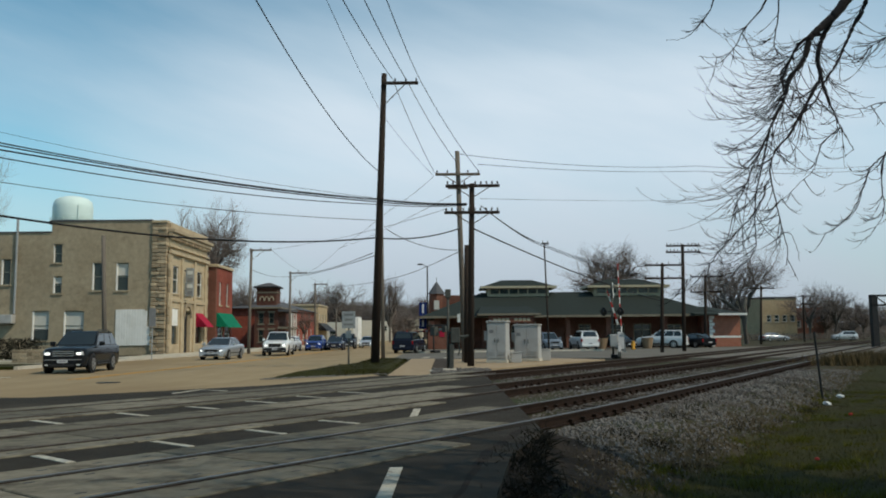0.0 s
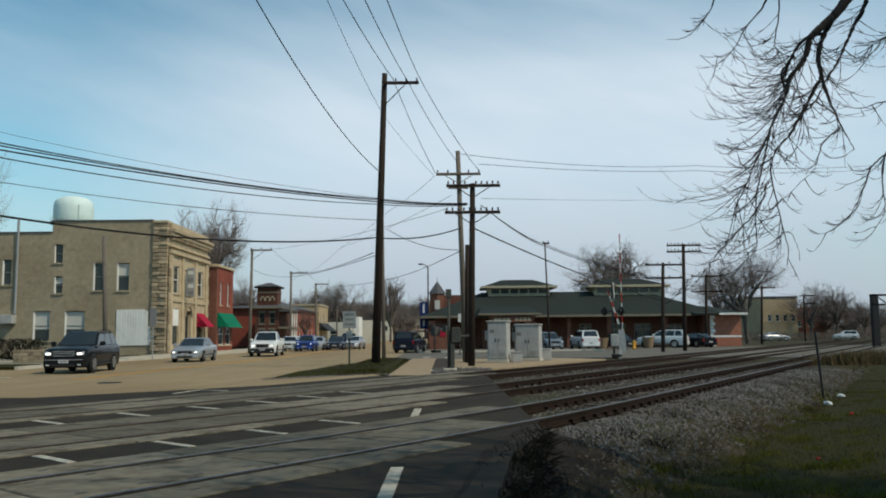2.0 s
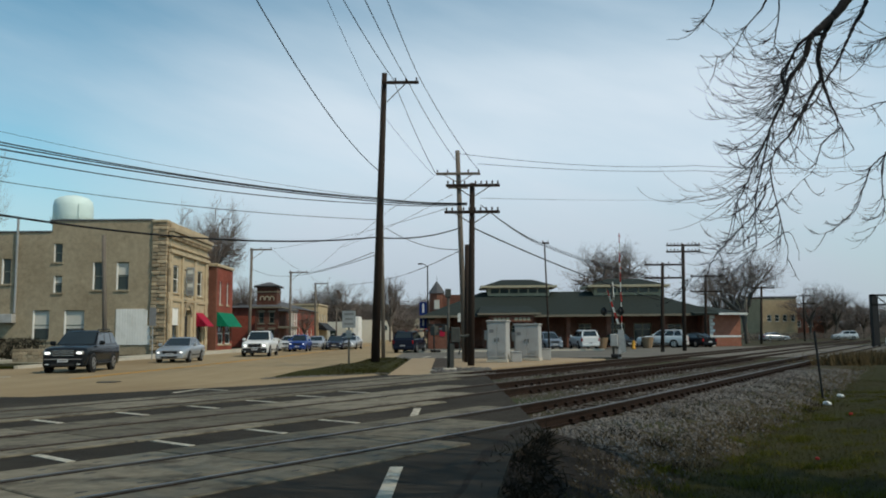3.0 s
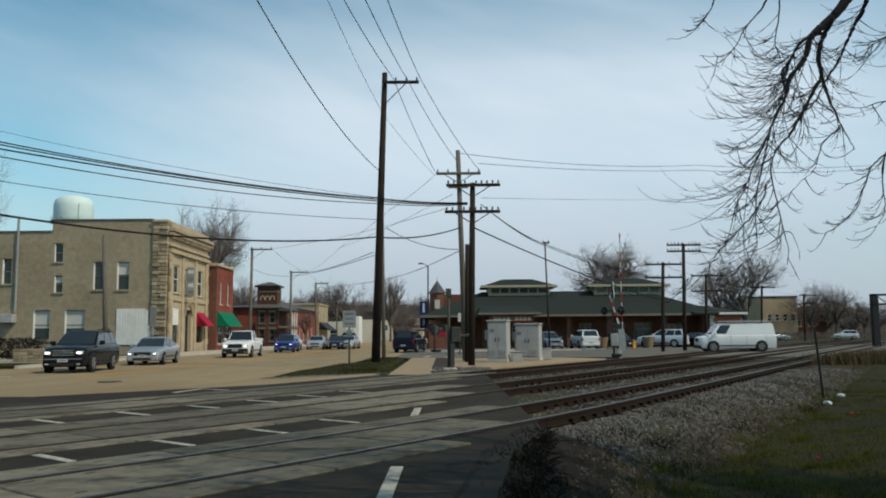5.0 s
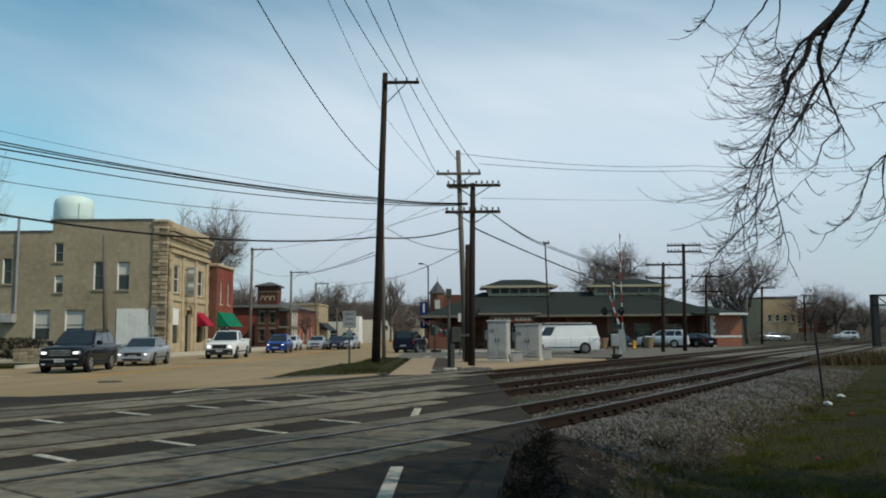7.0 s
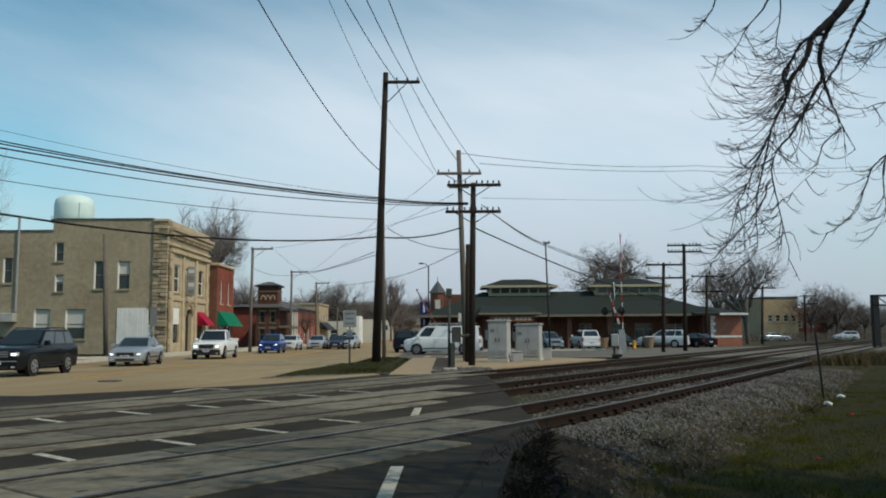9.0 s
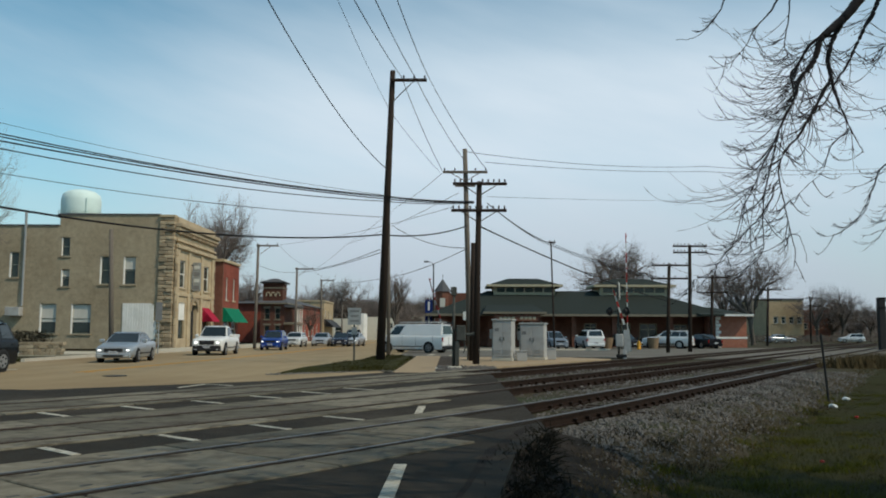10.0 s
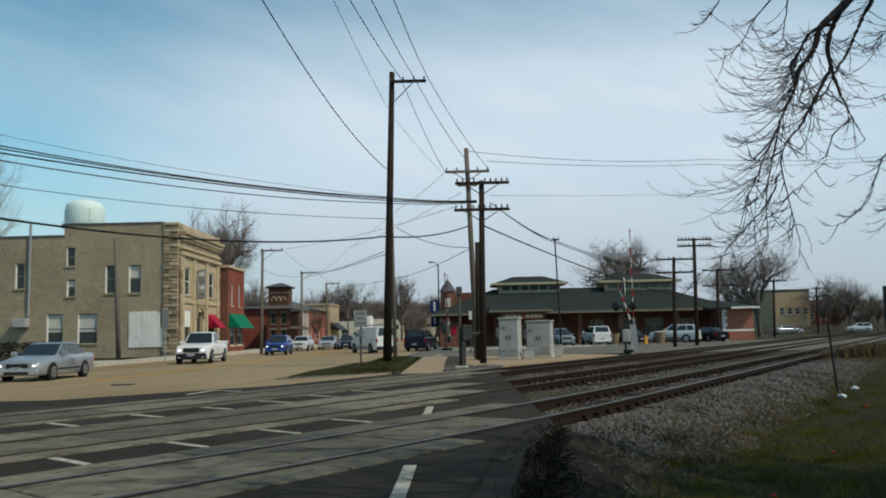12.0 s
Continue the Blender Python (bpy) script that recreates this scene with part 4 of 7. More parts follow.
def red_shop():
    win = [("e", 1.2, 4.7, 0.85, 2.3), ("e", 4.0, 4.7, 0.85, 2.3), ("e", 0.8, 0.7, 2.2, 2.2), ("e", 3.6, 0.7, 2.2, 2.2)]
    ob = plain_building("brick_shop", "two-storey red brick shop with green awning", -40, -22.6, 82.8, 89.2, 8.45, "redbrick", win, "trimstone", south="brownbrick")
    awn = hexa([(17.41, 0.3, 2.5), (18.6, 0.3, 2.45), (18.6, 6.1, 2.45), (17.41, 6.1, 2.5), (17.41, 0.3, 3.9), (17.51, 0.3, 3.9), (17.51, 6.1, 3.9), (17.41, 6.1, 3.9)])
    part("awning", awn, "greenaw", ob, "green canvas awning")
    return ob


red_shop()


def hip_roof(x0, x1, y0, y1, z, rise, over, ridge, thick=0.22):
    """A hipped roof with eaves; ridge is the half length of its ridge along the longer side."""
    b = bmesh.new()
    a = [(x0 - over, y0 - over), (x1 + over, y0 - over), (x1 + over, y1 + over), (x0 - over, y1 + over)]
    cx, cy = (x0 + x1) / 2, (y0 + y1) / 2
    rp = [(cx - ridge, cy, z + rise), (cx + ridge, cy, z + rise)]
    lo = [b.verts.new((x, y, z)) for x, y in a]
    up = [b.verts.new((x, y, z + 0.02)) for x, y in a]
    r0, r1 = b.verts.new(rp[0]), b.verts.new(rp[1])
    b.faces.new(lo)
    for i in range(4):
        b.faces.new((lo[i], lo[(i + 1) % 4], up[(i + 1) % 4], up[i]))
    b.faces.new((up[0], up[1], r1, r0))
    b.faces.new((up[1], up[2], r1))
    b.faces.new((up[2], up[3], r0, r1))
    b.faces.new((up[3], up[0], r0))
    return b


def fascia(x0, x1, y0, y1, z0, z1, t=0.06):
    b = bmesh.new()
    box(x0 - t, x1 + t, y0 - t, y0, z0, z1, bm=b)
    box(x0 - t, x1 + t, y1, y1 + t, z0, z1, bm=b)
    box(x0 - t, x0, y0, y1, z0, z1, bm=b)
    box(x1, x1 + t, y0, y1, z0, z1, bm=b)
    return b


def station():
    Y = 92.0
    ob = empty("station_building", pose(0, Y, 0))
    doors = [(4.5, 5.8, 0.1, 2.5), (7.6, 9.0, 0.9, 2.5), (15.2, 16.6, 0.9, 2.6), (18.4, 20.4, 0.1, 2.6), (21.4, 23.4, 0.1, 2.6), (25.2, 26.8, 0.9, 2.5)]
    front = part("wall", wall_with_holes(-1.0, 29.0, 0, 3.46, doors), "brownbrick", ob, "brown-red brick wall under deep eaves")
    front.matrix_basis = pose(0, 2.4, 0)
    part("wall", box(-1.0, -0.65, 2.76, 14, 0, 3.46), "brownbrick", ob)
    part("wall", box(28.6, 28.95, 2.76, 14, 0, 3.46), "brownbrick", ob)
    part("wall", box(-0.6, 28.5, 13.6, 14, 0, 3.46), "brownbrick", ob)
    # dark block, painted as the gloom inside
    part("core", box(0, 28, 3.2, 13, 0.05, 3.3), "dark", ob, "solid dark box standing in for the dim rooms behind the windows")
    for a, c, z0, z1 in doors:
        w = empty("window")
        w.parent = ob
        w.matrix_basis = pose(a, 2.4, z0)
        fr = bmesh.new()
        ww, h = c - a, z1 - z0
        for r in ((0, 0.09, 0, h), (ww - 0.09, ww, 0, h), (0.09, ww - 0.09, 0, 0.1), (0.09, ww - 0.09, h - 0.1, h), (0.09, ww - 0.09, h * 0.72, h * 0.72 + 0.07), (ww / 2 - 0.04, ww / 2 + 0.04, 0.1, h - 0.1)):
            box(r[0], r[1], 0.08, 0.2, r[2], r[3], bm=fr)
        part("frame", fr, "cream", w)
        part("pane", box(0.09, ww - 0.09, 0.15, 0.16, 0.1, h - 0.1), "window", w)
    part("roof", hip_roof(-1.0, 29.0, 0, 14, 3.5, 2.95, 1.5, 9.5), "greenroof", ob, "dark green hipped roof")
    part("fascia", fascia(-2.5, 30.5, -1.5, 15.5, 3.3, 3.54), "dulltrim", ob)
    part("soffit", box(-2.44, 30.44, -1.44, 2.38, 3.4, 3.48), "dulltrim", ob)
    for x in (-0.6, 4.4, 13.6, 18.0, 24.2, 28.4):
        part("porch_pier", box(x - 0.25, x + 0.25, -0.6, -0.1, 0, 3.38, 0.02), "brownbrick", ob)
    # two roof lanterns
    for cx, wd in ((8.75, 7.2), (21.5, 7.9)):
        lan = empty("roof_lantern")
        lan.parent = ob
        lan.matrix_basis = pose(cx, 5.4, 5.98)
        part("wall", box(-wd / 2, wd / 2, 0, 4.2, -1.6, 1.0), "cream", lan)
        for i in range(6):
            a = -wd / 2 + 0.3 + i * (wd - 0.6) / 6
            part("pane", box(a + 0.08, a + (wd - 0.6) / 6 - 0.08, -0.03, -0.004, 0.25, 0.78), "window", lan)
        part("roof", hip_roof(-wd / 2, wd / 2, 0, 4.2, 1.02, 0.95, 0.75, wd / 4), "greenroof", lan)
        part("fascia", fascia(-wd / 2 - 0.75, wd / 2 + 0.75, -0.75, 4.95, 0.86, 1.12), "cream", lan)
    # entrance canopy with its sign board
    can = empty("entrance_canopy")
    can.parent = ob
    can.matrix_basis = pose(5.0, -6.0, 0)
    part("roof", hexa([(-1.5, -0.5, 3.42), (4.9, -0.5, 3.42), (4.9, 6.4, 3.42), (-1.5, 6.4, 3.42), (-1.5, -0.5, 3.62), (4.9, -0.5, 3.62), (4.3, 6.4, 4.6), (-0.9, 6.4, 4.6)]), "greenroof", can)
    part("fascia", box(-1.55, 4.95, -0.56, -0.5, 3.44, 3.64), "dulltrim", can)
    part("beam", box(-0.4, 4.3, -0.2, 0.05, 3.0, 3.4), "brownbrick", can)
    board = part("sign_board", box(-0.15, 4.0, -0.34, -0.22, 2.72, 3.3, 0.01), "brownbrick", can, "brown name board with pale lettering")
    for i in range(9):
        if i != 4:
            part("bar", box(0.1 + i * 0.43, 0.42 + i * 0.43, -0.352, -0.341, 2.86, 3.14), "cream", board)
    for x in (-0.1, 4.0):
        part("post", box(x - 0.22, x + 0.22, -0.15, 0.25, 0, 3.0, 0.02), "brownbrick", can)
    return tagged(ob, "long low brick station with dark green roof and two lanterns", "station")


station()


def wing():
    ob = empty("station_wing", pose(28.0, 90.0, 0))
    # brighter brick than the station front: sunlight is put into its colour
    part("wall", box(0.6, 3.9, 0, 0.35, 0, 3.35), "orangebrick", ob, "brick wall with its sunlit look put into the orange colour")
    part("wall", box(0.6, 0.95, 0.36, 9, 0, 3.35), "orangebrick", ob)
    part("wall", box(3.55, 3.9, 0.36, 9, 0, 3.35), "orangebrick", ob)
    part("stone_band", box(0.58, 3.92, -0.03, -0.002, 0.95, 1.15), "white", ob)
    part("roof", hexa([(-1.2, -0.9, 3.36), (4.3, -0.9, 3.36), (4.3, 9.5, 3.36), (-1.2, 9.5, 3.36), (-1.2, -0.9, 3.52), (4.3, -0.9, 3.52), (3.2, 9.5, 4.6), (-1.2, 9.5, 4.6)]), "greenroof", ob)
    part("fascia", box(1.3, 4.35, -0.96, -0.9, 3.34, 3.56), "white", ob)
    for i in range(9):
        part("quoin", box(0.56, 0.56 + (0.35 if i % 2 else 0.55), -0.04, -0.002, i * 0.37 + 0.02, i * 0.37 + 0.34), "white", ob)
    return tagged(ob, "orange brick end block of the station with white trim", "building")


wing()


# ---- vehicles: front towards +x, wheels on z = 0 ----
def loft(stations, bm=None):
    """A rounded body of rings; each station is (x, half width, z bottom, z shoulder, z top, half width at the top)."""
    b = bm or bmesh.new()
    fine = []
    for i in range(len(stations) - 1):
        p0, p1, p2, p3 = (Vector(stations[max(0, min(len(stations) - 1, i + k))]) for k in (-1, 0, 1, 2))
        for k in range(3):
            t = k / 3
            cubic = 0.5 * (2 * p1 + (p2 - p0) * t + (2 * p0 - 5 * p1 + 4 * p2 - p3) * t * t + (3 * p1 - p0 - 3 * p2 + p3) * t ** 3)
            fine.append(p1.lerp(p2, t) * 0.5 + cubic * 0.5)
    fine.append(Vector(stations[-1]))
    rings = []
    for x, hw, zb, zs, zt, ht in fine:
        half = [(hw * 0.84, zb), (hw * 0.94, zb + 0.04), (hw * 0.985, zb + (zs - zb) * 0.3), (hw, zb + (zs - zb) * 0.62), (hw * 0.99, zs - 0.03), (hw * 0.955, zs + (zt - zs) * 0.45), (ht + 0.02, zt - 0.02), (ht * 0.9, zt), (ht * 0.45, zt + 0.022)]
        n = 2 * len(half)
        rings.append([b.verts.new(p) for p in [(x, -y, z) for y, z in half] + [(x, y, z) for y, z in reversed(half)]])
    for r0, r1 in zip(rings, rings[1:]):
        for j in range(n):
            b.faces.new((r0[j], r0[(j + 1) % n], r1[(j + 1) % n], r1[j]))
    b.faces.new(rings[0])
    b.faces.new(rings[-1])
    return b


def wheel(parent, x, y, r, w, rim="alloy"):
    side = 1 if y > 0 else -1
    wh = empty("wheel", pose(x, y, r))
    wh.parent = parent
    part("tyre", wheel_disc(r, w, 0, 0, 0, 24, bevel=0.03), "tyre", wh)
    part("rim", wheel_disc(r * 0.64, 0.03, 0, side * w / 2, 0, 18), rim, wh)
    for k in range(5):
        a = k * 2 * math.pi / 5
        c, s = math.cos(a) * r * 0.4, math.sin(a) * r * 0.4
        part("vent", wheel_disc(r * 0.13, 0.012, c, side * (w / 2 + 0.016), s, 8), "blackplastic", wh)
    part("hub", wheel_disc(r * 0.14, 0.05, 0, side * (w / 2 + 0.01), 0, 10), rim, wh)
    return wh


def vehicle(name, label, color, L, W, H, hood_z, belt, r, wb, cab, top, lit=True, flake=0.3, kindness="car", trunk=None, bumper=None, grille="blackplastic", rear_panes=True, side_cuts=(0.5,), face=0.16, skirt=0.25, rim="alloy"):
    """cab: (x at the windscreen's foot, x at the rear glass's foot); top: (x front, x rear) of the roof."""
    ob = empty(name)
    body_m = paint_mat(name + "_paint", color, flake)
    f, rr = L / 2, -L / 2
    hw = W / 2
    trunk = trunk if trunk is not None else belt
    zb = r * 0.62
    st = [(rr, hw * 0.86, zb + 0.12, trunk - 0.22, trunk - 0.1, hw * 0.74), (rr + 0.12, hw * 0.95, zb + 0.02, trunk - 0.12, trunk - 0.02, hw * 0.84),
          (rr + 0.5, hw, zb, belt - 0.1, trunk, hw * 0.88), (cab[1], hw, zb, belt - 0.08, max(belt, trunk), hw * 0.9),
          (cab[0], hw, zb, belt - 0.08, belt, hw * 0.9), (f - 0.75, hw * 0.985, zb, hood_z - 0.1, hood_z, hw * 0.84),
          (f - 0.2, hw * 0.93, zb + 0.02, hood_z - 0.2, hood_z - 0.07, hw * 0.76), (f, hw * 0.82, zb + 0.1, hood_z - 0.3, hood_z - 0.17, hw * 0.66)]
    part("body", loft(st), body_m, ob, smooth="auto")
    # greenhouse
    bw, tw = hw * 0.9, hw * 0.72
    zt = H
    lo = [(cab[1], -bw, belt - 0.02), (cab[0], -bw, belt - 0.02), (cab[0], bw, belt - 0.02), (cab[1], bw, belt - 0.02)]
    hi = [(top[1], -tw, zt - 0.06), (top[0], -tw, zt - 0.06), (top[0], tw, zt - 0.06), (top[1], tw, zt - 0.06)]
    g = hexa(lo + hi)
    bmesh.ops.bevel(g, geom=[e for e in g.edges if max(v.co.z for v in e.verts) > belt + 0.1], offset=0.045, segments=2, affect="EDGES")
    part("cabin", g, body_m, ob, smooth="auto")
    roof = hexa(hi + [(top[1] + 0.12, -tw * 0.86, zt), (top[0] - 0.15, -tw * 0.86, zt), (top[0] - 0.15, tw * 0.86, zt), (top[1] + 0.12, tw * 0.86, zt)])
    bmesh.ops.bevel(roof, geom=[e for e in roof.edges if min(v.co.z for v in e.verts) > zt - 0.03], offset=0.05, segments=2, affect="EDGES")
    part("roof", roof, body_m, ob, smooth="auto")
    part("windscreen", pane_on(lo[1], lo[2], hi[2], hi[1], 0.05, 0.95, 0.08, 0.96, (1, 0, 0)), "carglass", ob)
    if rear_panes:
        part("rear_window", pane_on(lo[3], lo[0], hi[0], hi[3], 0.08, 0.92, 0.15, 0.93, (-1, 0, 0)), "carglass", ob)
    cuts = [0.04, *side_cuts, 0.965]
    for s, (a, b, c, d) in ((-1, (lo[0], lo[1], hi[1], hi[0])), (1, (lo[3], lo[2], hi[2], hi[3]))):
        for u0, u1 in zip(cuts, cuts[1:]):
            part("side_window", pane_on(a, b, c, d, u0 + 0.015, u1 - 0.015, 0.1, 0.92, (0, s, 0)), "carglass", ob)
    # wheels in dark arches
    fx, rx = wb / 2 + 0.06 * L / 4, -wb / 2 + 0.06 * L / 4
    for x in (fx, rx):
        for s in (-1, 1):
            part("wheel_arch", wheel_disc(r * 1.13, 0.06, x, s * (hw - 0.026), r * 1.02, 24), "blackplastic", ob)
            wheel(ob, x, s * (hw - 0.085), r, 0.22, rim)
    # front and rear trim
    gz = (hood_z + zb) / 2
    part("grille", box(f - 0.12, f + 0.012, -hw * 0.47, hw * 0.47, hood_z - 0.2 - face, hood_z - 0.18, 0.02), grille, ob)
    part("bumper", box(f - 0.22, f + 0.05, -hw * 0.86, hw * 0.86, zb + 0.02, zb + 0.02 + skirt, 0.05), bumper or body_m, ob)
    part("air_intake", box(f - 0.1, f + 0.058, -hw * 0.5, hw * 0.5, zb + 0.07, zb + 0.17), "blackplastic", ob)
    part("bumper", box(rr - 0.05, rr + 0.25, -hw * 0.88, hw * 0.88, zb + 0.05, zb + 0.3, 0.05), bumper or body_m, ob)
    for s in (-1, 1):
        y0, y1 = sorted((s * hw * (0.5 if face > 0.18 else 0.56), s * hw * 0.84))
        light = part("headlight", box(f - 0.34, f + 0.004, y0, y1, hood_z - 0.2 - face * 0.85, hood_z - 0.2, 0.035), "lamp_off", ob, "clear headlight")
        if lit:
            mid, reach = (y0 + y1) / 2, (y1 - y0) * 0.3
            part("bulb", box(f - 0.05, f + 0.012, mid - reach, mid + reach, hood_z - 0.2 - face * 0.66, hood_z - 0.2 - face * 0.22, 0.015), "headlamp", light, "lit bulb")
        y2, y3 = sorted((s * hw * 0.58, s * hw * 0.76))
        part("fog_lamp", box(f - 0.1, f + 0.056, y2, y3, zb + 0.1, zb + 0.17, 0.02), "lamp_off", ob)
        y0, y1 = sorted((s * hw * 0.72, s * hw * 0.93))
        part("tail_light", box(rr + 0.0, rr + 0.16, y0, y1, trunk - 0.42, trunk - 0.14, 0.02), "tail", ob)
        y0, y1 = sorted((s * (hw - 0.02), s * (hw + 0.2)))
        part("mirror", box(cab[0] - 0.38, cab[0] - 0.2, y0, y1, belt - 0.02, belt + 0.17, 0.04), body_m, ob)
        y0, y1 = sorted((s * (hw - 0.03), s * (hw + 0.008)))
        part("side_strip", box(rx + r * 1.3, fx - r * 1.3, y0, y1, zb + 0.2, zb + 0.26), "blackplastic", ob)
        for hx in ((cab[0] + cab[1]) / 2 + 0.12, cab[1] + 0.35):
            part("door_handle", box(hx - 0.1, hx + 0.1, *sorted((s * (hw - 0.03), s * (hw + 0.022))), belt - 0.2, belt - 0.16), body_m, ob)
    pl = part("number_plate", box(f + 0.045, f + 0.065, -0.2, 0.2, zb + 0.22, zb + 0.34), "plate", ob)
    part("bar", box(f + 0.064, f + 0.069, -0.15, 0.15, zb + 0.26, zb + 0.31), "barsgrey", pl)
    pl = part("number_plate", box(rr - 0.065, rr - 0.045, -0.2, 0.2, zb + 0.3, zb + 0.42), "plate", ob)
    part("bar", box(rr - 0.07, rr - 0.064, -0.15, 0.15, zb + 0.34, zb + 0.39), "barsgrey", pl)
    return tagged(ob, label, kindness)


def roof_rails(ob, x0, x1, y, z, material="blackplastic"):
    for s in (-1, 1):
        part("roof_rail", tube([(x0, s * y, z - 0.06), (x0 + 0.1, s * y, z + 0.03), (x1 - 0.1, s * y, z + 0.03), (x1, s * y, z - 0.06)], 0.022, 6), material, ob)


def make_suv(name, label, color, lit=True, flake=0.2, H=1.78, L=4.85):
    ob = vehicle(name, label, color, L, 1.87, H, 1.12, 1.16, 0.385, 2.88, (0.95, -2.36), (0.15, -2.1), lit, flake, "car", None, None, "blackplastic", True, (0.3, 0.62), 0.2, 0.3)
    roof_rails(ob, -1.9, 0.0, 0.6, H + 0.02)
    for z in (0.745, 0.84, 0.925):
        part("grille_bar", box(L / 2 - 0.02, L / 2 + 0.03, -0.44, 0.44, z - 0.014, z + 0.014), "chrome", ob, "chrome grille bar")
    part("bumper_trim", box(L / 2 - 0.1, L / 2 + 0.064, -0.74, 0.74, 0.56, 0.6, 0.01), "barsgrey", ob)
    for s in (-1, 1):
        part("running_board", box(-1.0, 1.05, *sorted((s * 0.86, s * 1.0)), 0.34, 0.4, 0.02), "blackplastic", ob)
    return ob


def make_sedan(name, label, color, lit=True, flake=0.5):
    return vehicle(name, label, color, 4.75, 1.82, 1.45, 0.86, 0.94, 0.325, 2.72, (1.0, -1.75), (0.15, -1.0), lit, flake, trunk=1.0)


def make_hatch(name, label, color, lit=True, H=1.6):
    return vehicle(name, label, color, 4.2, 1.74, H, 0.98, 1.0, 0.32, 2.6, (0.95, -2.0), (0.2, -1.65), lit, 0.3)


def make_pickup(name, label, color):
    ob = vehicle(name, label, color, 5.6, 2.0, 1.86, 1.12, 1.16, 0.40, 3.5, (1.05, -0.75), (0.4, -0.6), True, 0.0, "pickup truck", 1.14, "blackplastic", "blackplastic", True, (0.5,), 0.26, 0.36)
    part("bed_floor", box(-2.68, -0.9, -0.78, 0.78, 1.142, 1.15), "blackplastic", ob)
    for s in (-1, 1):
        part("bed_rail", box(-2.74, -0.8, *sorted((s * 0.79, s * 0.97)), 1.1, 1.3, 0.02), bpy.data.materials[name + "_paint"], ob)
    part("tailgate", box(-2.79, -2.72, -0.8, 0.8, 0.85, 1.3, 0.02), bpy.data.materials[name + "_paint"], ob)
    return ob


def make_van(name, label, color):
    ob = vehicle(name, label, color, 5.6, 2.0, 2.08, 1.2, 1.27, 0.39, 3.5, (1.98, -2.72), (1.36, -2.64), False, 0.0, "van", 1.27, "blackplastic", "blackplastic", True, (0.755,), 0.26, 0.25, "barsgrey")
    m = bpy.data.materials[name + "_paint"]
    # panelled rear sides cover the glass of the load space
    for s in (-1, 1):
        lo = [(-2.72, s * 0.9, 1.25), (1.98, s * 0.9, 1.25)]
        hi = [(-2.64, s * 0.72, 2.02), (1.36, s * 0.72, 2.02)]
        part("side_panel", pane_on(lo[0], lo[1], hi[1], hi[0], 0.02, 0.75, 0.03, 0.97, (0, s, 0), 0.022), m, ob)
        for x in (-2.0, -0.6, 0.55, 1.62):
            part("panel_seam", box(x - 0.008, x + 0.008, *sorted((s * 0.97, s * 1.004)), 0.5, 1.22), "barsgrey", ob)
        part("roof_rack_side", tube([(-2.3, s * 0.66, 2.24), (1.0, s * 0.66, 2.24)], 0.022, 6), "steel", ob)
    for i in range(6):
        x = -2.25 + i * 0.64
        part("rack_bar", tube([(x, -0.66, 2.05), (x, -0.66, 2.2), (x, 0.66, 2.2), (x, 0.66, 2.05)], 0.02, 6), "steel", ob)
    for k in (-0.28, 0.1):
        part("ladder_rail", tube([(-2.4, k, 2.26), (1.1, k, 2.26)], 0.03, 6), "steel", ob)
    part("door_seam", box(-2.815, -2.8, -0.012, 0.012, 0.7, 1.1), "blackplastic", ob)
    return ob


VEHICLES = dict(
    suv=make_suv("suv", "black sport utility vehicle with lit headlights waiting in the street", (0.012, 0.014, 0.016)),
    sedan=make_sedan("sedan", "silver sedan with lit headlights driving down the street", (0.38, 0.40, 0.42)),
    pickup=make_pickup("pickup_truck", "white pickup truck with black bumper in the street", (0.74, 0.73, 0.70)),
    blue=make_hatch("hatchback", "bright blue hatchback with lit headlights in the street", (0.012, 0.05, 0.26)),
    van=make_van("cargo_van", "white cargo van with roof rack turning into the street", (0.72, 0.72, 0.71)),
    far=make_sedan("far_sedan", "small pale sedan coming down the street", (0.55, 0.56, 0.57)),
)


def parked(ob, x, y, heading, z=0.0):
    ob.matrix_basis = pose(x, y, z, 0, 0, heading)
    return ob


parked(make_suv("parked_suv", "dark navy sport utility vehicle standing at the kerb", (0.012, 0.016, 0.03), False), -2.9, 71.5, 78)
parked(make_hatch("compact_car", "small white car parked at the kerb", (0.7, 0.7, 0.68), False, 1.5), -15.6, 85.0, -90)
parked(make_sedan("silver_car", "silver sedan parked along the street", (0.5, 0.51, 0.52), False), -13.9, 91.5, -88)
parked(make_sedan("dark_car", "dark blue sedan parked along the street", (0.02, 0.025, 0.045), False), -11.6, 90.0, -88)
parked(make_suv("dark_suv", "dark sport utility vehicle parked along the street", (0.015, 0.02, 0.03), False), -11.3, 98.5, -88)
parked(make_hatch("minivan", "grey-blue minivan parked before the station", (0.20, 0.23, 0.27), False, 1.65), 9.9, 79.5, -80)
parked(make_suv("white_suv", "white sport utility vehicle parked before the station", (0.72, 0.72, 0.71), False), 13.35, 80.2, 96)
parked(make_sedan("black_car", "black car parked before the station", (0.012, 0.012, 0.014), False), 17.2, 82.5, -75)
parked(make_suv("white_wagon", "white passenger wagon parked before the station", (0.72, 0.72, 0.71), False), 22.0, 84.5, 150)
parked(make_sedan("black_sedan", "black sedan parked by the station wing", (0.012, 0.012, 0.014), False), 25.6, 85.5, 110)




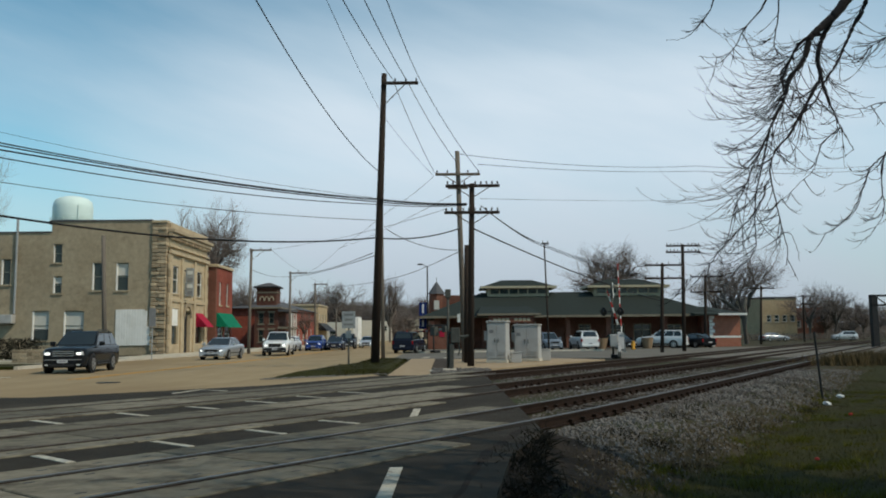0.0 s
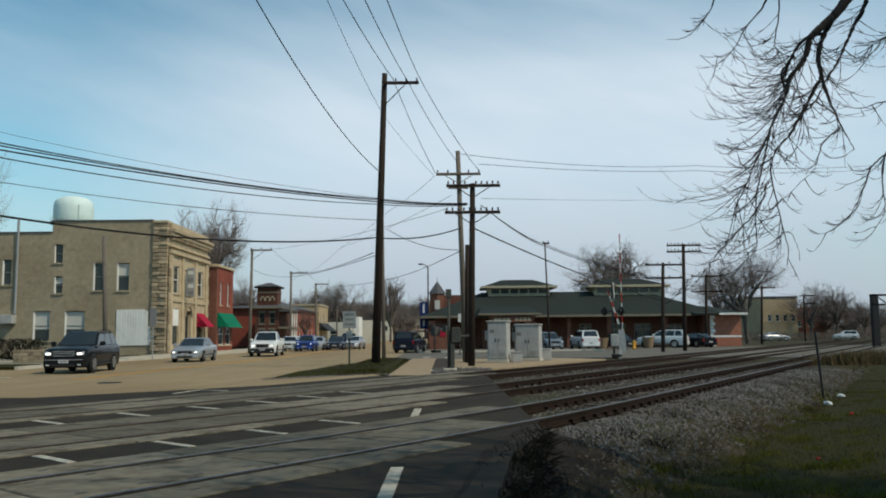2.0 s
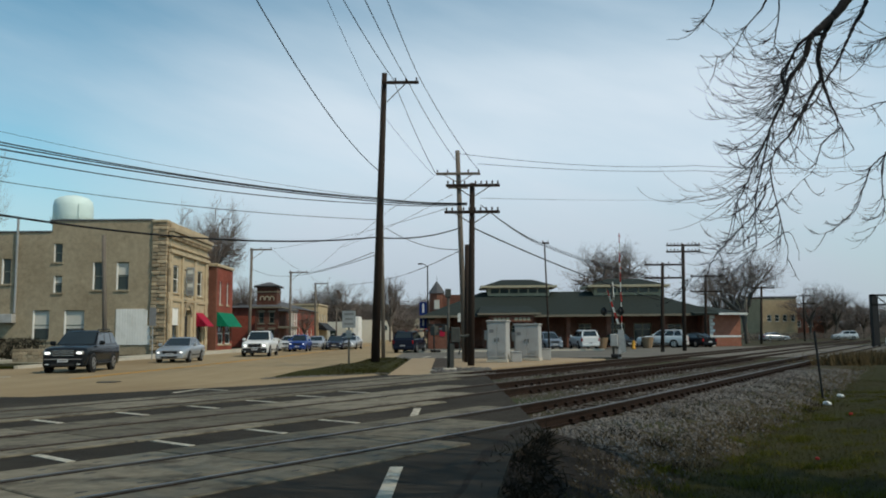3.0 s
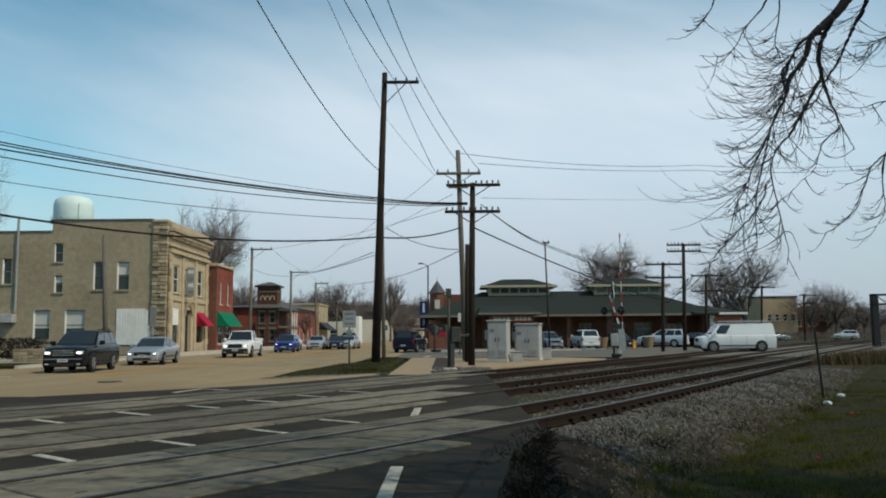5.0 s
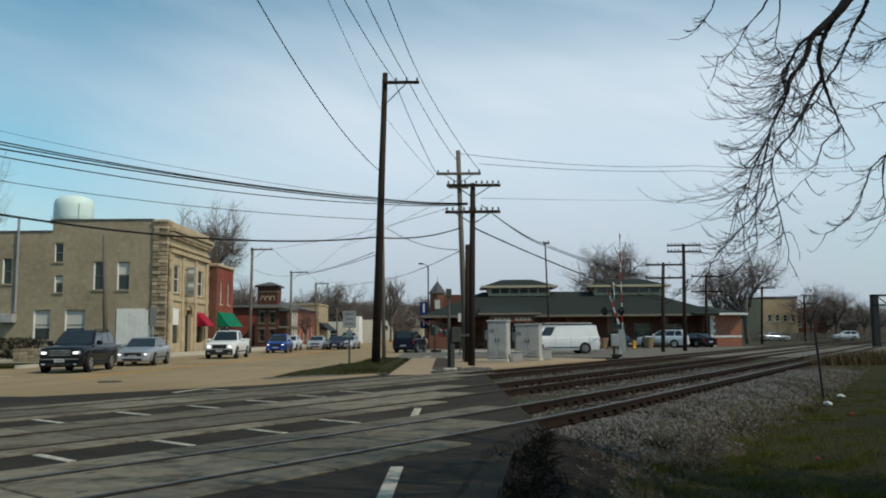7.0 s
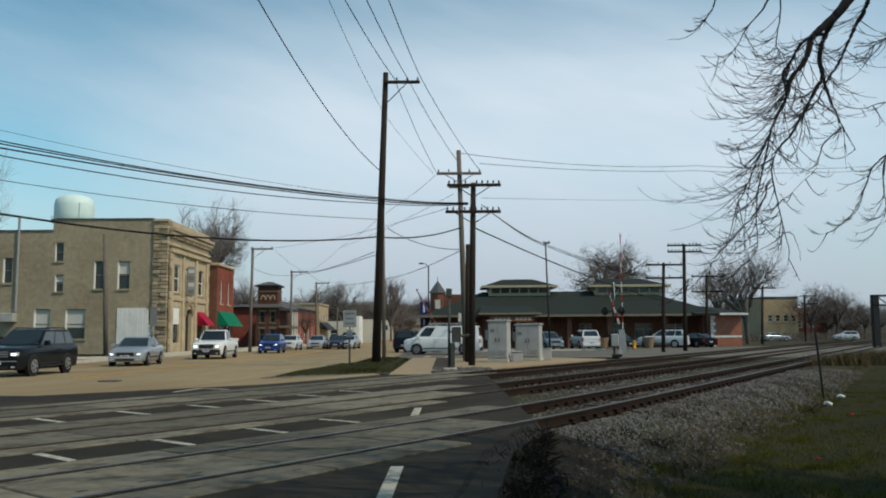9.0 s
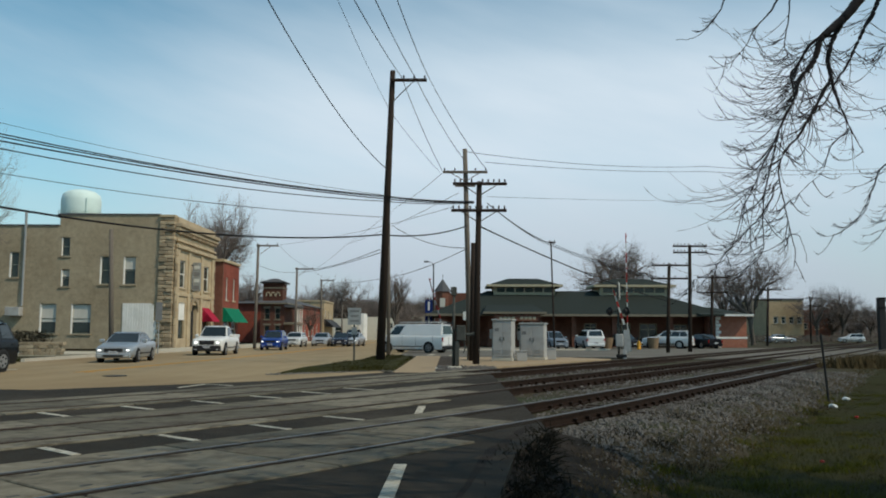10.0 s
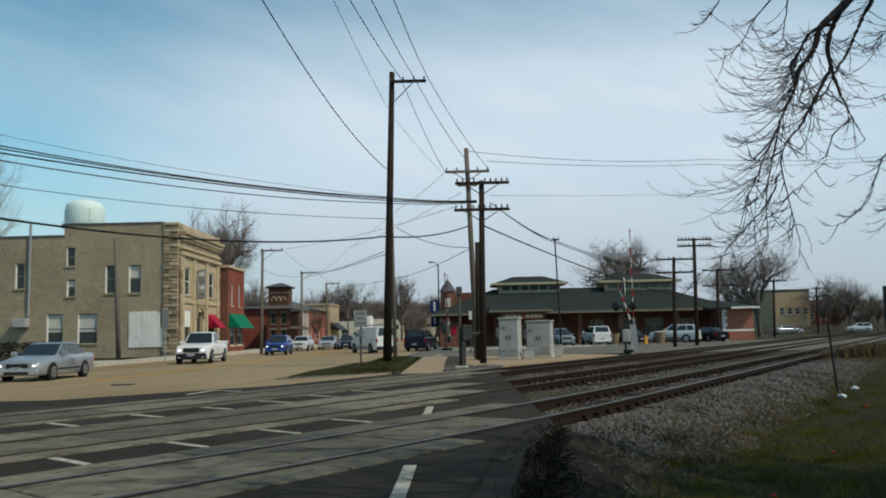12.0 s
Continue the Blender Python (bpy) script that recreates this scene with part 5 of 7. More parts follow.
# ---- poles and wires ----
def wooden_pole(name, label, base, head, r0, r1, material, arms=(), lamp=None, extra=()):
    """arms: (height share, left reach, right reach, pins, brace) along x at that share of the pole."""
    bx, by, bz = base
    ob = empty(name, pose(bx, by, bz))
    h = Vector((head[0] - bx, head[1] - by, head[2] - bz))
    part("shaft", tube([(0, 0, -0.3), tuple(h * 0.5), tuple(h)], [r0, (r0 + r1) / 2, r1], 10), material, ob, smooth=True)
    for share, left, right, pins, brace in arms:
        c = h * share
        arm = part("crossarm", box(c.x - left, c.x + right, c.y - r1 - 0.12, c.y - r1 - 0.005, c.z - 0.07, c.z + 0.07, 0.01), material, ob)
        for i in range(pins):
            x = c.x - left + 0.1 + (left + right - 0.2) * i / max(1, pins - 1)
            if abs(x - c.x) < r1 and pins > 3:
                continue
            part("insulator", tube([(x, c.y - r1 - 0.06, c.z + 0.07), (x, c.y - r1 - 0.06, c.z + 0.13), (x, c.y - r1 - 0.06, c.z + 0.2), (x, c.y - r1 - 0.06, c.z + 0.24)], [0.015, 0.05, 0.045, 0.02], 6), "insul", arm)
        for s, reach in ((-1, left), (1, right)):
            if brace and reach > 0.4:
                part("brace", tube([(c.x + s * reach * 0.62, c.y - r1 - 0.06, c.z - 0.06), (c.x + s * 0.05, c.y - r1 - 0.03, c.z - brace)], 0.024, 5), material, ob)
    return tagged(ob, label, "utility pole")


wooden_pole("utility_pole", "tall dark wooden utility pole with one-sided crossarm on the grass island", (-3.26, 39.5, 0.0), (-2.79, 39.5, 14.15), 0.22, 0.13, "pole",
            [(0.963, 0.05, 1.68, 4, 1.05)])
wooden_pole("utility_pole", "slim grey wooden pole behind the dark utility pole", (-3.82, 52.79, 0.0), (-3.92, 52.8, 10.06), 0.13, 0.10, "greypole")
wooden_pole("utility_pole", "leaning grey wooden utility pole with crossarm and transformer pins", (1.15, 45.82, 0.0), (0.84, 45.9, 11.71), 0.17, 0.13, "greypole",
            [(0.885, 1.27, 1.22, 5, 0.5), (0.82, 0.6, 0.5, 0, 0)])
wooden_pole("utility_pole", "dark wooden railway pole with two crossarms of insulators", (1.24, 39.16, 0.0), (1.43, 39.9, 8.75), 0.17, 0.13, "pole",
            [(0.985, 1.28, 1.33, 10, 0.55), (0.835, 1.33, 1.33, 10, 0.55)])
wooden_pole("utility_pole", "short dark wooden stub pole beside the railway poles", (1.19, 43.95, 0.0), (1.26, 44.0, 6.21), 0.15, 0.13, "pole")
wooden_pole("utility_pole", "dark wooden railway pole with two crossarms", (16.87, 64.91, -0.0), (17.41, 66.0, 7.01), 0.15, 0.12, "pole",
            [(0.975, 1.45, 1.45, 4, 0), (0.825, 1.45, 1.45, 4, 0)])
wooden_pole("utility_pole", "tall dark wooden railway pole with two short crossarms of insulators", (19.55, 68.3, 0.0), (20.09, 69.5, 8.86), 0.17, 0.13, "pole",
            [(0.985, 1.45, 1.4, 10, 0), (0.925, 1.45, 1.4, 10, 0)])
wooden_pole("utility_pole", "dark wooden railway pole with two wide crossarms", (26.97, 86.44, 0.0), (27.71, 88.0, 7.57), 0.16, 0.13, "pole",
            [(0.975, 1.65, 1.65, 4, 0), (0.76, 1.65, 1.65, 4, 0)])
wooden_pole("utility_pole", "distant dark railway pole with two crossarms", (41.12, 108.75, 0.0), (42.72, 112.0, 7.65), 0.17, 0.14, "pole",
            [(0.96, 1.6, 1.7, 4, 0), (0.78, 1.6, 1.7, 4, 0)])
wooden_pole("utility_pole", "distant dark railway pole with crossarms", (60.22, 140.0, -0.01), (60.35, 140.0, 7.72), 0.17, 0.14, "pole",
            [(0.97, 0.8, 1.9, 4, 0), (0.8, 0.5, 1.9, 4, 0)])
wooden_pole("utility_pole", "slim grey pole behind the station wing", (40.32, 112.0, 0.05), (40.6, 112.0, 6.08), 0.13, 0.1, "greypole")
wooden_pole("utility_pole", "slim grey pole standing before the tan brick wall", (-26.67, 66.0, 0.05), (-27.08, 66.0, 9.62), 0.19, 0.15, "greypole")
wooden_pole("utility_pole", "thin grey mast carrying the cables past the station", (9.17, 73.1, 0.0), (9.16, 75.0, 9.72), 0.09, 0.06, "pole", [(0.99, 0.25, 0.4, 2, 0.4)])
for bx, by, hd, reach in ((-17.38, 74.72, (-17.56, 76.0, 9.49), 1.9), (-16.88, 91.67, (-17.27, 94.0, 8.72), 1.9), (-17.85, 116.0, (-17.84, 116.0, 8.81), 1.8), (-19.25, 150.0, (-19.28, 150.0, 6.56), 1.2)):
    wooden_pole("street_pole", "grey wooden street pole with one-sided crossarm", (bx, by, 0.1), hd, 0.15, 0.11, "greypole", [(0.985, 0.15, reach, 3, 0.9)])


def wire(name, pts, sag, r, n=24, label="heavy black overhead utility cable"):
    """A cable hung from point to point, with that sag in each span."""
    path = []
    for k, (a, c) in enumerate(zip(pts, pts[1:])):
        a, c = Vector(a), Vector(c)
        s = sag[k] if isinstance(sag, (list, tuple)) else sag
        for i in range(n + (k == len(pts) - 2)):
            t = i / n
            p = a.lerp(c, t)
            p.z -= s * 4 * t * (1 - t)
            path.append(p)
    return tagged(obj(name, tube(path, r, 5), "wire", smooth=True), label, "cable", "overhead cables")


P1 = (-3.11, 39.3, 7.83)
# heavy bundle from the far side of the street to the tall pole and on
for k, (dz, r) in enumerate(((-0.03, 0.027), (0.13, 0.023), (0.24, 0.023), (-0.25, 0.02))):
    a, c = Vector((-14.98, 24.0, 7.39)), Vector(P1)
    up = Vector((0, 0, dz * 0.6))
    wire("cable", [a + up * 1.6, c + up * 0.9, Vector((1.18, 40.2, 7.8)) + up * 0.3], [0.2 + 0.04 * k, 0.08], r)
wire("cable", [(-13.63, 22.0, 5.05), (-3.21, 39.3, 6.09), (0.97, 45.5, 7.32)], [0.52, 0.25], 0.035)
wire("cable", [(-18.65, 30.0, 7.59), (-3.16, 39.3, 6.93)], [0.3], 0.014, label="thin black overhead utility wire")
wire("cable", [(-25.02, 40.0, 12.4), (-3.0, 39.3, 7.97)], [0.35], 0.010, label="thin black overhead utility wire")
# conductors from the arm of the tall pole, over the camera and on to the leaning pole
wire("cable", [(-2.95, 22.0, 11.1), (-2.36, 39.3, 13.8), (-0.43, 45.7, 10.46)], [0.12, 0.2], 0.016, label="thin black overhead utility wire")
wire("cable", [(-2.28, 22.0, 11.02), (-1.71, 39.3, 13.8), (0.74, 45.7, 11.12)], [0.12, 0.2], 0.016, label="thin black overhead utility wire")
wire("cable", [(-1.66, 22.0, 11.09), (-1.05, 39.3, 13.79), (2.05, 45.7, 10.5)], [0.12, 0.25], 0.016, label="thin black overhead utility wire")
wire("cable", [(-3.41, 22.0, 11.27), (-2.84, 39.4, 12.04), (-0.47, 45.7, 10.27)], [0.15, 0.1], 0.009, label="thin black overhead utility wire")
wire("cable", [(-5.43, 22.0, 11.29), (-2.99, 39.5, 9.26)], [0.6], 0.019, label="thin black overhead utility wire")
# to the side street and the station
wire("cable", [(0.93, 45.9, 11.55), (19.09, 62.0, 14.02), (47.25, 80.0, 18.03)], [0.35, 0.5], 0.016, label="thin black overhead utility wire")
wire("cable", [(2.0, 45.9, 10.96), (19.08, 62.0, 13.63), (47.22, 80.0, 17.7)], [0.2, 0.5], 0.016, label="thin black overhead utility wire")
wire("cable", [(1.83, 40.0, 8.04), (27.57, 90.0, 15.94)], [0.1], 0.010, label="thin black overhead utility wire")
wire("cable", [(1.48, 40.0, 6.58), (17.3, 66.0, 4.01)], [0.3], 0.035)
for k in range(3):
    wire("cable", [(1.83, 40.0, 7.71), (9.06 + 0.08 * k, 75.0, 9.61 - 0.14 * k), (17.36, 66.0, 5.76 - 0.12 * k)], [0.25, 0.3], 0.022)
wire("cable", [(17.4, 66.0, 6.83), (27.7, 88.0, 7.39), (42.7, 112.0, 7.27), (60.61, 140.0, 7.34)], 0.25, 0.015, label="thin black overhead utility wire")
wire("cable", [(21.36, 69.5, 8.52), (29.31, 88.0, 7.26)], 0.25, 0.015, label="thin black overhead utility wire")
# along the main street
wire("cable", [(-3.34, 39.5, 5.39), (-16.89, 94.0, 8.59)], [0.35], 0.02)
wire("cable", [(0.96, 45.6, 6.08), (-5.13, 80.0, 6.9), (-16.1, 116.0, 8.32)], [0.2, 0.2], 0.022)
wire("cable", [(-3.54, 52.0, 8.13), (0.81, 45.6, 6.11)], [0.35], 0.02)
wire("cable", [(-17.43, 76.0, 7.56), (-18.16, 94.0, 8.21), (-3.2, 39.5, 5.28)], [0.2, 0.3], 0.018)
wire("cable", [(-15.65, 76.0, 9.37), (-15.42, 94.0, 8.51), (-16.26, 116.0, 8.72)], [0.3, 0.3], 0.012, label="thin black overhead utility wire")
wire("cable", [(0.18, 40.0, 7.55), (-12.65, 76.0, 9.91), (-15.54, 76.0, 9.47)], [0.2, 0.05], 0.012, label="thin black overhead utility wire")
wire("cable", [(0.46, 40.0, 8.24), (-10.54, 84.0, 10.31), (-15.36, 94.0, 8.57)], [0.2, 0.2], 0.012, label="thin black overhead utility wire")
wire("cable", [(-0.47, 45.7, 10.27), (-3.33, 52.0, 9.34), (-11.29, 90.0, 10.95)], [0.1, 0.1], 0.012, label="thin black overhead utility wire")


# ---- signal cabinets, signs, gates ----
def cabinet(name, label, x0, x1, y0, y1, h, turn):
    cx, cy = (x0 + x1) / 2, (y0 + y1) / 2
    w, d = (x1 - x0) / 2, (y1 - y0) / 2
    ob = empty(name, pose(cx, cy, 0.02, 0, 0, turn))
    part("plinth", box(-w - 0.05, w + 0.05, -d - 0.05, d + 0.05, 0, 0.15, 0.01), "kerb", ob)
    part("body", box(-w, w, -d, d, 0.15, h, 0.015), "cabinet", ob)
    part("lid", box(-w - 0.05, w + 0.05, -d - 0.06, d + 0.06, h + 0.002, h + 0.08, 0.015), "cabinet", ob)
    for s in (-1, 1):
        door = part("door", box(*sorted((s * 0.012, s * (w - 0.04))), -d - 0.03, -d - 0.002, 0.25, h - 0.08, 0.008), "cabinet", ob)
        part("handle", box(s * 0.09 - 0.015, s * 0.09 + 0.015, -d - 0.06, -d - 0.03, h * 0.5, h * 0.5 + 0.22), "dark", door)
        for i in range(4):
            part("louvre", box(s * w * 0.5 - 0.16, s * w * 0.5 + 0.16, -d - 0.045, -d - 0.03, 0.4 + i * 0.05, 0.425 + i * 0.05), "cabinet", door)
    part("notice", box(-w + 0.12, -w + 0.34, -d - 0.036, -d - 0.031, h - 0.55, h - 0.38), "barsgrey", ob)
    part("side_box", box(-w - 0.22, -w - 0.002, -0.22, 0.2, h * 0.55, h * 0.55 + 0.5, 0.01), "cabinet", ob)
    part("conduit", tube([(-w - 0.1, 0, 0), (-w - 0.1, 0, h * 0.55)], 0.035, 6), "steel", ob)
    for i in range(3):
        part("lifting_eye", box(-w + 0.15 + i * (w - 0.15) - 0.03, -w + 0.15 + i * (w - 0.15) + 0.03, -d, -d + 0.03, h + 0.08, h + 0.13), "steel", ob)
    return tagged(ob, label, "signal cabinet", "signal cabinets")


cabinet("signal_cabinet", "grey steel railway signal cabinet on the pad", 2.35, 3.35, 43.2, 44.3, 2.08, -14)
cabinet("signal_cabinet", "wide grey steel railway signal cabinet with two doors", 3.95, 5.25, 45.2, 46.4, 1.92, -14)
small = empty("junction_box", pose(3.75, 43.6, 0.015))
part("body", box(-0.26, 0.26, -0.2, 0.2, 0, 0.5, 0.02), "cabinet", small)
part("lid", box(-0.29, 0.29, -0.23, 0.23, 0.502, 0.55, 0.015), "cabinet", small)
tagged(small, "small grey steel junction box on the pad", "junction box")
small = empty("junction_box", pose(5.6, 46.6, 0.015))
part("body", box(-0.3, 0.3, -0.2, 0.2, 0, 0.6, 0.02), "cabinet", small)
part("lid", box(-0.33, 0.33, -0.23, 0.23, 0.602, 0.65, 0.015), "cabinet", small)
tagged(small, "small grey steel junction box beside the wide cabinet", "junction box")


def street_sign():
    ob = empty("street_sign", pose(-4.87, 42.9, 0))
    part("post", box(-0.045, 0.045, -0.03, 0.03, 0, 2.75), "mastgrey", ob)
    pl = part("sign_plate", box(-0.34, 0.34, -0.05, -0.031, 1.85, 2.72, 0.004), "signgrey", ob, "white rectangular sign with dark lettering")
    for z, w in ((2.55, 0.24), (2.3, 0.2), (2.05, 0.24)):
        part("bar", box(-w, w, -0.056, -0.051, z - 0.05, z + 0.05), "barsgrey", pl)
    part("small_plate", box(-0.14, 0.14, -0.05, -0.031, 1.35, 1.75), "signgrey", ob)
    return tagged(ob, "white traffic sign on a steel post on the island", "traffic sign")


street_sign()
ob = empty("sign_post", pose(-19.11, 54.89, 0))
part("post", tube([(0, 0, 0), (0, 0, 3.4)], 0.04, 6), "steel", ob)
part("sign_plate", box(-0.22, 0.22, -0.06, -0.042, 2.2, 3.4, 0.004), "barsgrey", ob, "grey back of a traffic sign")
tagged(ob, "traffic sign seen from behind before the building corner", "traffic sign")


def crossing_mast():
    """The tall slim post by the path with its relay box."""
    ob = empty("signal_mast", pose(0.16, 34.0, 0.02))
    part("post", tube([(0, 0, 0), (0.03, 0, 3.25)], 0.055, 8), "mastgrey", ob, smooth=True)
    part("head", box(-0.1, 0.14, -0.1, 0.1, 2.95, 3.3, 0.02), "mastgrey", ob, "grey housing at the top of the post")
    part("bracket", box(0.05, 0.36, -0.04, 0.04, 1.5, 1.58), "mastgrey", ob)
    part("relay_box", box(0.12, 0.5, -0.14, 0.16, 1.12, 1.74, 0.03), "mastgrey", ob, "dark grey steel relay box")
    part("box_arm", tube([(0.45, 0, 1.4), (0.62, 0, 1.36), (0.85, 0, 1.42)], 0.06, 6), "mastgrey", ob)
    for x in (0.2, 0.44):
        part("box_leg", tube([(x, 0, 1.14), (x + 0.05, 0, 0.85), (x - 0.02, 0, 0.62)], 0.03, 6), "mastgrey", ob)
    part("side_plate", box(0.4, 0.52, -0.02, 0.0, 1.95, 2.3), "signwhite", ob)
    part("pedestal", box(0.06, 0.24, -0.1, 0.1, 0.0, 1.1, 0.02), "mastgrey", ob)
    part("base", box(-0.2, 0.34, -0.2, 0.2, 0, 0.1, 0.03), "kerb", ob)
    return tagged(ob, "slim grey steel post beside the footpath", "post")


crossing_mast()
GATES = {}


def gate(name, label, x, y, length, turn, mech_z, crossbuck, side, out=0.0):
    """A crossing gate: mast, mechanism and an arm (a thing of its own parts) that turns about its axle."""
    ob = empty(name, pose(x, y, 0.02, 0, 0, turn))
    part("foundation", box(-0.35, 0.35, -0.3, 0.3, 0, 0.2, 0.03), "dark", ob)
    part("mast", tube([(0, 0.15, 0.2), (0, 0.15, crossbuck)], 0.06, 8), "mastgrey", ob, smooth=True)
    part("mechanism", box(-0.32, 0.32, -0.12, 0.32, mech_z - 0.5, mech_z + 0.25, 0.04), "cabinet" if side > 0 else "mastgrey", ob, "grey steel gate mechanism box")
    if crossbuck > 4:
        for s in (-1, 1):
            bar = box(-0.62, 0.62, 0.05, 0.08, -0.115, 0.115)
            o = part("crossbuck_board", bar, "signwhite", ob, "white crossbuck board")
            o.matrix_basis = pose(0, 0.02 * s, crossbuck - 0.6, 0, s * 48, 0)
    for s in ((-1, 1) if crossbuck > 4 else ()):
        lamp = part("signal_lamp", wheel_disc(0.15, 0.34, 0, 0, 0, 14), "dark", ob, "dark round crossing lamp")
        lamp.matrix_basis = pose(-0.02, 0.15 + s * 0.5, 2.78, 0, 0, 35)
        hood = part("lamp_hood", wheel_disc(0.27, 0.02, 0, 0, 0, 16), "dark", ob)
        hood.matrix_basis = pose(-0.02, 0.15 + s * 0.5, 2.78, 0, 0, 35)
        part("lamp_arm", box(-0.03, 0.03, *sorted((0.2, 0.15 + s * 0.5)), 2.75, 2.81), "dark", ob)
    if crossbuck > 4:
        # short footway arm, standing raised and leaning aside
        foot = empty("footway_arm")
        foot.parent = ob
        foot.matrix_basis = pose(-0.1, 0.1, 1.9, -17, 0, 0)
        for i in range(6):
            part("stripe", box(-0.03, 0.03, -0.3 - 0.06, -0.3 + 0.06 - 0.01 * i, i * 0.36, i * 0.36 + 0.358), "red" if i % 2 else "signwhite", foot)
        part("support", hexa([(-0.05, -0.62, 0.35), (0.05, -0.62, 0.35), (0.05, -0.42, 0.35), (-0.05, -0.42, 0.35), (-0.05, -0.52, 1.5), (0.05, -0.52, 1.5), (0.05, -0.38, 1.5), (-0.05, -0.38, 1.5)]), "signgrey", ob, "pale steel arm support")
    arm = empty("gate_arm")
    arm.parent = ob
    n = 10
    for i in range(n):
        a, c = 0.35 + (length - 0.35) * i / n, 0.35 + (length - 0.35) * (i + 1) / n
        ta, tcw = 0.085 - 0.05 * i / n, 0.085 - 0.05 * (i + 1) / n
        part("stripe", hexa([(a, -0.2 - out, -ta), (c, -0.2 - out, -tcw), (c, -0.15 - out, -tcw), (a, -0.15 - out, -ta), (a, -0.2 - out, ta), (c, -0.2 - out, tcw), (c, -0.15 - out, tcw), (a, -0.15 - out, ta)]), ("red" if i % 2 else "signwhite") if side > 0 else ("dullred" if i % 2 else "barsgrey"), arm)
    part("arm_bracket", box(-0.9, 0.5, -0.26 - out, -0.13, -0.09, 0.09, 0.02), "steel", arm)
    part("counterweight", box(-1.25, -0.75, -0.3, -0.1, -0.25, 0.25, 0.03), "cabinet" if side > 0 else "mastgrey", arm, "grey steel counterweight")
    for f in (0.35, 0.66, 0.97):
        part("arm_lamp", wheel_disc(0.05, 0.08, length * f, -0.2 - out, 0.12, 8), "red", arm)
    GATES[name] = (arm, mech_z)
    return tagged(ob, label, "crossing gate", "crossing gates")


gate("crossing_gate", "railway crossing gate with red and white arm rising", 10.4, 50.8, 6.45, 80.0, 1.15, 4.6, 1, 0.22)
gate("crossing_gate_west", "railway crossing gate with faded red arm across the side street", -0.72, 70.0, 4.65, 127.0, 1.9, 2.3, -1)

marker = empty("marker_post", pose(10.33, 23.04, -0.25))
part("post", tube([(0, 0, -0.2), (-0.14, 0, 1.62)], 0.032, 7), "dark", marker)
part("cap", tube([(-0.14, 0, 1.62), (-0.142, 0, 1.72)], [0.04, 0.02], 7), "dark", marker)
tagged(marker, "thin dark marker post on the grassy shoulder", "post")


def litter(x, y, z, s, m="litter", label="crumpled white plastic litter in the grass"):
    b = bmesh.new()
    bmesh.ops.create_icosphere(b, subdivisions=2, radius=s)
    for v in b.verts:
        k = noise.noise(v.co * (3 / s) + Vector((x, y, 0)))
        v.co *= 1 + 0.55 * k
        v.co.z *= 0.55
    o = obj("litter", b, m)
    o.matrix_basis = pose(x, y, z)
    return tagged(o, label, "litter", "litter in the grass")


def lamp_post():
    x, y = -1.82, 95.0
    ob = empty("street_lamp", pose(x, y, 0))
    part("pole", tube([(0, 0, 0), (0, 0, 9.3)], [0.1, 0.07], 8), "dark", ob)
    part("arm", tube([(0, 0, 9.2), (-0.35, 0, 9.5), (-0.7, 0, 9.55)], 0.04, 6), "dark", ob)
    part("lamp_head", box(-1.1, -0.55, -0.15, 0.15, 9.48, 9.64, 0.04), "dark", ob)
    for z, h in ((3.7, 1.5), (2.2, 1.2)):
        bn = part("banner", box(-0.95, -0.1, -0.02, 0.0, z, z + h), "navy", ob, "navy banner with pale emblem")
        part("emblem", box(-0.62, -0.42, -0.03, -0.021, z + 0.3, z + h - 0.2), "signwhite", bn)
    return tagged(ob, "dark street lamp with navy banners", "street lamp")


lamp_post()


def gantry():
    """Far signal bridge over the tracks."""
    y = 78.0
    x0 = 40.02
    ob = empty("signal_bridge", pose(x0, y, 0))
    part("leg", box(0, 0.55, 0, 0.55, -0.2, 4.9), "dark", ob)
    part("leg", box(13, 13.5, 0, 0.5, -0.2, 4.9), "dark", ob)
    part("chord", box(0, 13.5, 0, 0.4, 4.72, 4.9), "dark", ob)
    part("chord", box(0, 13.5, 0, 0.4, 3.85, 4.0), "dark", ob)
    for i in range(14):
        a, c = (4.0, 4.75) if i % 2 else (4.75, 4.0)
        part("lattice", tube([(0.5 + i * 0.9, 0.2, a), (1.4 + i * 0.9, 0.2, c)], 0.05, 5), "dark", ob)
    return tagged(ob, "dark steel lattice signal bridge over the tracks", "signal bridge")


gantry()

# station forecourt
hy = empty("fire_hydrant", pose(17.51, 77.54, 0))
part("barrel", tube([(0, 0, 0), (0, 0, 0.12), (0, 0, 0.14), (0, 0, 0.6), (0, 0, 0.75), (0, 0, 0.82)], [0.2, 0.2, 0.14, 0.14, 0.12, 0.04], 10), "hydrant", hy, smooth=True)
part("outlet", box(-0.22, 0.22, -0.07, 0.07, 0.42, 0.56, 0.02), "hydrant", hy)
tagged(hy, "yellow fire hydrant before the station", "fire hydrant")
for u in ((15.4, 81.89, 0.0), (20.09, 82.81, 0.0)):
    pl = empty("planter", pose(u[0], u[1], 0))
    part("tub", tube([(0, 0, 0), (0, 0, 0.95), (0, 0, 1.05)], [0.42, 0.6, 0.62], 14), "planter", pl, smooth=False)
    part("soil", tube([(0, 0, 1.04), (0, 0, 1.07)], 0.54, 14), "soil", pl)
    tagged(pl, "large round tan planter before the station", "planter", "planters at the station")


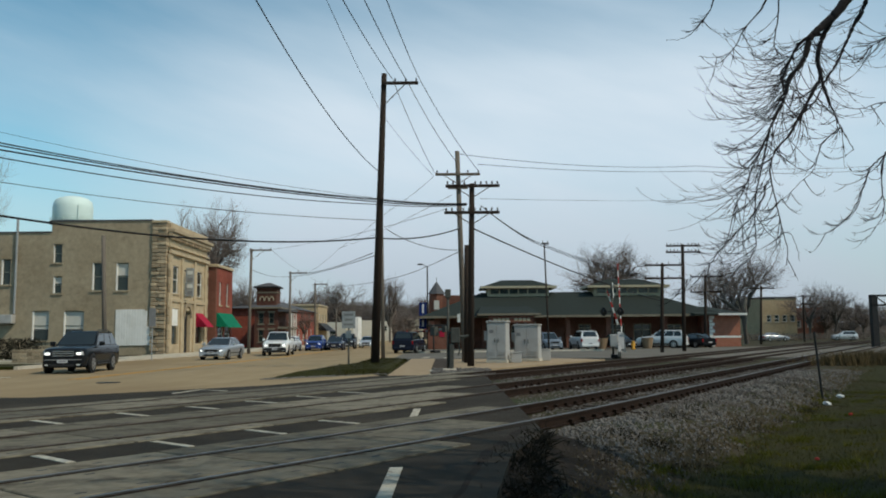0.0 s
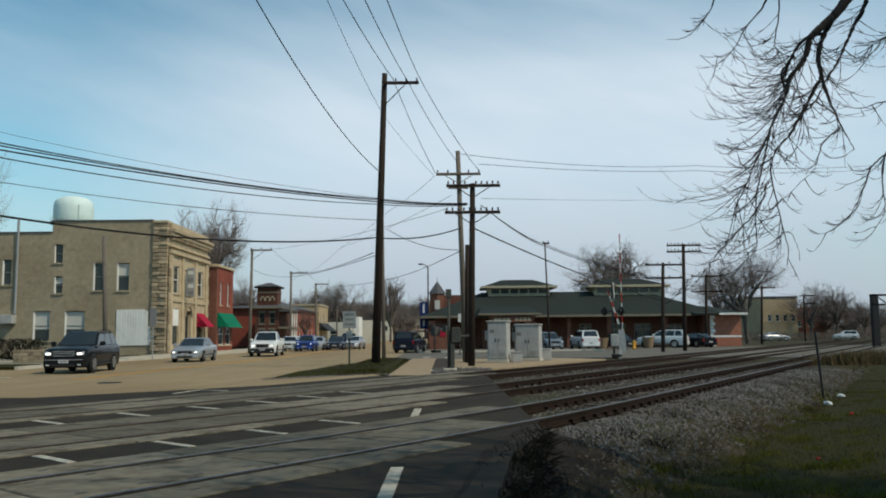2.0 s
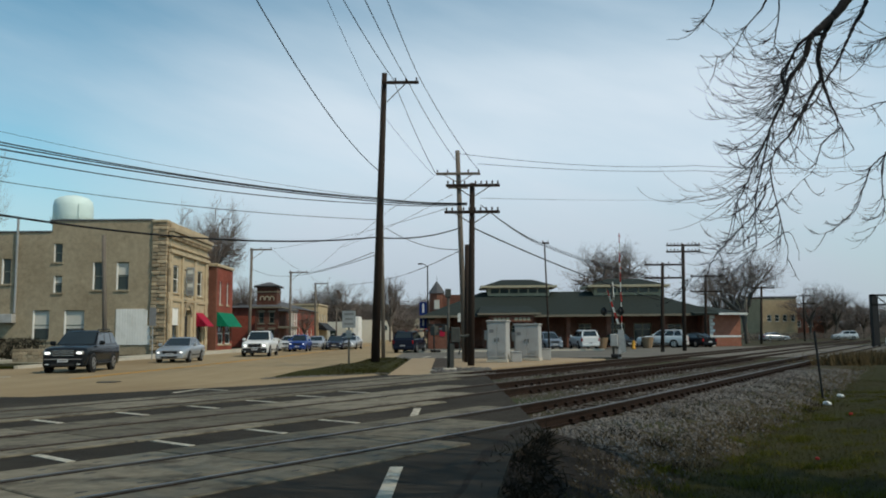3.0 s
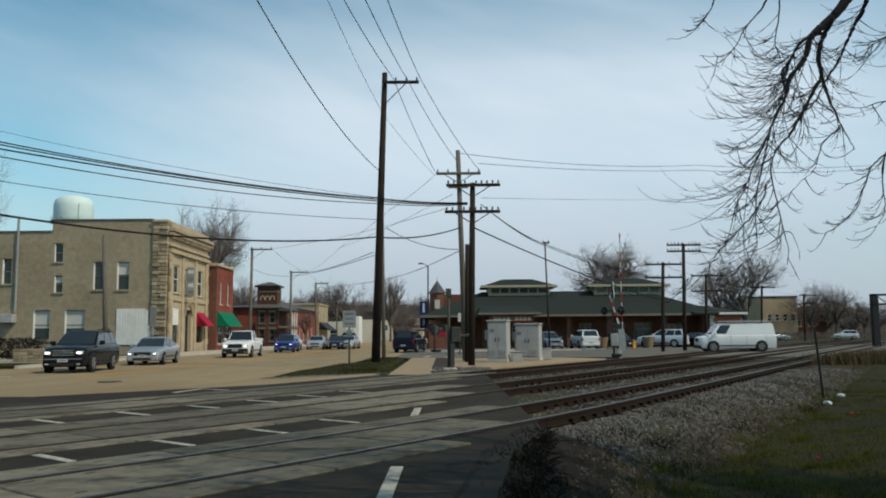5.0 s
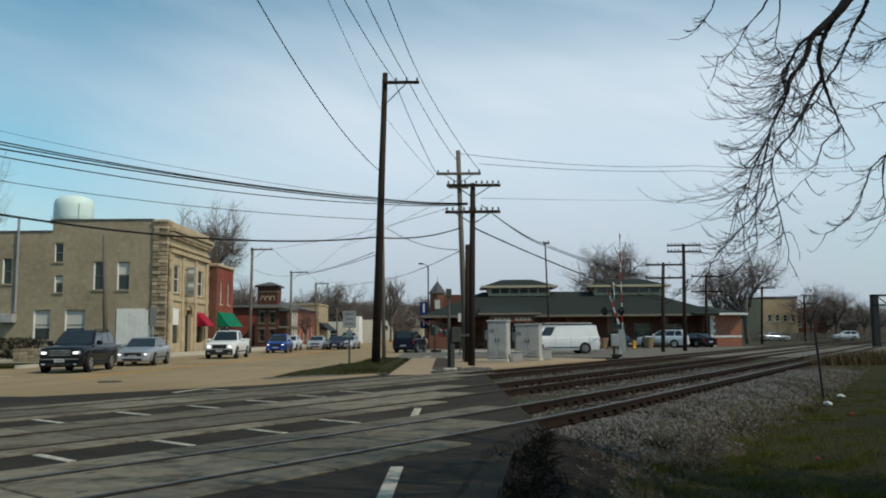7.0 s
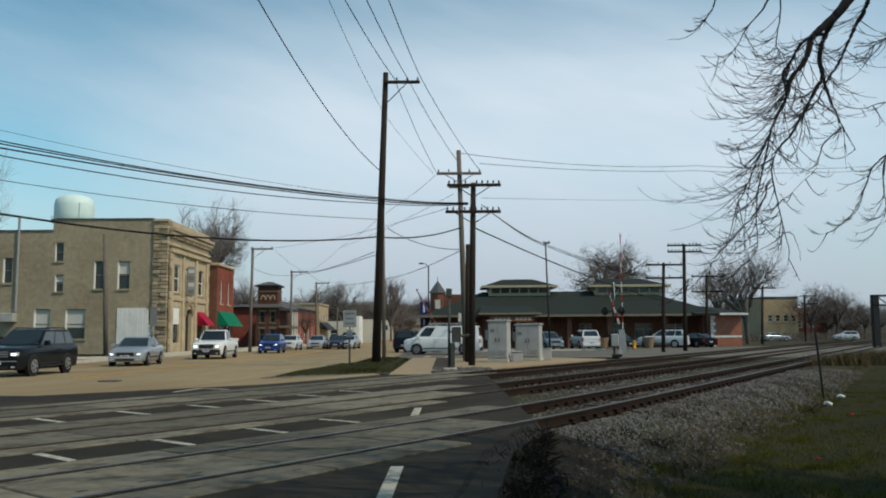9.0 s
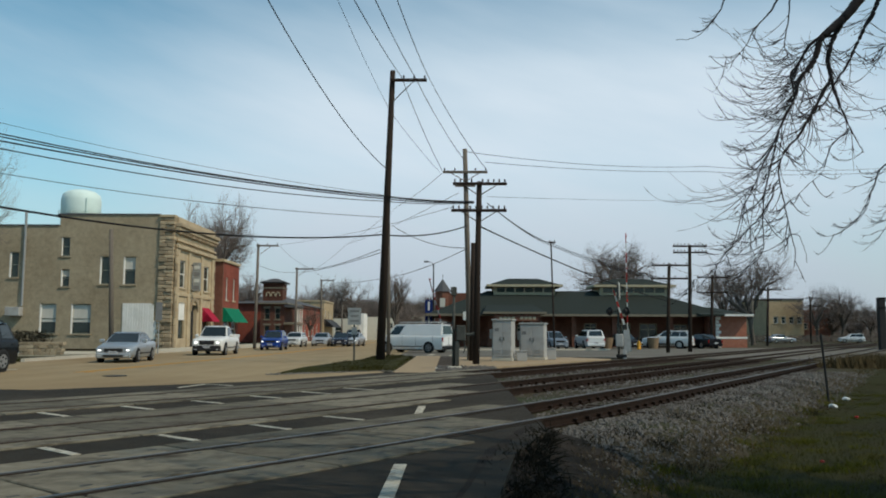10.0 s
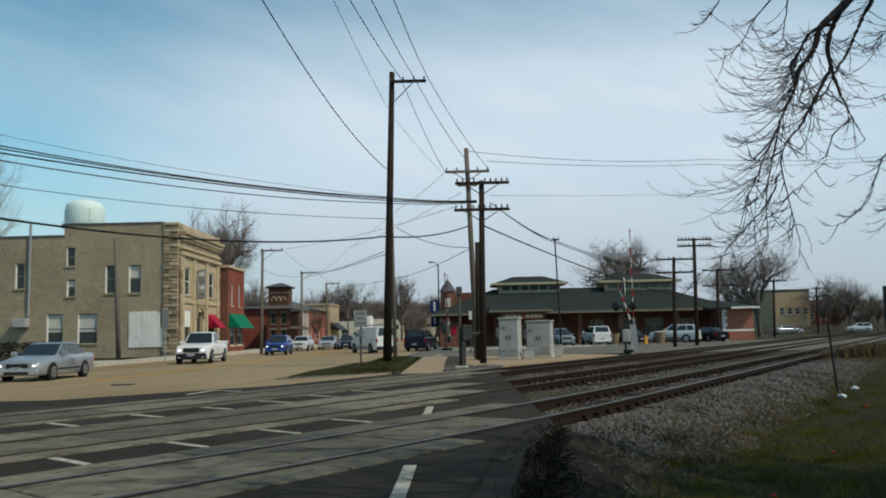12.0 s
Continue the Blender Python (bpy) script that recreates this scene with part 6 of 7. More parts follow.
# ---- water tower ----
def water_tower():
    y = 210.0
    x = -94.12
    z = 31.28
    ob = empty("water_tower", pose(x, y, 0))
    prof = [(2.2, z - 5.5), (4.2, z - 2.0), (4.75, z - 0.8), (4.8, z + 3.3), (4.5, z + 4.8), (3.6, z + 5.6), (2.0, z + 6.1), (0.1, z + 6.25)]
    part("tank", tube([(0, 0, h) for r, h in prof], [r for r, h in prof], 32), "tank", ob, "pale green painted tank", smooth=True)
    ring = [(math.cos(t) * 5.3, math.sin(t) * 5.3) for t in (2 * math.pi * k / 24 for k in range(25))]
    part("catwalk", tube([(x, y, z - 0.75) for x, y in ring], 0.3, 6), "mastgrey", ob, "grey catwalk ring under the tank")
    part("railing", tube([(x, y, z + 0.35) for x, y in ring], 0.06, 5), "tank", ob)
    for x, y in ring[:-1]:
        part("baluster", tube([(x, y, z - 0.7), (x, y, z + 0.35)], 0.05, 4), "tank", ob)
    part("ladder", box(2.95, 3.15, -4.0, -3.75, z - 0.6, z + 3.6), "tank", ob)
    for i in range(6):
        a = i * math.pi / 3 + 0.3
        part("leg", tube([(math.cos(a) * 6, math.sin(a) * 6, 0), (math.cos(a) * 4.4, math.sin(a) * 4.4, z - 0.8)], 0.3, 6), "tank", ob)
    part("riser", tube([(0, 0, 0), (0, 0, z - 5)], 0.7, 10), "tank", ob)
    return tagged(ob, "pale green water tower rising behind the buildings", "water tower")


water_tower()


# ---- more buildings down the street ----
def italianate():
    y = 112.0
    x0, x1 = -25.32, -22.15
    ob = empty("brick_house", pose(x0, y, 0))
    w = x1 - x0
    holes = [(0.5, 1.2, 3.2, 4.7), (1.9, 2.6, 3.2, 4.7), (0.5, 1.2, 0.8, 2.4), (1.9, 2.6, 0.8, 2.4)]
    part("wall", wall_with_holes(0, w, 0, 5.2, holes), "darkbrick", ob, "dark red brick front")
    for a, c, z0, z1 in holes:
        sash_window(ob, Matrix.Translation((a, 0, z0)), c - a, z1 - z0, "dulltrim", "window", "dulltrim", 0, "dulltrim")
    part("wall", box(w - 0.35, w, 0.36, 11, 0, 5.2), "darkbrick", ob)
    part("wall", box(0, 0.35, 0.36, 11, 0, 5.2), "darkbrick", ob)
    part("core", box(0.6, w - 0.6, 0.7, 10, 0, 5.0), "dark", ob, "solid dark box standing in for the dim rooms behind the windows")
    part("eaves", box(-0.5, w + 0.5, -0.5, 11.4, 5.2, 5.4, 0.04), "dulltrim", ob)
    part("roof", hip_roof(0, w, 0, 11, 5.41, 1.0, 0.45, 0.5), "greyroof", ob)
    tower = empty("tower")
    tower.parent = ob
    tower.matrix_basis = pose(-0.1, 1.5, 5.1)
    part("shaft", box(0, 2.7, 0, 2.7, 0, 3.0), "darkbrick", tower, "square red brick tower")
    part("band", box(-0.1, 2.8, -0.1, 2.8, 2.3, 2.45), "dulltrim", tower)
    for i in range(3):
        arc = [(0.72 + i * 0.66 - math.cos(t) * 0.26, -0.03, 1.45 + math.sin(t) * 0.34) for t in (math.pi * k / 6 for k in range(7))]
        part("arch_head", tube([(arc[0][0], -0.03, 1.25)] + arc + [(arc[-1][0], -0.03, 1.25)], 0.07, 6), "cream", tower)
    part("eaves", box(-0.35, 3.05, -0.35, 3.05, 3.002, 3.2, 0.03), "dark", tower)
    part("roof", hip_roof(0, 2.7, 0, 2.7, 3.21, 0.55, 0.3, 0.3), "greyroof", tower)
    porch = empty("porch")
    porch.parent = ob
    porch.matrix_basis = pose(w, -0.4, 0)
    for z, h in ((0.0, 2.5), (2.8, 2.0)):
        for k in range(4):
            part("column", tube([(1.5, 0.2 + k * 1.7, z), (1.5, 0.2 + k * 1.7, z + h)], 0.09, 8), "white", porch)
        part("deck", box(0.02, 1.75, -0.1, 5.6, z + h, z + h + 0.28, 0.03), "dulltrim" if z == 0 else "greyroof", porch)
        part("rail", box(1.45, 1.53, 0.2, 5.3, z + 0.75, z + 0.82), "white", porch)
    return tagged(ob, "dark red brick house with square tower and white porch", "house")


italianate()
red = plain_building("red_store", "long red brick store with dark grey roof", -34.0, -22.9, 121, 150, 5.6, "redbrick", [("e", 3 + 4 * i, 0.8, 1.4, 2.0) for i in range(6)], None)
part("roof", hip_roof(0, 11.1, 0, 29, 5.62, 1.9, 0.5, 0.6), "greyroof", red, "dark grey hipped roof")
part("chimney", box(6, 6.8, 6, 6.8, 5.7, 8.0), "redbrick", red)
tanb = plain_building("buff_store", "narrow buff brick store with black awning", -34.0, -22.7, 151, 163, 7.0, "tanbrick", [("e", 1.5, 3.8, 1.2, 1.7), ("e", 5.0, 3.8, 1.2, 1.7), ("e", 8.5, 3.8, 1.2, 1.7)], "trimstone")
part("awning", hexa([(11.3, 0.5, 2.6), (13.2, 0.5, 2.4), (13.2, 11, 2.4), (11.3, 11, 2.6), (11.3, 0.5, 3.9), (11.4, 0.5, 3.9), (11.4, 11, 3.9), (11.3, 11, 3.9)]), "dark", tanb, "black canvas awning")
plain_building("low_store", "low grey store with flat roof", -25.08, -20.57, 176, 190, 4.4, "offwhite", [("s", 1, 1, 1.4, 1.6)], None)
plain_building("pale_store", "pale rendered store with blank side wall", -18.7, -13.96, 168, 182, 4.6, "offwhite", [], None)
plain_building("white_shed", "white corner column building", -16.22, -15.31, 150, 156, 4.9, "white", [], None)
plain_building("far_house", "distant pale house at the end of the street", -21.98, -16.72, 260, 272, 6.0, "offwhite", [("s", 1.2, 3, 1, 1.5), ("s", 3.4, 3, 1, 1.5)], None)
plain_building("far_house", "distant grey house at the end of the street", -13.85, -7.06, 280, 292, 7.0, "walk_c", [("s", 1.2, 3.4, 1, 1.5), ("s", 4.4, 3.4, 1, 1.5)], None)
plain_building("yellow_building", "yellow brick apartment building beyond the trees", 64.68, 71.77, 170, 186, 8.41, "tanbrick", [("s", 1.0 + 1.6 * i, 3.6, 0.9, 1.4) for i in range(4)], "greyroof")
plain_building("grey_house", "low dark grey house beyond the railway", 47.5, 54.5, 160, 168, 3.6, "greyroof", [("s", 1.0, 1.0, 1.1, 1.4), ("s", 4.4, 1.0, 1.1, 1.4)], None)
plain_building("brown_building", "long brown brick building beyond the trees", 66.89, 85.33, 187, 199, 6.92, "brownbrick", [("s", 1.5 + 2.6 * i, 2.6, 1.0, 1.4) for i in range(6)], None)


def church():
    y = 112.0
    x0, x1 = -1.77, 4.88
    ob = empty("brick_hall", pose(x0, y, 0))
    w = x1 - x0
    zt = 6.81
    part("wall", wall_with_holes(1.6, w, 0, zt, [(3.0, 4.0, 3.8, 5.3)]), "brownbrick", ob)
    part("wall", box(w - 0.35, w, 0.36, 12, 0, zt), "brownbrick", ob)
    part("roof", box(1.6, w, 0.36, 12, zt - 0.4, zt - 0.2), "greyroof", ob)
    part("turret", tube([(0.85, 0.6, 0), (0.85, 0.6, zt + 0.2)], 1.0, 8), "brownbrick", ob, "round brick corner turret")
    part("spire", tube([(0.85, 0.6, zt + 0.2), (0.85, 0.6, zt + 1.9)], [1.2, 0.03], 8), "greyroof", ob, "grey conical turret roof")
    part("finial", tube([(0.85, 0.6, zt + 1.9), (0.85, 0.6, zt + 2.5)], 0.03, 5), "dark", ob)
    # no glow here: the pale colour alone makes the pane look lit
    part("pane", box(0.5, 1.2, -0.42, -0.39, zt - 1.9, zt - 0.7), "blind", ob, "turret window with its lit look painted in a pale colour")
    part("core", box(1.9, w - 0.5, 0.6, 11, 0, zt - 0.6), "dark", ob, "solid dark box standing in for the dim rooms behind the windows")
    return tagged(ob, "brown brick hall with corner turret and grey spire", "building")


church()


def kiosk():
    """Low shop front with red goods before the turret."""
    y = 88.5
    x0, x1 = -1.69, 0.39
    ob = empty("news_stand", pose(x0, y, 0))
    w = x1 - x0
    part("body", box(0, w, 0, 1.2, 0, 2.4, 0.03), "brownbrick", ob)
    part("top", box(-0.15, w + 0.15, -0.3, 1.3, 2.402, 2.6, 0.02), "dark", ob)
    part("panel", box(w * 0.6, w * 0.85, -0.05, -0.004, 1.3, 2.1), "redaw", ob, "red panel")
    return tagged(ob, "dark kiosk with a red panel by the station corner", "kiosk")


kiosk()
# hedge and low stone wall by the driveway
hd = bmesh.new()
rng = random.Random(5)
for i in range(8000):
    x = rng.uniform(-40, -25.7)
    c = Vector((x, 53.6 + rng.gauss(0, 0.45), 0.12 + rng.uniform(0, 1.3)))
    d = Vector((rng.uniform(-1, 1), rng.uniform(-1, 1), rng.uniform(-0.2, 1))).normalized() * rng.uniform(0.12, 0.3)
    o = d.orthogonal().normalized() * 0.03
    vs = [hd.verts.new(p) for p in (c - o, c + o, c + d)]
    hd.faces.new(vs)
tagged(obj("hedge", hd, "bramble"), "dark bare clipped hedge behind the stone wall", "hedge", kind="stuff")
sw = empty("stone_wall", pose(-24.63, 47.84, 0.1))
rng = random.Random(8)
for r in range(4):
    x = 0.0
    while x < 2.3:
        ww = rng.uniform(0.25, 0.5)
        part("stone", box(x + 0.01, x + ww - 0.01, rng.uniform(-0.04, 0), 0.4, r * 0.19 + 0.006, r * 0.19 + 0.184, 0.02), "stone", sw)
        x += ww
tagged(sw, "low wall of rough tan stone by the driveway", "stone wall")


# ---- trees ----
def grow(b, rng, p, d, length, r, depth, twigs, droop=0.0, spread=0.55, last=5):
    """One limb and what grows from it."""
    n = 4
    path, rad = [p], [r]
    for i in range(n):
        d = (d + Vector((rng.gauss(0, 0.13), rng.gauss(0, 0.13), rng.gauss(0.02, 0.1) - droop))).normalized()
        p = p + d * length / n
        path.append(p)
        rad.append(r * (1 - 0.42 * (i + 1) / n))
    tube(path, rad, 3 if depth > 1 else 6, b if depth <= 1 else twigs, cap=False)
    if depth >= last or r < 0.006:
        return
    kids = 3 if depth < 2 else rng.choice((3, 4, 4))
    for k in range(kids):
        i = n if k == 0 else rng.randint(1, n)
        a = Vector((rng.gauss(0, 1), rng.gauss(0, 1), rng.gauss(0.25, 0.7))).normalized()
        nd = (d * (1 - spread * (0.35 if k == 0 else 1)) + a * spread).normalized()
        grow(b, rng, path[i], nd, length * rng.uniform(0.62, 0.82), rad[i] * (0.82 if k == 0 else 0.66), depth + 1, twigs, droop, spread, last)


def bare_tree(name, label, x, y, height, seed, spread=0.55, r=None, limbs=4, trunk=0.25, cat="tree", thick=1.0, z=0.0, last=6, width=None):
    rng = random.Random(seed)
    b, tw = bmesh.new(), bmesh.new()
    r = r or height * 0.022
    top = Vector((rng.gauss(0, 0.2), rng.gauss(0, 0.2), height * trunk))
    tube([(0, 0, -0.3), (0, 0, 0.2), tuple(top * 0.5), tuple(top)], [r * 1.5, r * 1.15, r, r * 0.9], 8, b)
    for k in range(limbs):
        a = 2 * math.pi * (k + rng.random() * 0.6) / limbs
        d = Vector((math.cos(a) * spread, math.sin(a) * spread, 1)).normalized()
        grow(b, rng, top, d, height * 0.27, r * 0.6 * thick, 1, tw, 0.0, spread, last)
    zs, xs = sorted(v.co.z for v in tw.verts), sorted(v.co.x for v in tw.verts)
    n = len(zs)
    k = height / zs[int(n * 0.985)]
    kw = k if width is None else width / (xs[int(n * 0.975)] - xs[int(n * 0.025)])
    for m in (b, tw):
        for v in m.verts:
            v.co = Vector((v.co.x * kw, v.co.y * kw, v.co.z * k))
    ob = empty(name, pose(x, y, z))
    part("trunk", b, "bark", ob)
    part("crown", tw, "twig", ob, "bare crown of fine branching twigs")
    return tagged(ob, label, cat, "bare trees")


for x, y, h, seed, spread, limbs, width in (
    (-30.61, 108, 18.21, 11, 0.5, 4, 8.6),
    (-26.14, 215, 14.89, 12, 0.6, 6, 9.5),
    (-12.22, 190, 14.26, 13, 0.32, 6, 7.0),
    (-33.22, 205, 13.36, 14, 0.5, 5, 9.0),
    (-30.12, 125, 10.07, 15, 0.45, 5, 5.5),
    (30.79, 150, 16.84, 16, 0.8, 6, 14.0),
    (42.67, 118, 12.9, 17, 0.6, 4, 10.5),
    (42.23, 128, 11.12, 18, 0.5, 5, 7.0),
    (72.22, 165, 10.61, 19, 0.55, 6, 7.5),
    (77.0, 165, 10.57, 20, 0.55, 6, 7.0),
    (87.79, 175, 7.87, 21, 0.6, 6, 9.0),
):
    bare_tree("bare_tree", "bare leafless tree beyond the buildings" if y > 120 else "bare leafless tree behind the rooftops", x, y, h, seed, spread, None, limbs, width=width, thick=2.7 if seed in (11, 16) else 2.0 if seed == 17 else 1.5 if seed > 18 else 2.4, last=7 if seed in (11, 16, 17) else 6)

# the wooded distance: a few grown trees set out many times
SEED_TREES = [bare_tree("far_tree", "distant bare tree of the far woods", -60 - 12 * k, 330, 11, 60 + k, 0.6, 0.3, 6, 0.2, thick=2.2, width=10) for k in range(4)]
rng = random.Random(15)
for x0, x1, y0, y1, h0, h1, n in ((-62, -12, 235, 300, 7, 12, 30), (-12, 12, 290, 340, 7, 11, 12), (-50, -2, 336, 385, 11, 17, 38), (-60, -26, 185, 235, 7, 10.5, 18), (60, 150, 185, 240, 6, 9.5, 34), (-130, -70, 240, 300, 8, 13, 10), (20, 60, 200, 230, 7, 10, 8)):
    for i in range(n):
        h = rng.uniform(h0, h1)
        k = h / 11
        o = copy_thing(rng.choice(SEED_TREES), pose(rng.uniform(x0, x1), rng.uniform(y0, y1), 0, 0, 0, rng.uniform(0, 360)))
        o.scale = (k * rng.uniform(0.9, 1.3), k * rng.uniform(0.9, 1.3), k)


# far woods along the horizon
def far_woods(name, label, material, bands):
    rng = random.Random(3)
    verts, faces = [], []

    def blade(c, d, w):
        o = Vector((w, 0, 0))
        k = len(verts)
        verts.extend((tuple(c - o), tuple(c + o), tuple(c + d)))
        faces.append((k, k + 1, k + 2))
    for x0, x1, y, h, n in bands:
        for i in range(n):
            x = rng.uniform(x0, x1)
            hh = h * (0.62 + 0.38 * noise.noise(Vector((x * 0.05, y, 0))) + 0.25 * noise.noise(Vector((x * 0.21, y, 4))))
            z = rng.uniform(0, 1) ** 0.8 * max(1.0, hh)
            c = Vector((x, y + rng.uniform(-8, 8), z))
            k = min(1.0, h / 3)
            blade(c, Vector((rng.gauss(0, 0.5), rng.gauss(0, 0.4), rng.uniform(0.8, 2.0))) * k, rng.uniform(0.08, 0.26) * k)
    me = bpy.data.meshes.new(name)
    me.from_pydata(verts, [], faces)
    me.materials.append(M[material])
    return tagged(new(name, me), label, "woods", kind="stuff")


far_woods("far_woods", "distant grey-brown bare woods along the horizon", "twig", ((-95, 40, 320, 6.0, 14000), (55, 260, 260, 5.0, 14000), (-260, -80, 280, 7, 5000)))
far_woods("scrub", "low brown scrub beyond the side street", "bark", ((38, 130, 158, 1.1, 5000), (36, 120, 118, 0.4, 2500)))


# ---- the tree overhead ----
def overhead_tree():
    rng = random.Random(77)
    ob = empty("overhanging_tree", pose(8.6, 5.6, -0.1))
    base = Vector((8.6, 5.6, -0.1))
    tr = bmesh.new()
    tube([(0, 0, -0.4), (0, 0, 0.3), (0.1, 0, 2.5), (-0.05, 0.1, 4.6)], [0.55, 0.42, 0.36, 0.32], 12, tr)
    part("trunk", tr, "nearbark", ob)
    limb_b, twig_b = bmesh.new(), bmesh.new()

    def L(*pts):
        return [Vector(p) - base for p in pts]

    def limb(pts, r0, r1, sub=6, wiggle=0.0025):
        # smooth the run of the limb through its points
        out = []
        for i in range(len(pts) - 1):
            p0, p1, p2, p3 = pts[max(i - 1, 0)], pts[i], pts[i + 1], pts[min(i + 2, len(pts) - 1)]
            for k in range(sub):
                t = k / sub
                out.append(0.5 * ((2 * p1) + (p2 - p0) * t + (2 * p0 - 5 * p1 + 4 * p2 - p3) * t * t + (3 * p1 - p0 - 3 * p2 + p3) * t ** 3))
        out.append(pts[-1])
        out = [p + Vector((rng.gauss(0, wiggle), rng.gauss(0, wiggle), rng.gauss(0, wiggle))) for p in out]
        n = len(out)
        lb = tube(out, [r1 + (r0 - r1) * (1 - i / (n - 1)) ** 1.5 for i in range(n)], 6)
        part("limb", lb, "nearbark", ob, smooth=True)
        return out

    def twig(p, d, length, r, depth=0):
        n = 9
        path = [p]
        up = rng.uniform(0.09, 0.2)
        bend = rng.gauss(0, 0.03)
        for i in range(n):
            d = (d + Vector((rng.gauss(-0.02, 0.035) + bend, rng.gauss(0, 0.03), up * (0.1 + 1.5 * i / n)))).normalized()
            p = p + d * length / n
            path.append(p)
        tube(path, [r * (1 - 0.7 * i / n) for i in range(n + 1)], 4, twig_b, cap=False)
        if depth < 2 and length > 0.13:
            for k in range(rng.randint(2, 4) if depth == 0 else rng.randint(0, 2)):
                i = rng.randint(1, n - 1)
                dd = (path[i + 1] - path[i]).normalized()
                side = Vector((rng.gauss(0, 0.5), rng.gauss(0, 0.4), rng.gauss(-0.1, 0.5)))
                twig(path[i], (dd + side * 0.75).normalized(), length * rng.uniform(0.22, 0.5), r * 0.7, depth + 1)

    top = Vector((-0.05, 0.1, 4.6))
    main = limb([top, *L((5.31, 6.6, 5.42), (4.18, 6.8, 5.0), (3.66, 6.9, 4.5), (3.48, 6.9, 4.28), (3.37, 6.9, 4.15), (3.29, 6.9, 4.08), (3.19, 6.9, 3.99), (3.14, 6.9, 3.92), (3.11, 6.9, 3.81), (3.04, 6.9, 3.69), (2.95, 6.9, 3.59), (2.92, 6.9, 3.46), (2.85, 6.9, 3.32), (2.78, 6.9, 3.19), (2.71, 6.9, 3.03), (2.62, 6.9, 2.86), (2.54, 6.9, 2.67), (2.43, 6.9, 2.48))], 0.062, 0.004)
    b2 = limb(L((3.37, 6.92, 4.15), (3.32, 7.0, 4.02), (3.27, 7.0, 3.89), (3.25, 7.0, 3.77), (3.27, 7.0, 3.64), (3.20, 7.0, 3.52), (3.12, 7.0, 3.37), (3.04, 7.0, 3.24), (2.97, 7.0, 3.13), (2.86, 7.0, 3.01), (2.80, 7.0, 2.88), (2.80, 7.0, 2.73), (2.84, 7.0, 2.51), (2.87, 7.0, 2.32), (2.91, 7.0, 2.15), (2.89, 7.0, 2.01)), 0.026, 0.003)
    b3 = limb(L((3.27, 7.0, 3.64), (3.31, 7.0, 3.49), (3.36, 7.0, 3.34), (3.42, 7.0, 3.19), (3.47, 7.0, 3.09), (3.52, 7.0, 2.99)), 0.014, 0.004)
    b4 = limb(L((3.27, 6.95, 4.00), (3.18, 6.9, 3.97), (3.07, 6.9, 3.91), (3.00, 6.9, 3.81), (2.96, 6.9, 3.74), (2.89, 6.9, 3.64), (2.90, 6.9, 3.54), (2.91, 6.9, 3.44)), 0.017, 0.009)
    b5 = limb(L((4.47, 7.2, 5.19), (4.05, 7.2, 4.75), (3.84, 7.2, 4.45), (3.77, 7.2, 4.31), (3.67, 7.2, 4.14), (3.59, 7.2, 3.98), (3.51, 7.2, 3.82), (3.42, 7.2, 3.69), (3.35, 7.2, 3.57), (3.28, 7.15, 3.47), (3.20, 7.1, 3.42)), 0.03, 0.006)
    b6 = limb(L((2.72, 6.92, 2.68), (2.64, 6.8, 2.55), (2.54, 6.8, 2.40), (2.45, 6.8, 2.31), (2.38, 6.8, 2.23), (2.27, 6.8, 2.13), (2.20, 6.8, 2.03), (2.10, 6.8, 1.94), (1.96, 6.8, 1.87)), 0.008, 0.002)
    b7 = limb(L((2.76, 6.88, 3.16), (2.69, 6.8, 2.97), (2.64, 6.8, 2.79), (2.59, 6.8, 2.58), (2.57, 6.8, 2.39), (2.57, 6.8, 2.22), (2.56, 6.8, 2.13), (2.46, 6.8, 2.03), (2.38, 6.8, 1.95)), 0.009, 0.002)
    b8 = limb(L((3.3, 7.3, 5.0), (2.7, 7.25, 4.75), (2.47, 7.2, 4.46), (2.41, 7.2, 4.33), (2.34, 7.2, 4.23), (2.23, 7.2, 4.11), (2.13, 7.2, 4.06), (2.00, 7.2, 4.05)), 0.012, 0.002)
    b9 = limb(L((3.62, 7.3, 4.99), (3.15, 7.2, 4.75), (2.94, 7.2, 4.46), (2.85, 7.2, 4.31), (2.76, 7.2, 4.21), (2.67, 7.2, 4.09), (2.62, 7.2, 3.99), (2.53, 7.2, 3.91), (2.41, 7.2, 3.89), (2.29, 7.2, 3.90)), 0.013, 0.002)
    b10 = limb(L((3.3, 7.15, 4.9), (3.03, 7.1, 4.6), (2.99, 7.1, 4.42), (2.97, 7.1, 4.21), (2.94, 7.1, 4.06), (2.93, 7.1, 3.95), (2.97, 7.05, 3.86), (3.04, 7.0, 3.81)), 0.010, 0.003)
    b11 = limb(L((4.2, 6.9, 3.5), (3.9, 6.8, 3.15), (3.74, 6.8, 2.99), (3.66, 6.8, 2.88), (3.63, 6.8, 2.69), (3.64, 6.8, 2.47), (3.58, 6.8, 2.33), (3.46, 6.8, 2.27)), 0.012, 0.002)
    b12 = limb(L((3.74, 6.8, 2.96), (3.63, 6.8, 2.88), (3.54, 6.8, 2.79), (3.48, 6.8, 2.64), (3.40, 6.8, 2.49), (3.33, 6.8, 2.38), (3.20, 6.8, 2.28), (3.14, 6.8, 2.26)), 0.009, 0.002)
    b13 = limb(L((4.3, 7.0, 3.6), (3.93, 7.1, 3.46), (3.80, 7.1, 3.43), (3.68, 7.1, 3.39), (3.55, 7.1, 3.39), (3.42, 7.1, 3.44)), 0.008, 0.002)
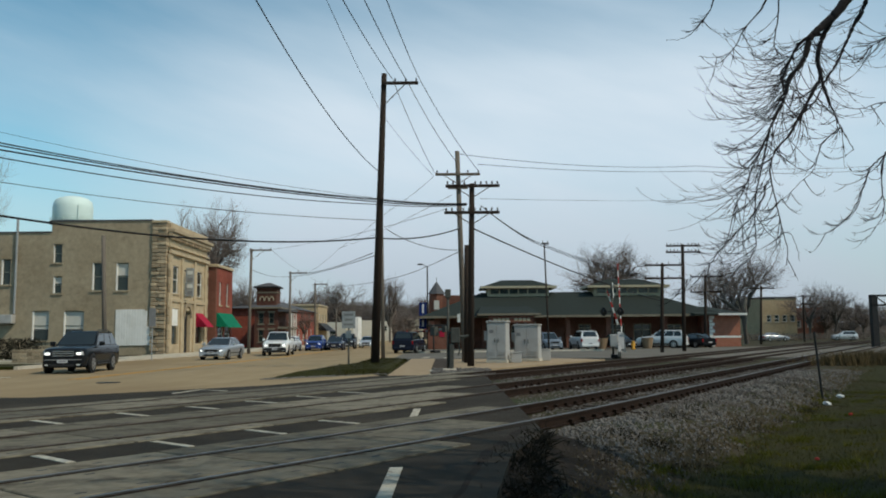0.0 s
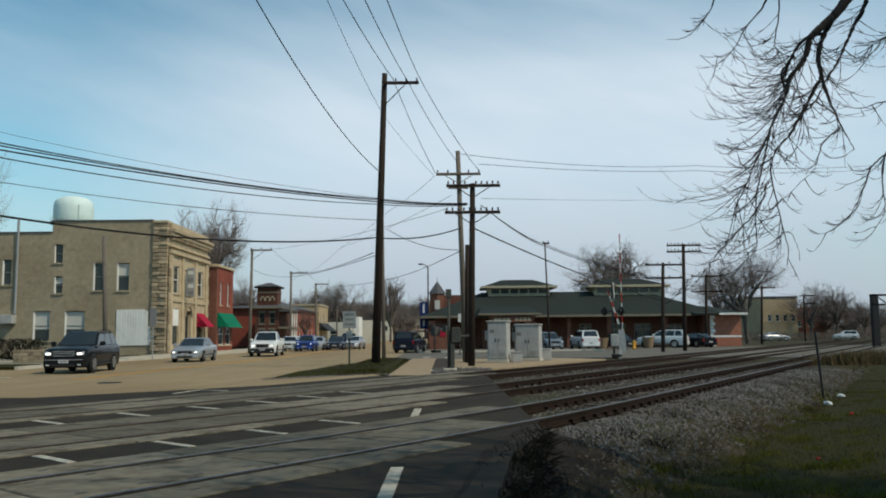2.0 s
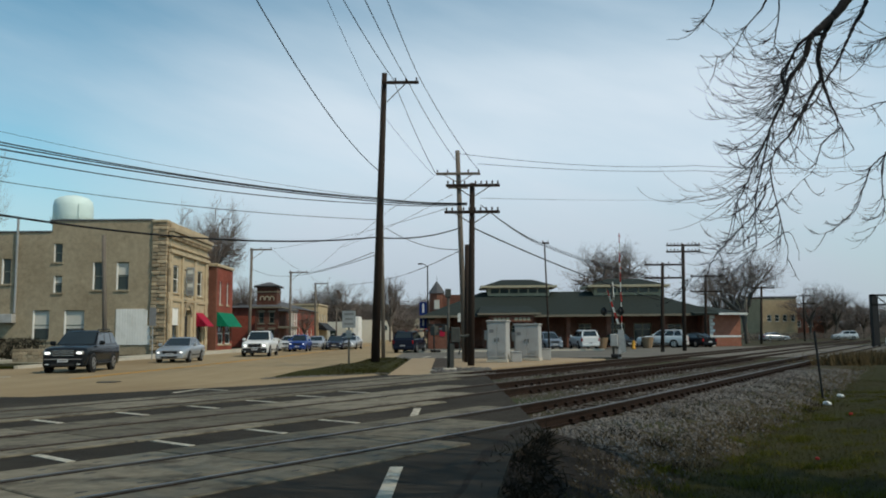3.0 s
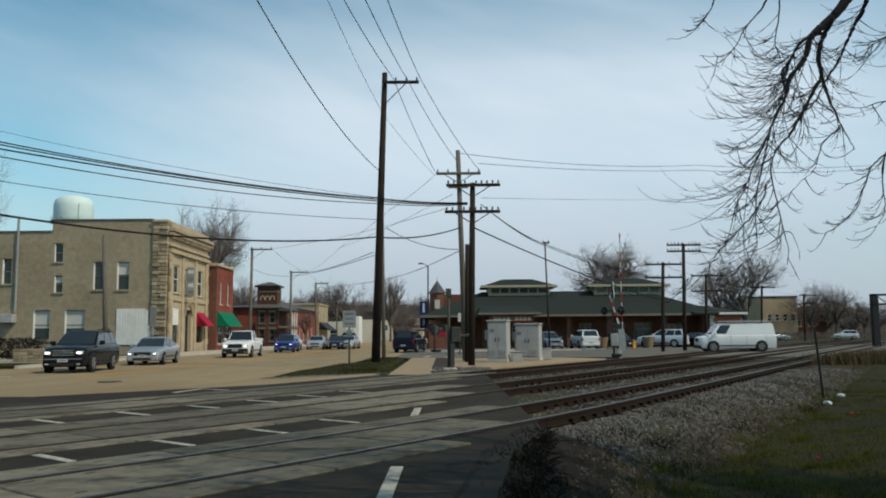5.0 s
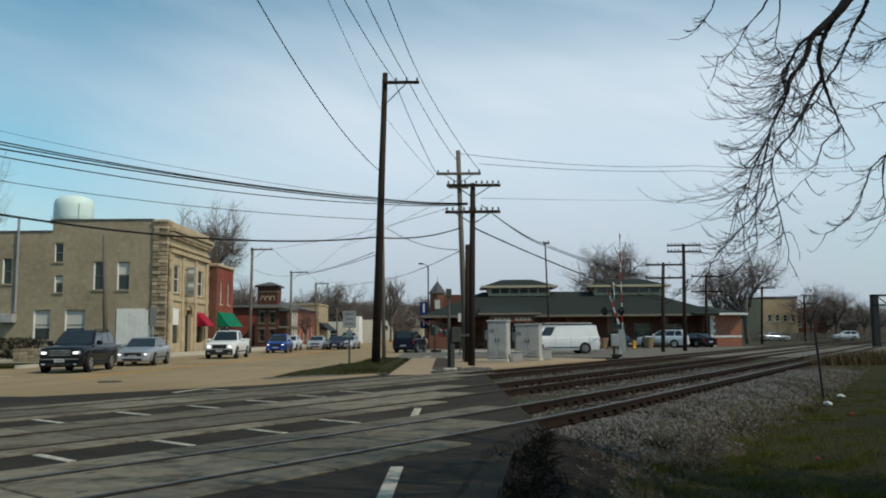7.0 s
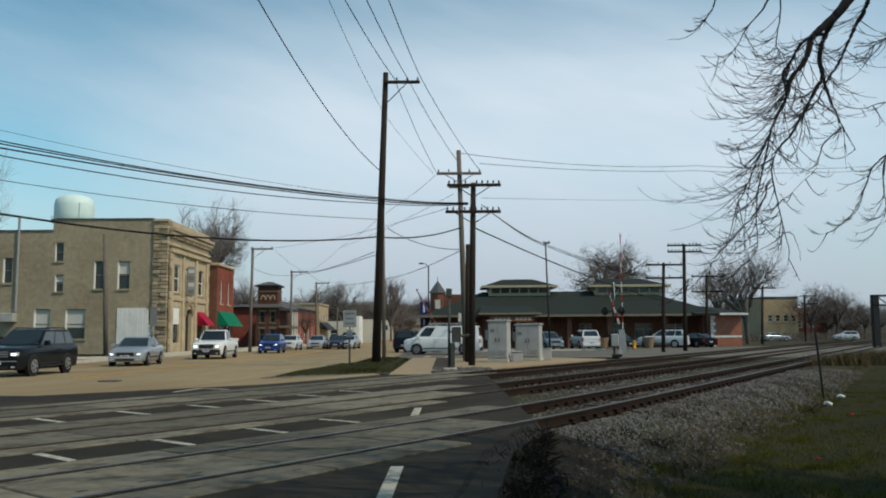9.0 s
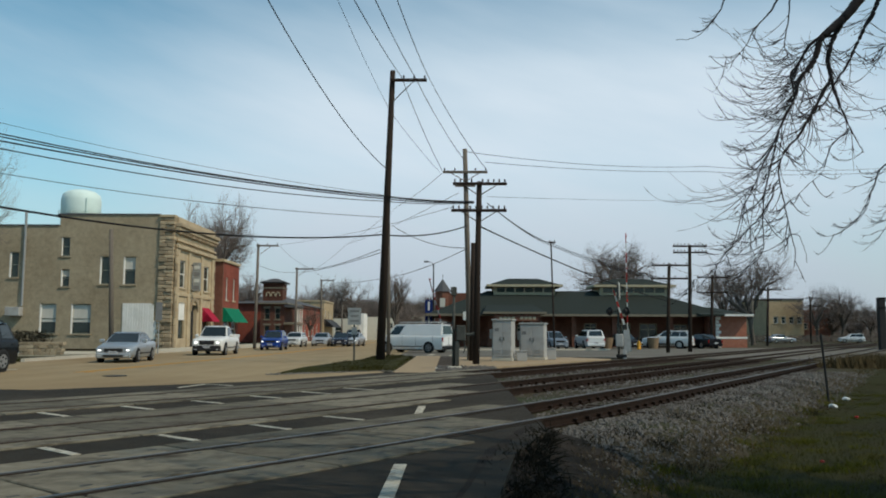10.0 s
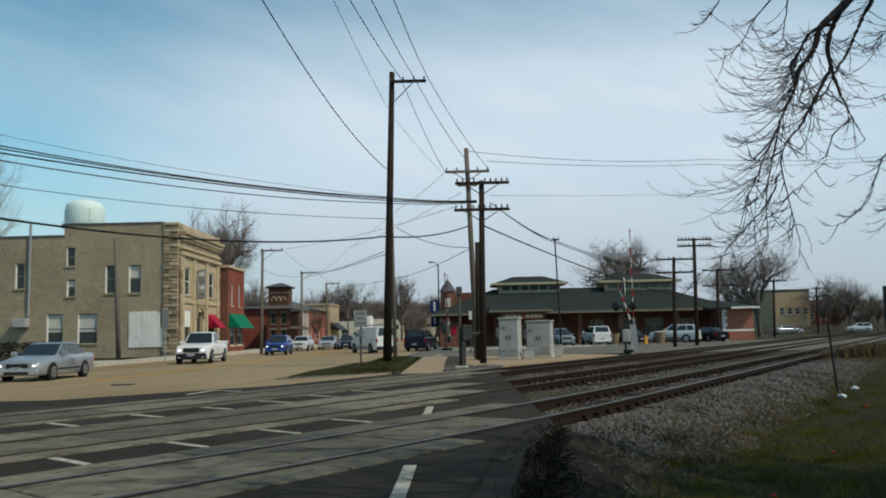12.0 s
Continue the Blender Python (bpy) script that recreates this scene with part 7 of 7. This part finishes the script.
    b14 = limb(L((2.87, 7.0, 2.29), (2.94, 7.0, 2.28), (2.97, 7.0, 2.21), (3.00, 7.0, 2.12), (3.00, 7.0, 2.05)), 0.004, 0.002)
    b15 = limb(L((3.42, 7.0, 3.19), (3.32, 7.0, 3.12), (3.24, 7.0, 3.04), (3.21, 7.0, 2.95), (3.16, 7.0, 2.82), (3.06, 7.0, 2.73), (2.92, 7.0, 2.60), (2.86, 7.0, 2.57)), 0.007, 0.002)
    b16 = limb(L((4.6, 6.9, 4.4), (4.15, 6.9, 4.22), (3.9, 6.9, 4.02), (3.72, 6.9, 3.9), (3.5, 6.9, 3.86)), 0.012, 0.003)
    left = Vector((-0.75, -0.05, -0.55)).normalized()
    down = Vector((-0.2, 0.0, -1)).normalized()
    for run, start, n, ln in ((main, 0.36, 62, 0.62), (b2, 0.2, 40, 0.4), (b3, 0.2, 8, 0.3), (b4, 0.3, 22, 0.62), (b5, 0.2, 26, 0.34), (b6, 0.1, 16, 0.34), (b7, 0.1, 18, 0.4), (b8, 0.45, 6, 0.2), (b9, 0.4, 10, 0.3), (b10, 0.3, 10, 0.3), (b11, 0.35, 8, 0.28), (b12, 0.1, 14, 0.28), (b13, 0.3, 4, 0.2), (b15, 0.15, 10, 0.26), (b16, 0.2, 16, 0.34)):
        for k in range(n):
            i = int((start + (1 - start) * rng.random()) * (len(run) - 1))
            mixd = left.lerp(down, rng.random() ** 1.5)
            if rng.random() < 0.18:
                mixd = Vector((0.5, 0.1, -0.7)).normalized()
            d = (mixd + Vector((rng.gauss(0, 0.2), rng.gauss(0, 0.25), rng.gauss(0, 0.18)))).normalized()
            twig(run[i], d, ln * rng.uniform(0.55, 1.3), rng.uniform(0.0032, 0.005))
    # the rest of the crown, above and beside the view
    for k in range(9):
        a = 2 * math.pi * k / 9 + 0.2
        d = Vector((math.cos(a) * 0.9, math.sin(a) * 0.9 - 0.2, 1.0)).normalized()
        grow(limb_b, rng, top, d, 3.3, 0.16, 1, twig_b, 0.0, 0.55)
    part("upper_crown", limb_b, "nearbark", ob, smooth=True)
    part("crown", twig_b, "nearbark", ob, "fine drooping twigs curling up at the tips")
    return tagged(ob, "dark bare tree with long drooping branches overhead", "tree")


overhead_tree()
# unseen trees added outside the view to cast shade on bank and crossing
for x, y, h, s in ((15.5, 1.5, 15, 41), (24.0, 8.0, 15, 43), (14, -9, 16, 45)):
    bare_tree("shade_tree", "unseen bare tree added beside the railway for shade", x, y, h, s, 0.62, 0.3, 6, 0.22, thick=1.8, z=-0.1, last=6)


# ---- ballast, grass and brush ----
def stones():
    rng = random.Random(9)
    base = bmesh.new()
    bmesh.ops.create_icosphere(base, subdivisions=1, radius=1.0)
    bv = [v.co.copy() for v in base.verts]
    bf = [tuple(v.index for v in f.verts) for f in base.faces]
    base.free()
    verts, faces = [], []

    def stone(x, y, z, s):
        k = len(verts)
        rot = Euler((rng.uniform(0, 6), rng.uniform(0, 6), rng.uniform(0, 6))).to_matrix()
        sc = (rng.uniform(0.6, 1.3) * s, rng.uniform(0.6, 1.2) * s, rng.uniform(0.4, 0.9) * s)
        for v in bv:
            q = rot @ Vector((v.x * sc[0], v.y * sc[1], v.z * sc[2])) * rng.uniform(0.8, 1.1)
            verts.append((x + q.x, y + q.y, z + q.z))
        faces.extend(tuple(a + k for a in f) for f in bf)
    for i in range(23000):
        s = 4.5 + 33 * rng.random() ** 1.9
        n = rng.uniform(-5.4, -2.7) if rng.random() < 0.62 else rng.choice((rng.uniform(-9.1, -7.1), rng.uniform(-13.1, -10.8), rng.uniform(-6.9, -5.6), rng.uniform(-10.6, -9.3)))
        x, y, _ = along(s, n)
        if x < (0.62 if y < 10.5 else 1.55) or y > 46:
            continue
        if n > -3.7 and rng.random() < (n + 3.7) / 0.9:
            continue
        stone(x, y, bed_height(x, y) + 0.005, rng.uniform(0.02, 0.042) * (1.0 if s < 20 else 1.35))
    for i in range(700):
        x, y = rng.uniform(-0.5, 1.9), rng.uniform(29.2, 36.4)
        stone(x, y, 0.03, rng.uniform(0.03, 0.07))
    for i in range(500):
        t = rng.random()
        x, y = -6.1 + t * 4.0 + rng.gauss(0, 0.12), 28.5 + t * 3.0 + rng.gauss(0, 0.18)
        stone(x, y, 0.03, rng.uniform(0.02, 0.05))
    me = bpy.data.meshes.new("ballast")
    me.from_pydata(verts, [], faces)
    me.materials.append(M["ballast"])
    return tagged(new("ballast", me), "grey crushed stone ballast along the tracks", "ballast", kind="stuff")


stones()


def blades(name, label, material, count, place, h0, h1, w, seed, lean=0.35):
    rng = random.Random(seed)
    verts, faces = [], []
    for i in range(count):
        p = place(rng)
        if p is None:
            continue
        x, y, z = p
        a = rng.uniform(0, 6.28)
        h = rng.uniform(h0, h1)
        ox, oy = math.cos(a) * w, math.sin(a) * w
        lx, ly = rng.gauss(0, lean) * h, rng.gauss(0, lean) * h
        k = len(verts)
        verts.extend(((x - ox, y - oy, z), (x + ox, y + oy, z), (x + lx, y + ly, z + h)))
        faces.append((k, k + 1, k + 2))
    me = bpy.data.meshes.new(name)
    me.from_pydata(verts, [], faces)
    me.materials.append(M[material])
    return tagged(new(name, me), label, "grass", kind="stuff")


def bank_place(rng, n0=-3.3, n1=4.5):
    n = n0 + (n1 - n0) * rng.random()
    s = 3.0 + 30 * rng.random() ** 1.9
    x, y, _ = along(s, n)
    if x < 0.9 or y < 2:
        return None
    if n < -2.6 and rng.random() > (n + 3.3) / 0.7:
        return None
    return x, y, bed_height(x, y) - 0.01


def dry_place(rng):
    n = rng.gauss(-3.35, 0.42)
    s = 5.0 + 40 * rng.random() ** 1.4
    x, y, _ = along(s, n)
    if x < 1.2 or y > 46:
        return None
    return x, y, bed_height(x, y) - 0.01


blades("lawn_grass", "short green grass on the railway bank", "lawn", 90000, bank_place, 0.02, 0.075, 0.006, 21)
blades("dry_grass", "dry straw-coloured grass along the ballast", "reed", 9000, dry_place, 0.04, 0.15, 0.006, 22, 0.7)


CLUMPS = [(random.Random(400 + i).uniform(-3.2, 2.6), 4.0 + 24 * random.Random(900 + i).random() ** 1.6) for i in range(260)]


def tuft_place(rng):
    n, s = rng.choice(CLUMPS)
    x, y, _ = along(s + rng.gauss(0, 0.16), n + rng.gauss(0, 0.14))
    return (x, y, bed_height(x, y) - 0.01) if x > 1.2 and y > 2 else None


def weed_place(rng):
    n, s = rng.choice(CLUMPS[:130])
    n = -3.75 + 0.32 * (n + 0.3)
    x, y, _ = along(s + rng.gauss(0, 0.12), n + rng.gauss(0, 0.12))
    return (x, y, bed_height(x, y) - 0.01) if x > 1.0 and y > 2 else None


blades("fresh_grass_tufts", "bright green grass tufts in the turf of the bank", "freshblade", 42000, tuft_place, 0.04, 0.12, 0.005, 26, 0.5)
blades("dead_weeds", "dark dead weeds among the ballast stones", "bramble", 3500, weed_place, 0.05, 0.2, 0.005, 27, 0.9)


def clump_place(rng):
    x, y = rng.choice(((22.5, 43.0), (20.5, 41.0), (24.5, 44.0), (18.5, 38.5)))
    x, y = x + rng.gauss(0, 0.8), y + rng.gauss(0, 0.6)
    return x, y, bed_height(x, y) - 0.02


blades("tall_dry_grass", "tall pale dry grass tuft near the side street", "reed", 3500, clump_place, 0.3, 0.75, 0.02, 23, 0.3)


def island_place(rng):
    t, y = rng.random(), rng.uniform(30.5, 49.5)
    x = -5.2 + 3.1 * t if y < 38 else -4.4 + 2.3 * t
    return x, y, 0.1 if 0.15 < t < 0.85 and 31 < y < 47 else 0.0


blades("island_grass", "short green grass on the island", "lawn", 7000, island_place, 0.08, 0.2, 0.012, 24)


def lawn_bank():
    """The turf of the bank, draped a finger above the soil; its dark colour includes tree shade."""
    rng = random.Random(6)
    b = bmesh.new()
    rows = []
    for i in range(90):
        s = -14 + i * 0.62
        row = []
        for k in range(24):
            n = -3.05 + 0.25 * noise.noise(Vector((s * 0.5, 0, 7))) + k * (0.35 + 0.02 * k)
            x, y = along(max(s, 16), n)[:2] if s >= 16 else (TRACK_DIR * s + TRACK_N * n)[:2]
            row.append(b.verts.new((x, y, bed_height(x, y) + 0.012 - (0.03 if k == 0 else 0))))
        rows.append(row)
    for r0, r1 in zip(rows, rows[1:]):
        for k in range(23):
            if min(r0[k].co.x, r1[k].co.x) > 0.9:
                b.faces.new((r0[k], r0[k + 1], r1[k + 1], r1[k]))
    return structure("lawn_bank", b, "lawn", "short green turf on the railway bank, darkened in colour for tree shade", "grass", True)


lawn_bank()


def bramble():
    """Tangled brush at the broken edge of the deck, near black with the drop's shade."""
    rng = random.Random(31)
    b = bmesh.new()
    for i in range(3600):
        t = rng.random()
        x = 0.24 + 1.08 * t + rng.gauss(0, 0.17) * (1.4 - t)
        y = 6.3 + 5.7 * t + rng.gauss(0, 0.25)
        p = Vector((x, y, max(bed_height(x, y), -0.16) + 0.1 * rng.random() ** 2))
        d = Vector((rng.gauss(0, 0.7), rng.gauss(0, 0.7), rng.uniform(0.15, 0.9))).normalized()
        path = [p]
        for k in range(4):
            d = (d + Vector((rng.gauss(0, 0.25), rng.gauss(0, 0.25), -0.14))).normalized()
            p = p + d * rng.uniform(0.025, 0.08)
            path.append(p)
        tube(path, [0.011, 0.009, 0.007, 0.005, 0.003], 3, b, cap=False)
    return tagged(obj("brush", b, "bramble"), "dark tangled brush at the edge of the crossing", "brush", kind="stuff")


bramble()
# soil sheet over the edge; the shade of the drop is in its near-black colour
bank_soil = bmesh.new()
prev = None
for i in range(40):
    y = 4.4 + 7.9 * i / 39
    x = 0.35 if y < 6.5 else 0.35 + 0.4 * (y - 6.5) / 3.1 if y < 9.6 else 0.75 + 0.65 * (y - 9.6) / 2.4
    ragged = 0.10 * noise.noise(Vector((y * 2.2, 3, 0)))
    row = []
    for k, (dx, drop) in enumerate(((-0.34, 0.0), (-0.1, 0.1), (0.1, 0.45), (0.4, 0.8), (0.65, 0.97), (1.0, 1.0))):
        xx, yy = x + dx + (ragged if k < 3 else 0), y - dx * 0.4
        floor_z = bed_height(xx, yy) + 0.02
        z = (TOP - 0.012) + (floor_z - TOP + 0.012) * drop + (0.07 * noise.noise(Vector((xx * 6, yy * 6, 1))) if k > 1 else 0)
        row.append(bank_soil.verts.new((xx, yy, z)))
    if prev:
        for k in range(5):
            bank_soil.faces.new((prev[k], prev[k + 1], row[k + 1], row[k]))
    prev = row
structure("soil_edge", bank_soil, "soil", "crumbling soil at the crossing edge, darkened for the shaded drop", "soil", True)
for u in ((9.77, 21.58, -0.2), (11.15, 23.8, -0.2)):
    litter(u[0], u[1], bed_height(u[0], u[1]) + 0.04, 0.11)
litter(2.92, 7.99, -0.12, 0.03, "red", "small orange litter in the grass")
litter(4.64, 10.61, -0.12, 0.03, "red", "small orange litter in the grass")
litter(7.8, 16.25, -0.12, 0.04, "red", "small orange litter in the grass")

bare_tree("verge_tree", "bare tree on the verge beside the street", -25.3, 42.5, 13.0, 91, 0.5, 0.16, 5, 0.3, thick=1.2, width=4.2, z=0.1)
parked(make_sedan("distant_car", "small grey car parked beyond the tracks", (0.3, 0.31, 0.33), False), 55.15, 140, 10)
parked(make_hatch("distant_van", "small white car parked beyond the tracks", (0.7, 0.7, 0.69), False), 71.72, 150, 170)
bare_tree("street_tree", "small reddish bare street tree before the red store", -20.9, 126, 5.4, 71, 0.45, 0.12, 5, 0.3, thick=2.0, width=3.2)

# ---- what moves ----
def motions():
    for key, rows in ROUTES.items():
        walk(VEHICLES[key], [(t, pose(x, y, 0, 0, 0, h)) for t, x, y, h in rows])
    for key, rows in ARM_ROWS.items():
        arm, z = GATES[key]
        walk(arm, [(t, pose(0, 0, z, 0, -a, 0)) for t, a in rows])


# raised angle of each gate arm, in degrees above level
ARM_ROWS = {
    "crossing_gate": [(0.0, 49), (0.3, 58), (0.6, 64), (0.9, 70), (1.2, 74), (1.5, 80), (2.0, 85), (2.5, 86), (12.0, 86)],
    "crossing_gate_west": [(0.0, -3), (5.0, -2), (5.5, 1), (6.0, 6), (6.5, 12), (7.0, 19), (7.2, 22), (8.8, 45), (9.0, 48), (9.5, 56), (10.0, 65), (10.5, 75), (11.0, 82), (12.0, 85)],
}


ROUTES = {
    "suv": [(0, -15.99, 37.1, -84.0),
        (6.5, -15.99, 36.97, -84.3),
        (7.0, -15.99, 36.77, -84.6),
        (9.0, -16.38, 32.99, -89.1),
        (9.5, -16.63, 30.94, -89.1),
        (10.0, -16.93, 28.56, -91.6),
        (10.5, -18.3, 23.6, -98.0),
        (11.0, -19.6, 19.4, -99.0),
        (12.0, -22.3, 10.4, -99.0)],
    "sedan": [(0, -14.93, 56.51, -92.4),
        (0.5, -15.11, 55.52, -91.0),
        (1.0, -15.25, 54.4, -89.4),
        (1.5, -15.34, 53.2, -87.7),
        (2.5, -15.54, 50.68, -87.4),
        (3.0, -15.61, 49.75, -87.4),
        (5, -15.9, 45.96, -85.5),
        (5.5, -15.91, 45.43, -85.0),
        (6.5, -15.91, 44.7, -84.2),
        (7, -15.92, 44.5, -84.1),
        (9, -15.93, 43.43, -83.6),
        (9.5, -15.93, 42.63, -83.6),
        (10, -15.95, 41.43, -83.6),
        (10.5, -15.96, 39.63, -83.6),
        (11, -15.98, 37.63, -84.2),
        (11.5, -16.08, 35.37, -87.9),
        (12, -16.33, 33.39, -90.1)],
    "pickup": [(0, -13.17, 66.95, -85.3),
        (1.5, -13.48, 64.84, -85.8),
        (2.5, -13.66, 63.66, -86.3),
        (3, -13.78, 63.0, -86.6),
        (5, -14.36, 59.72, -87.1),
        (5.5, -14.47, 59.13, -87.1),
        (6.5, -14.7, 57.82, -87.1),
        (7, -14.79, 57.29, -87.1),
        (9, -15.13, 55.39, -86.8),
        (9.5, -15.18, 55.13, -86.9),
        (10.5, -15.27, 54.13, -86.5),
        (12, -15.5, 51.14, -86.4)],
    "blue": [(0, -13.35, 87.52, -88.9),
        (1.5, -13.6, 84.56, -88.6),
        (2.5, -13.78, 82.21, -88.6),
        (5.5, -14.34, 75.25, -88.6),
        (6.5, -14.43, 74.12, -88.6),
        (9.5, -14.68, 70.73, -87.8),
        (10.5, -14.72, 70.12, -87.6),
        (12, -14.74, 69.74, -87.6)],
    "far": [(0, -9.46, 104.74, -91.7),
        (0.5, -9.59, 100.27, -93.2),
        (1.0, -9.74, 98.4, -94.8),
        (1.5, -9.96, 95.98, -95.1),
        (2.0, -10.12, 94.26, -95.1),
        (3.0, -10.27, 92.59, -95.1),
        (5.0, -10.39, 91.18, -95.1),
        (12.0, -10.4, 91.13, -95.1)],
    "van": [(0.0, 61.73, 61.3, 179.0),
        (3.2, 34.53, 62.42, 179.0),
        (4.8, 23.13, 62.87, 176.9),
        (5.0, 21.77, 62.94, 176.9),
        (5.5, 18.23, 63.13, 178.4),
        (6.0, 14.91, 63.04, 184.4),
        (6.5, 11.6, 62.78, 184.4),
        (7.0, 8.58, 62.55, 186.5),
        (7.2, 7.54, 62.42, 188.0),
        (8.8, 0.58, 61.52, 174.7),
        (9.0, -0.09, 61.53, 171.2),
        (9.5, -1.31, 61.94, 163.4),
        (10.0, -2.53, 62.34, 152.6),
        (10.5, -3.69, 63.13, 144.0),
        (11.0, -4.87, 64.2, 130.1),
        (11.5, -5.9, 65.9, 128.0),
        (12.0, -6.7, 68.2, 118.0)],
}


motions()
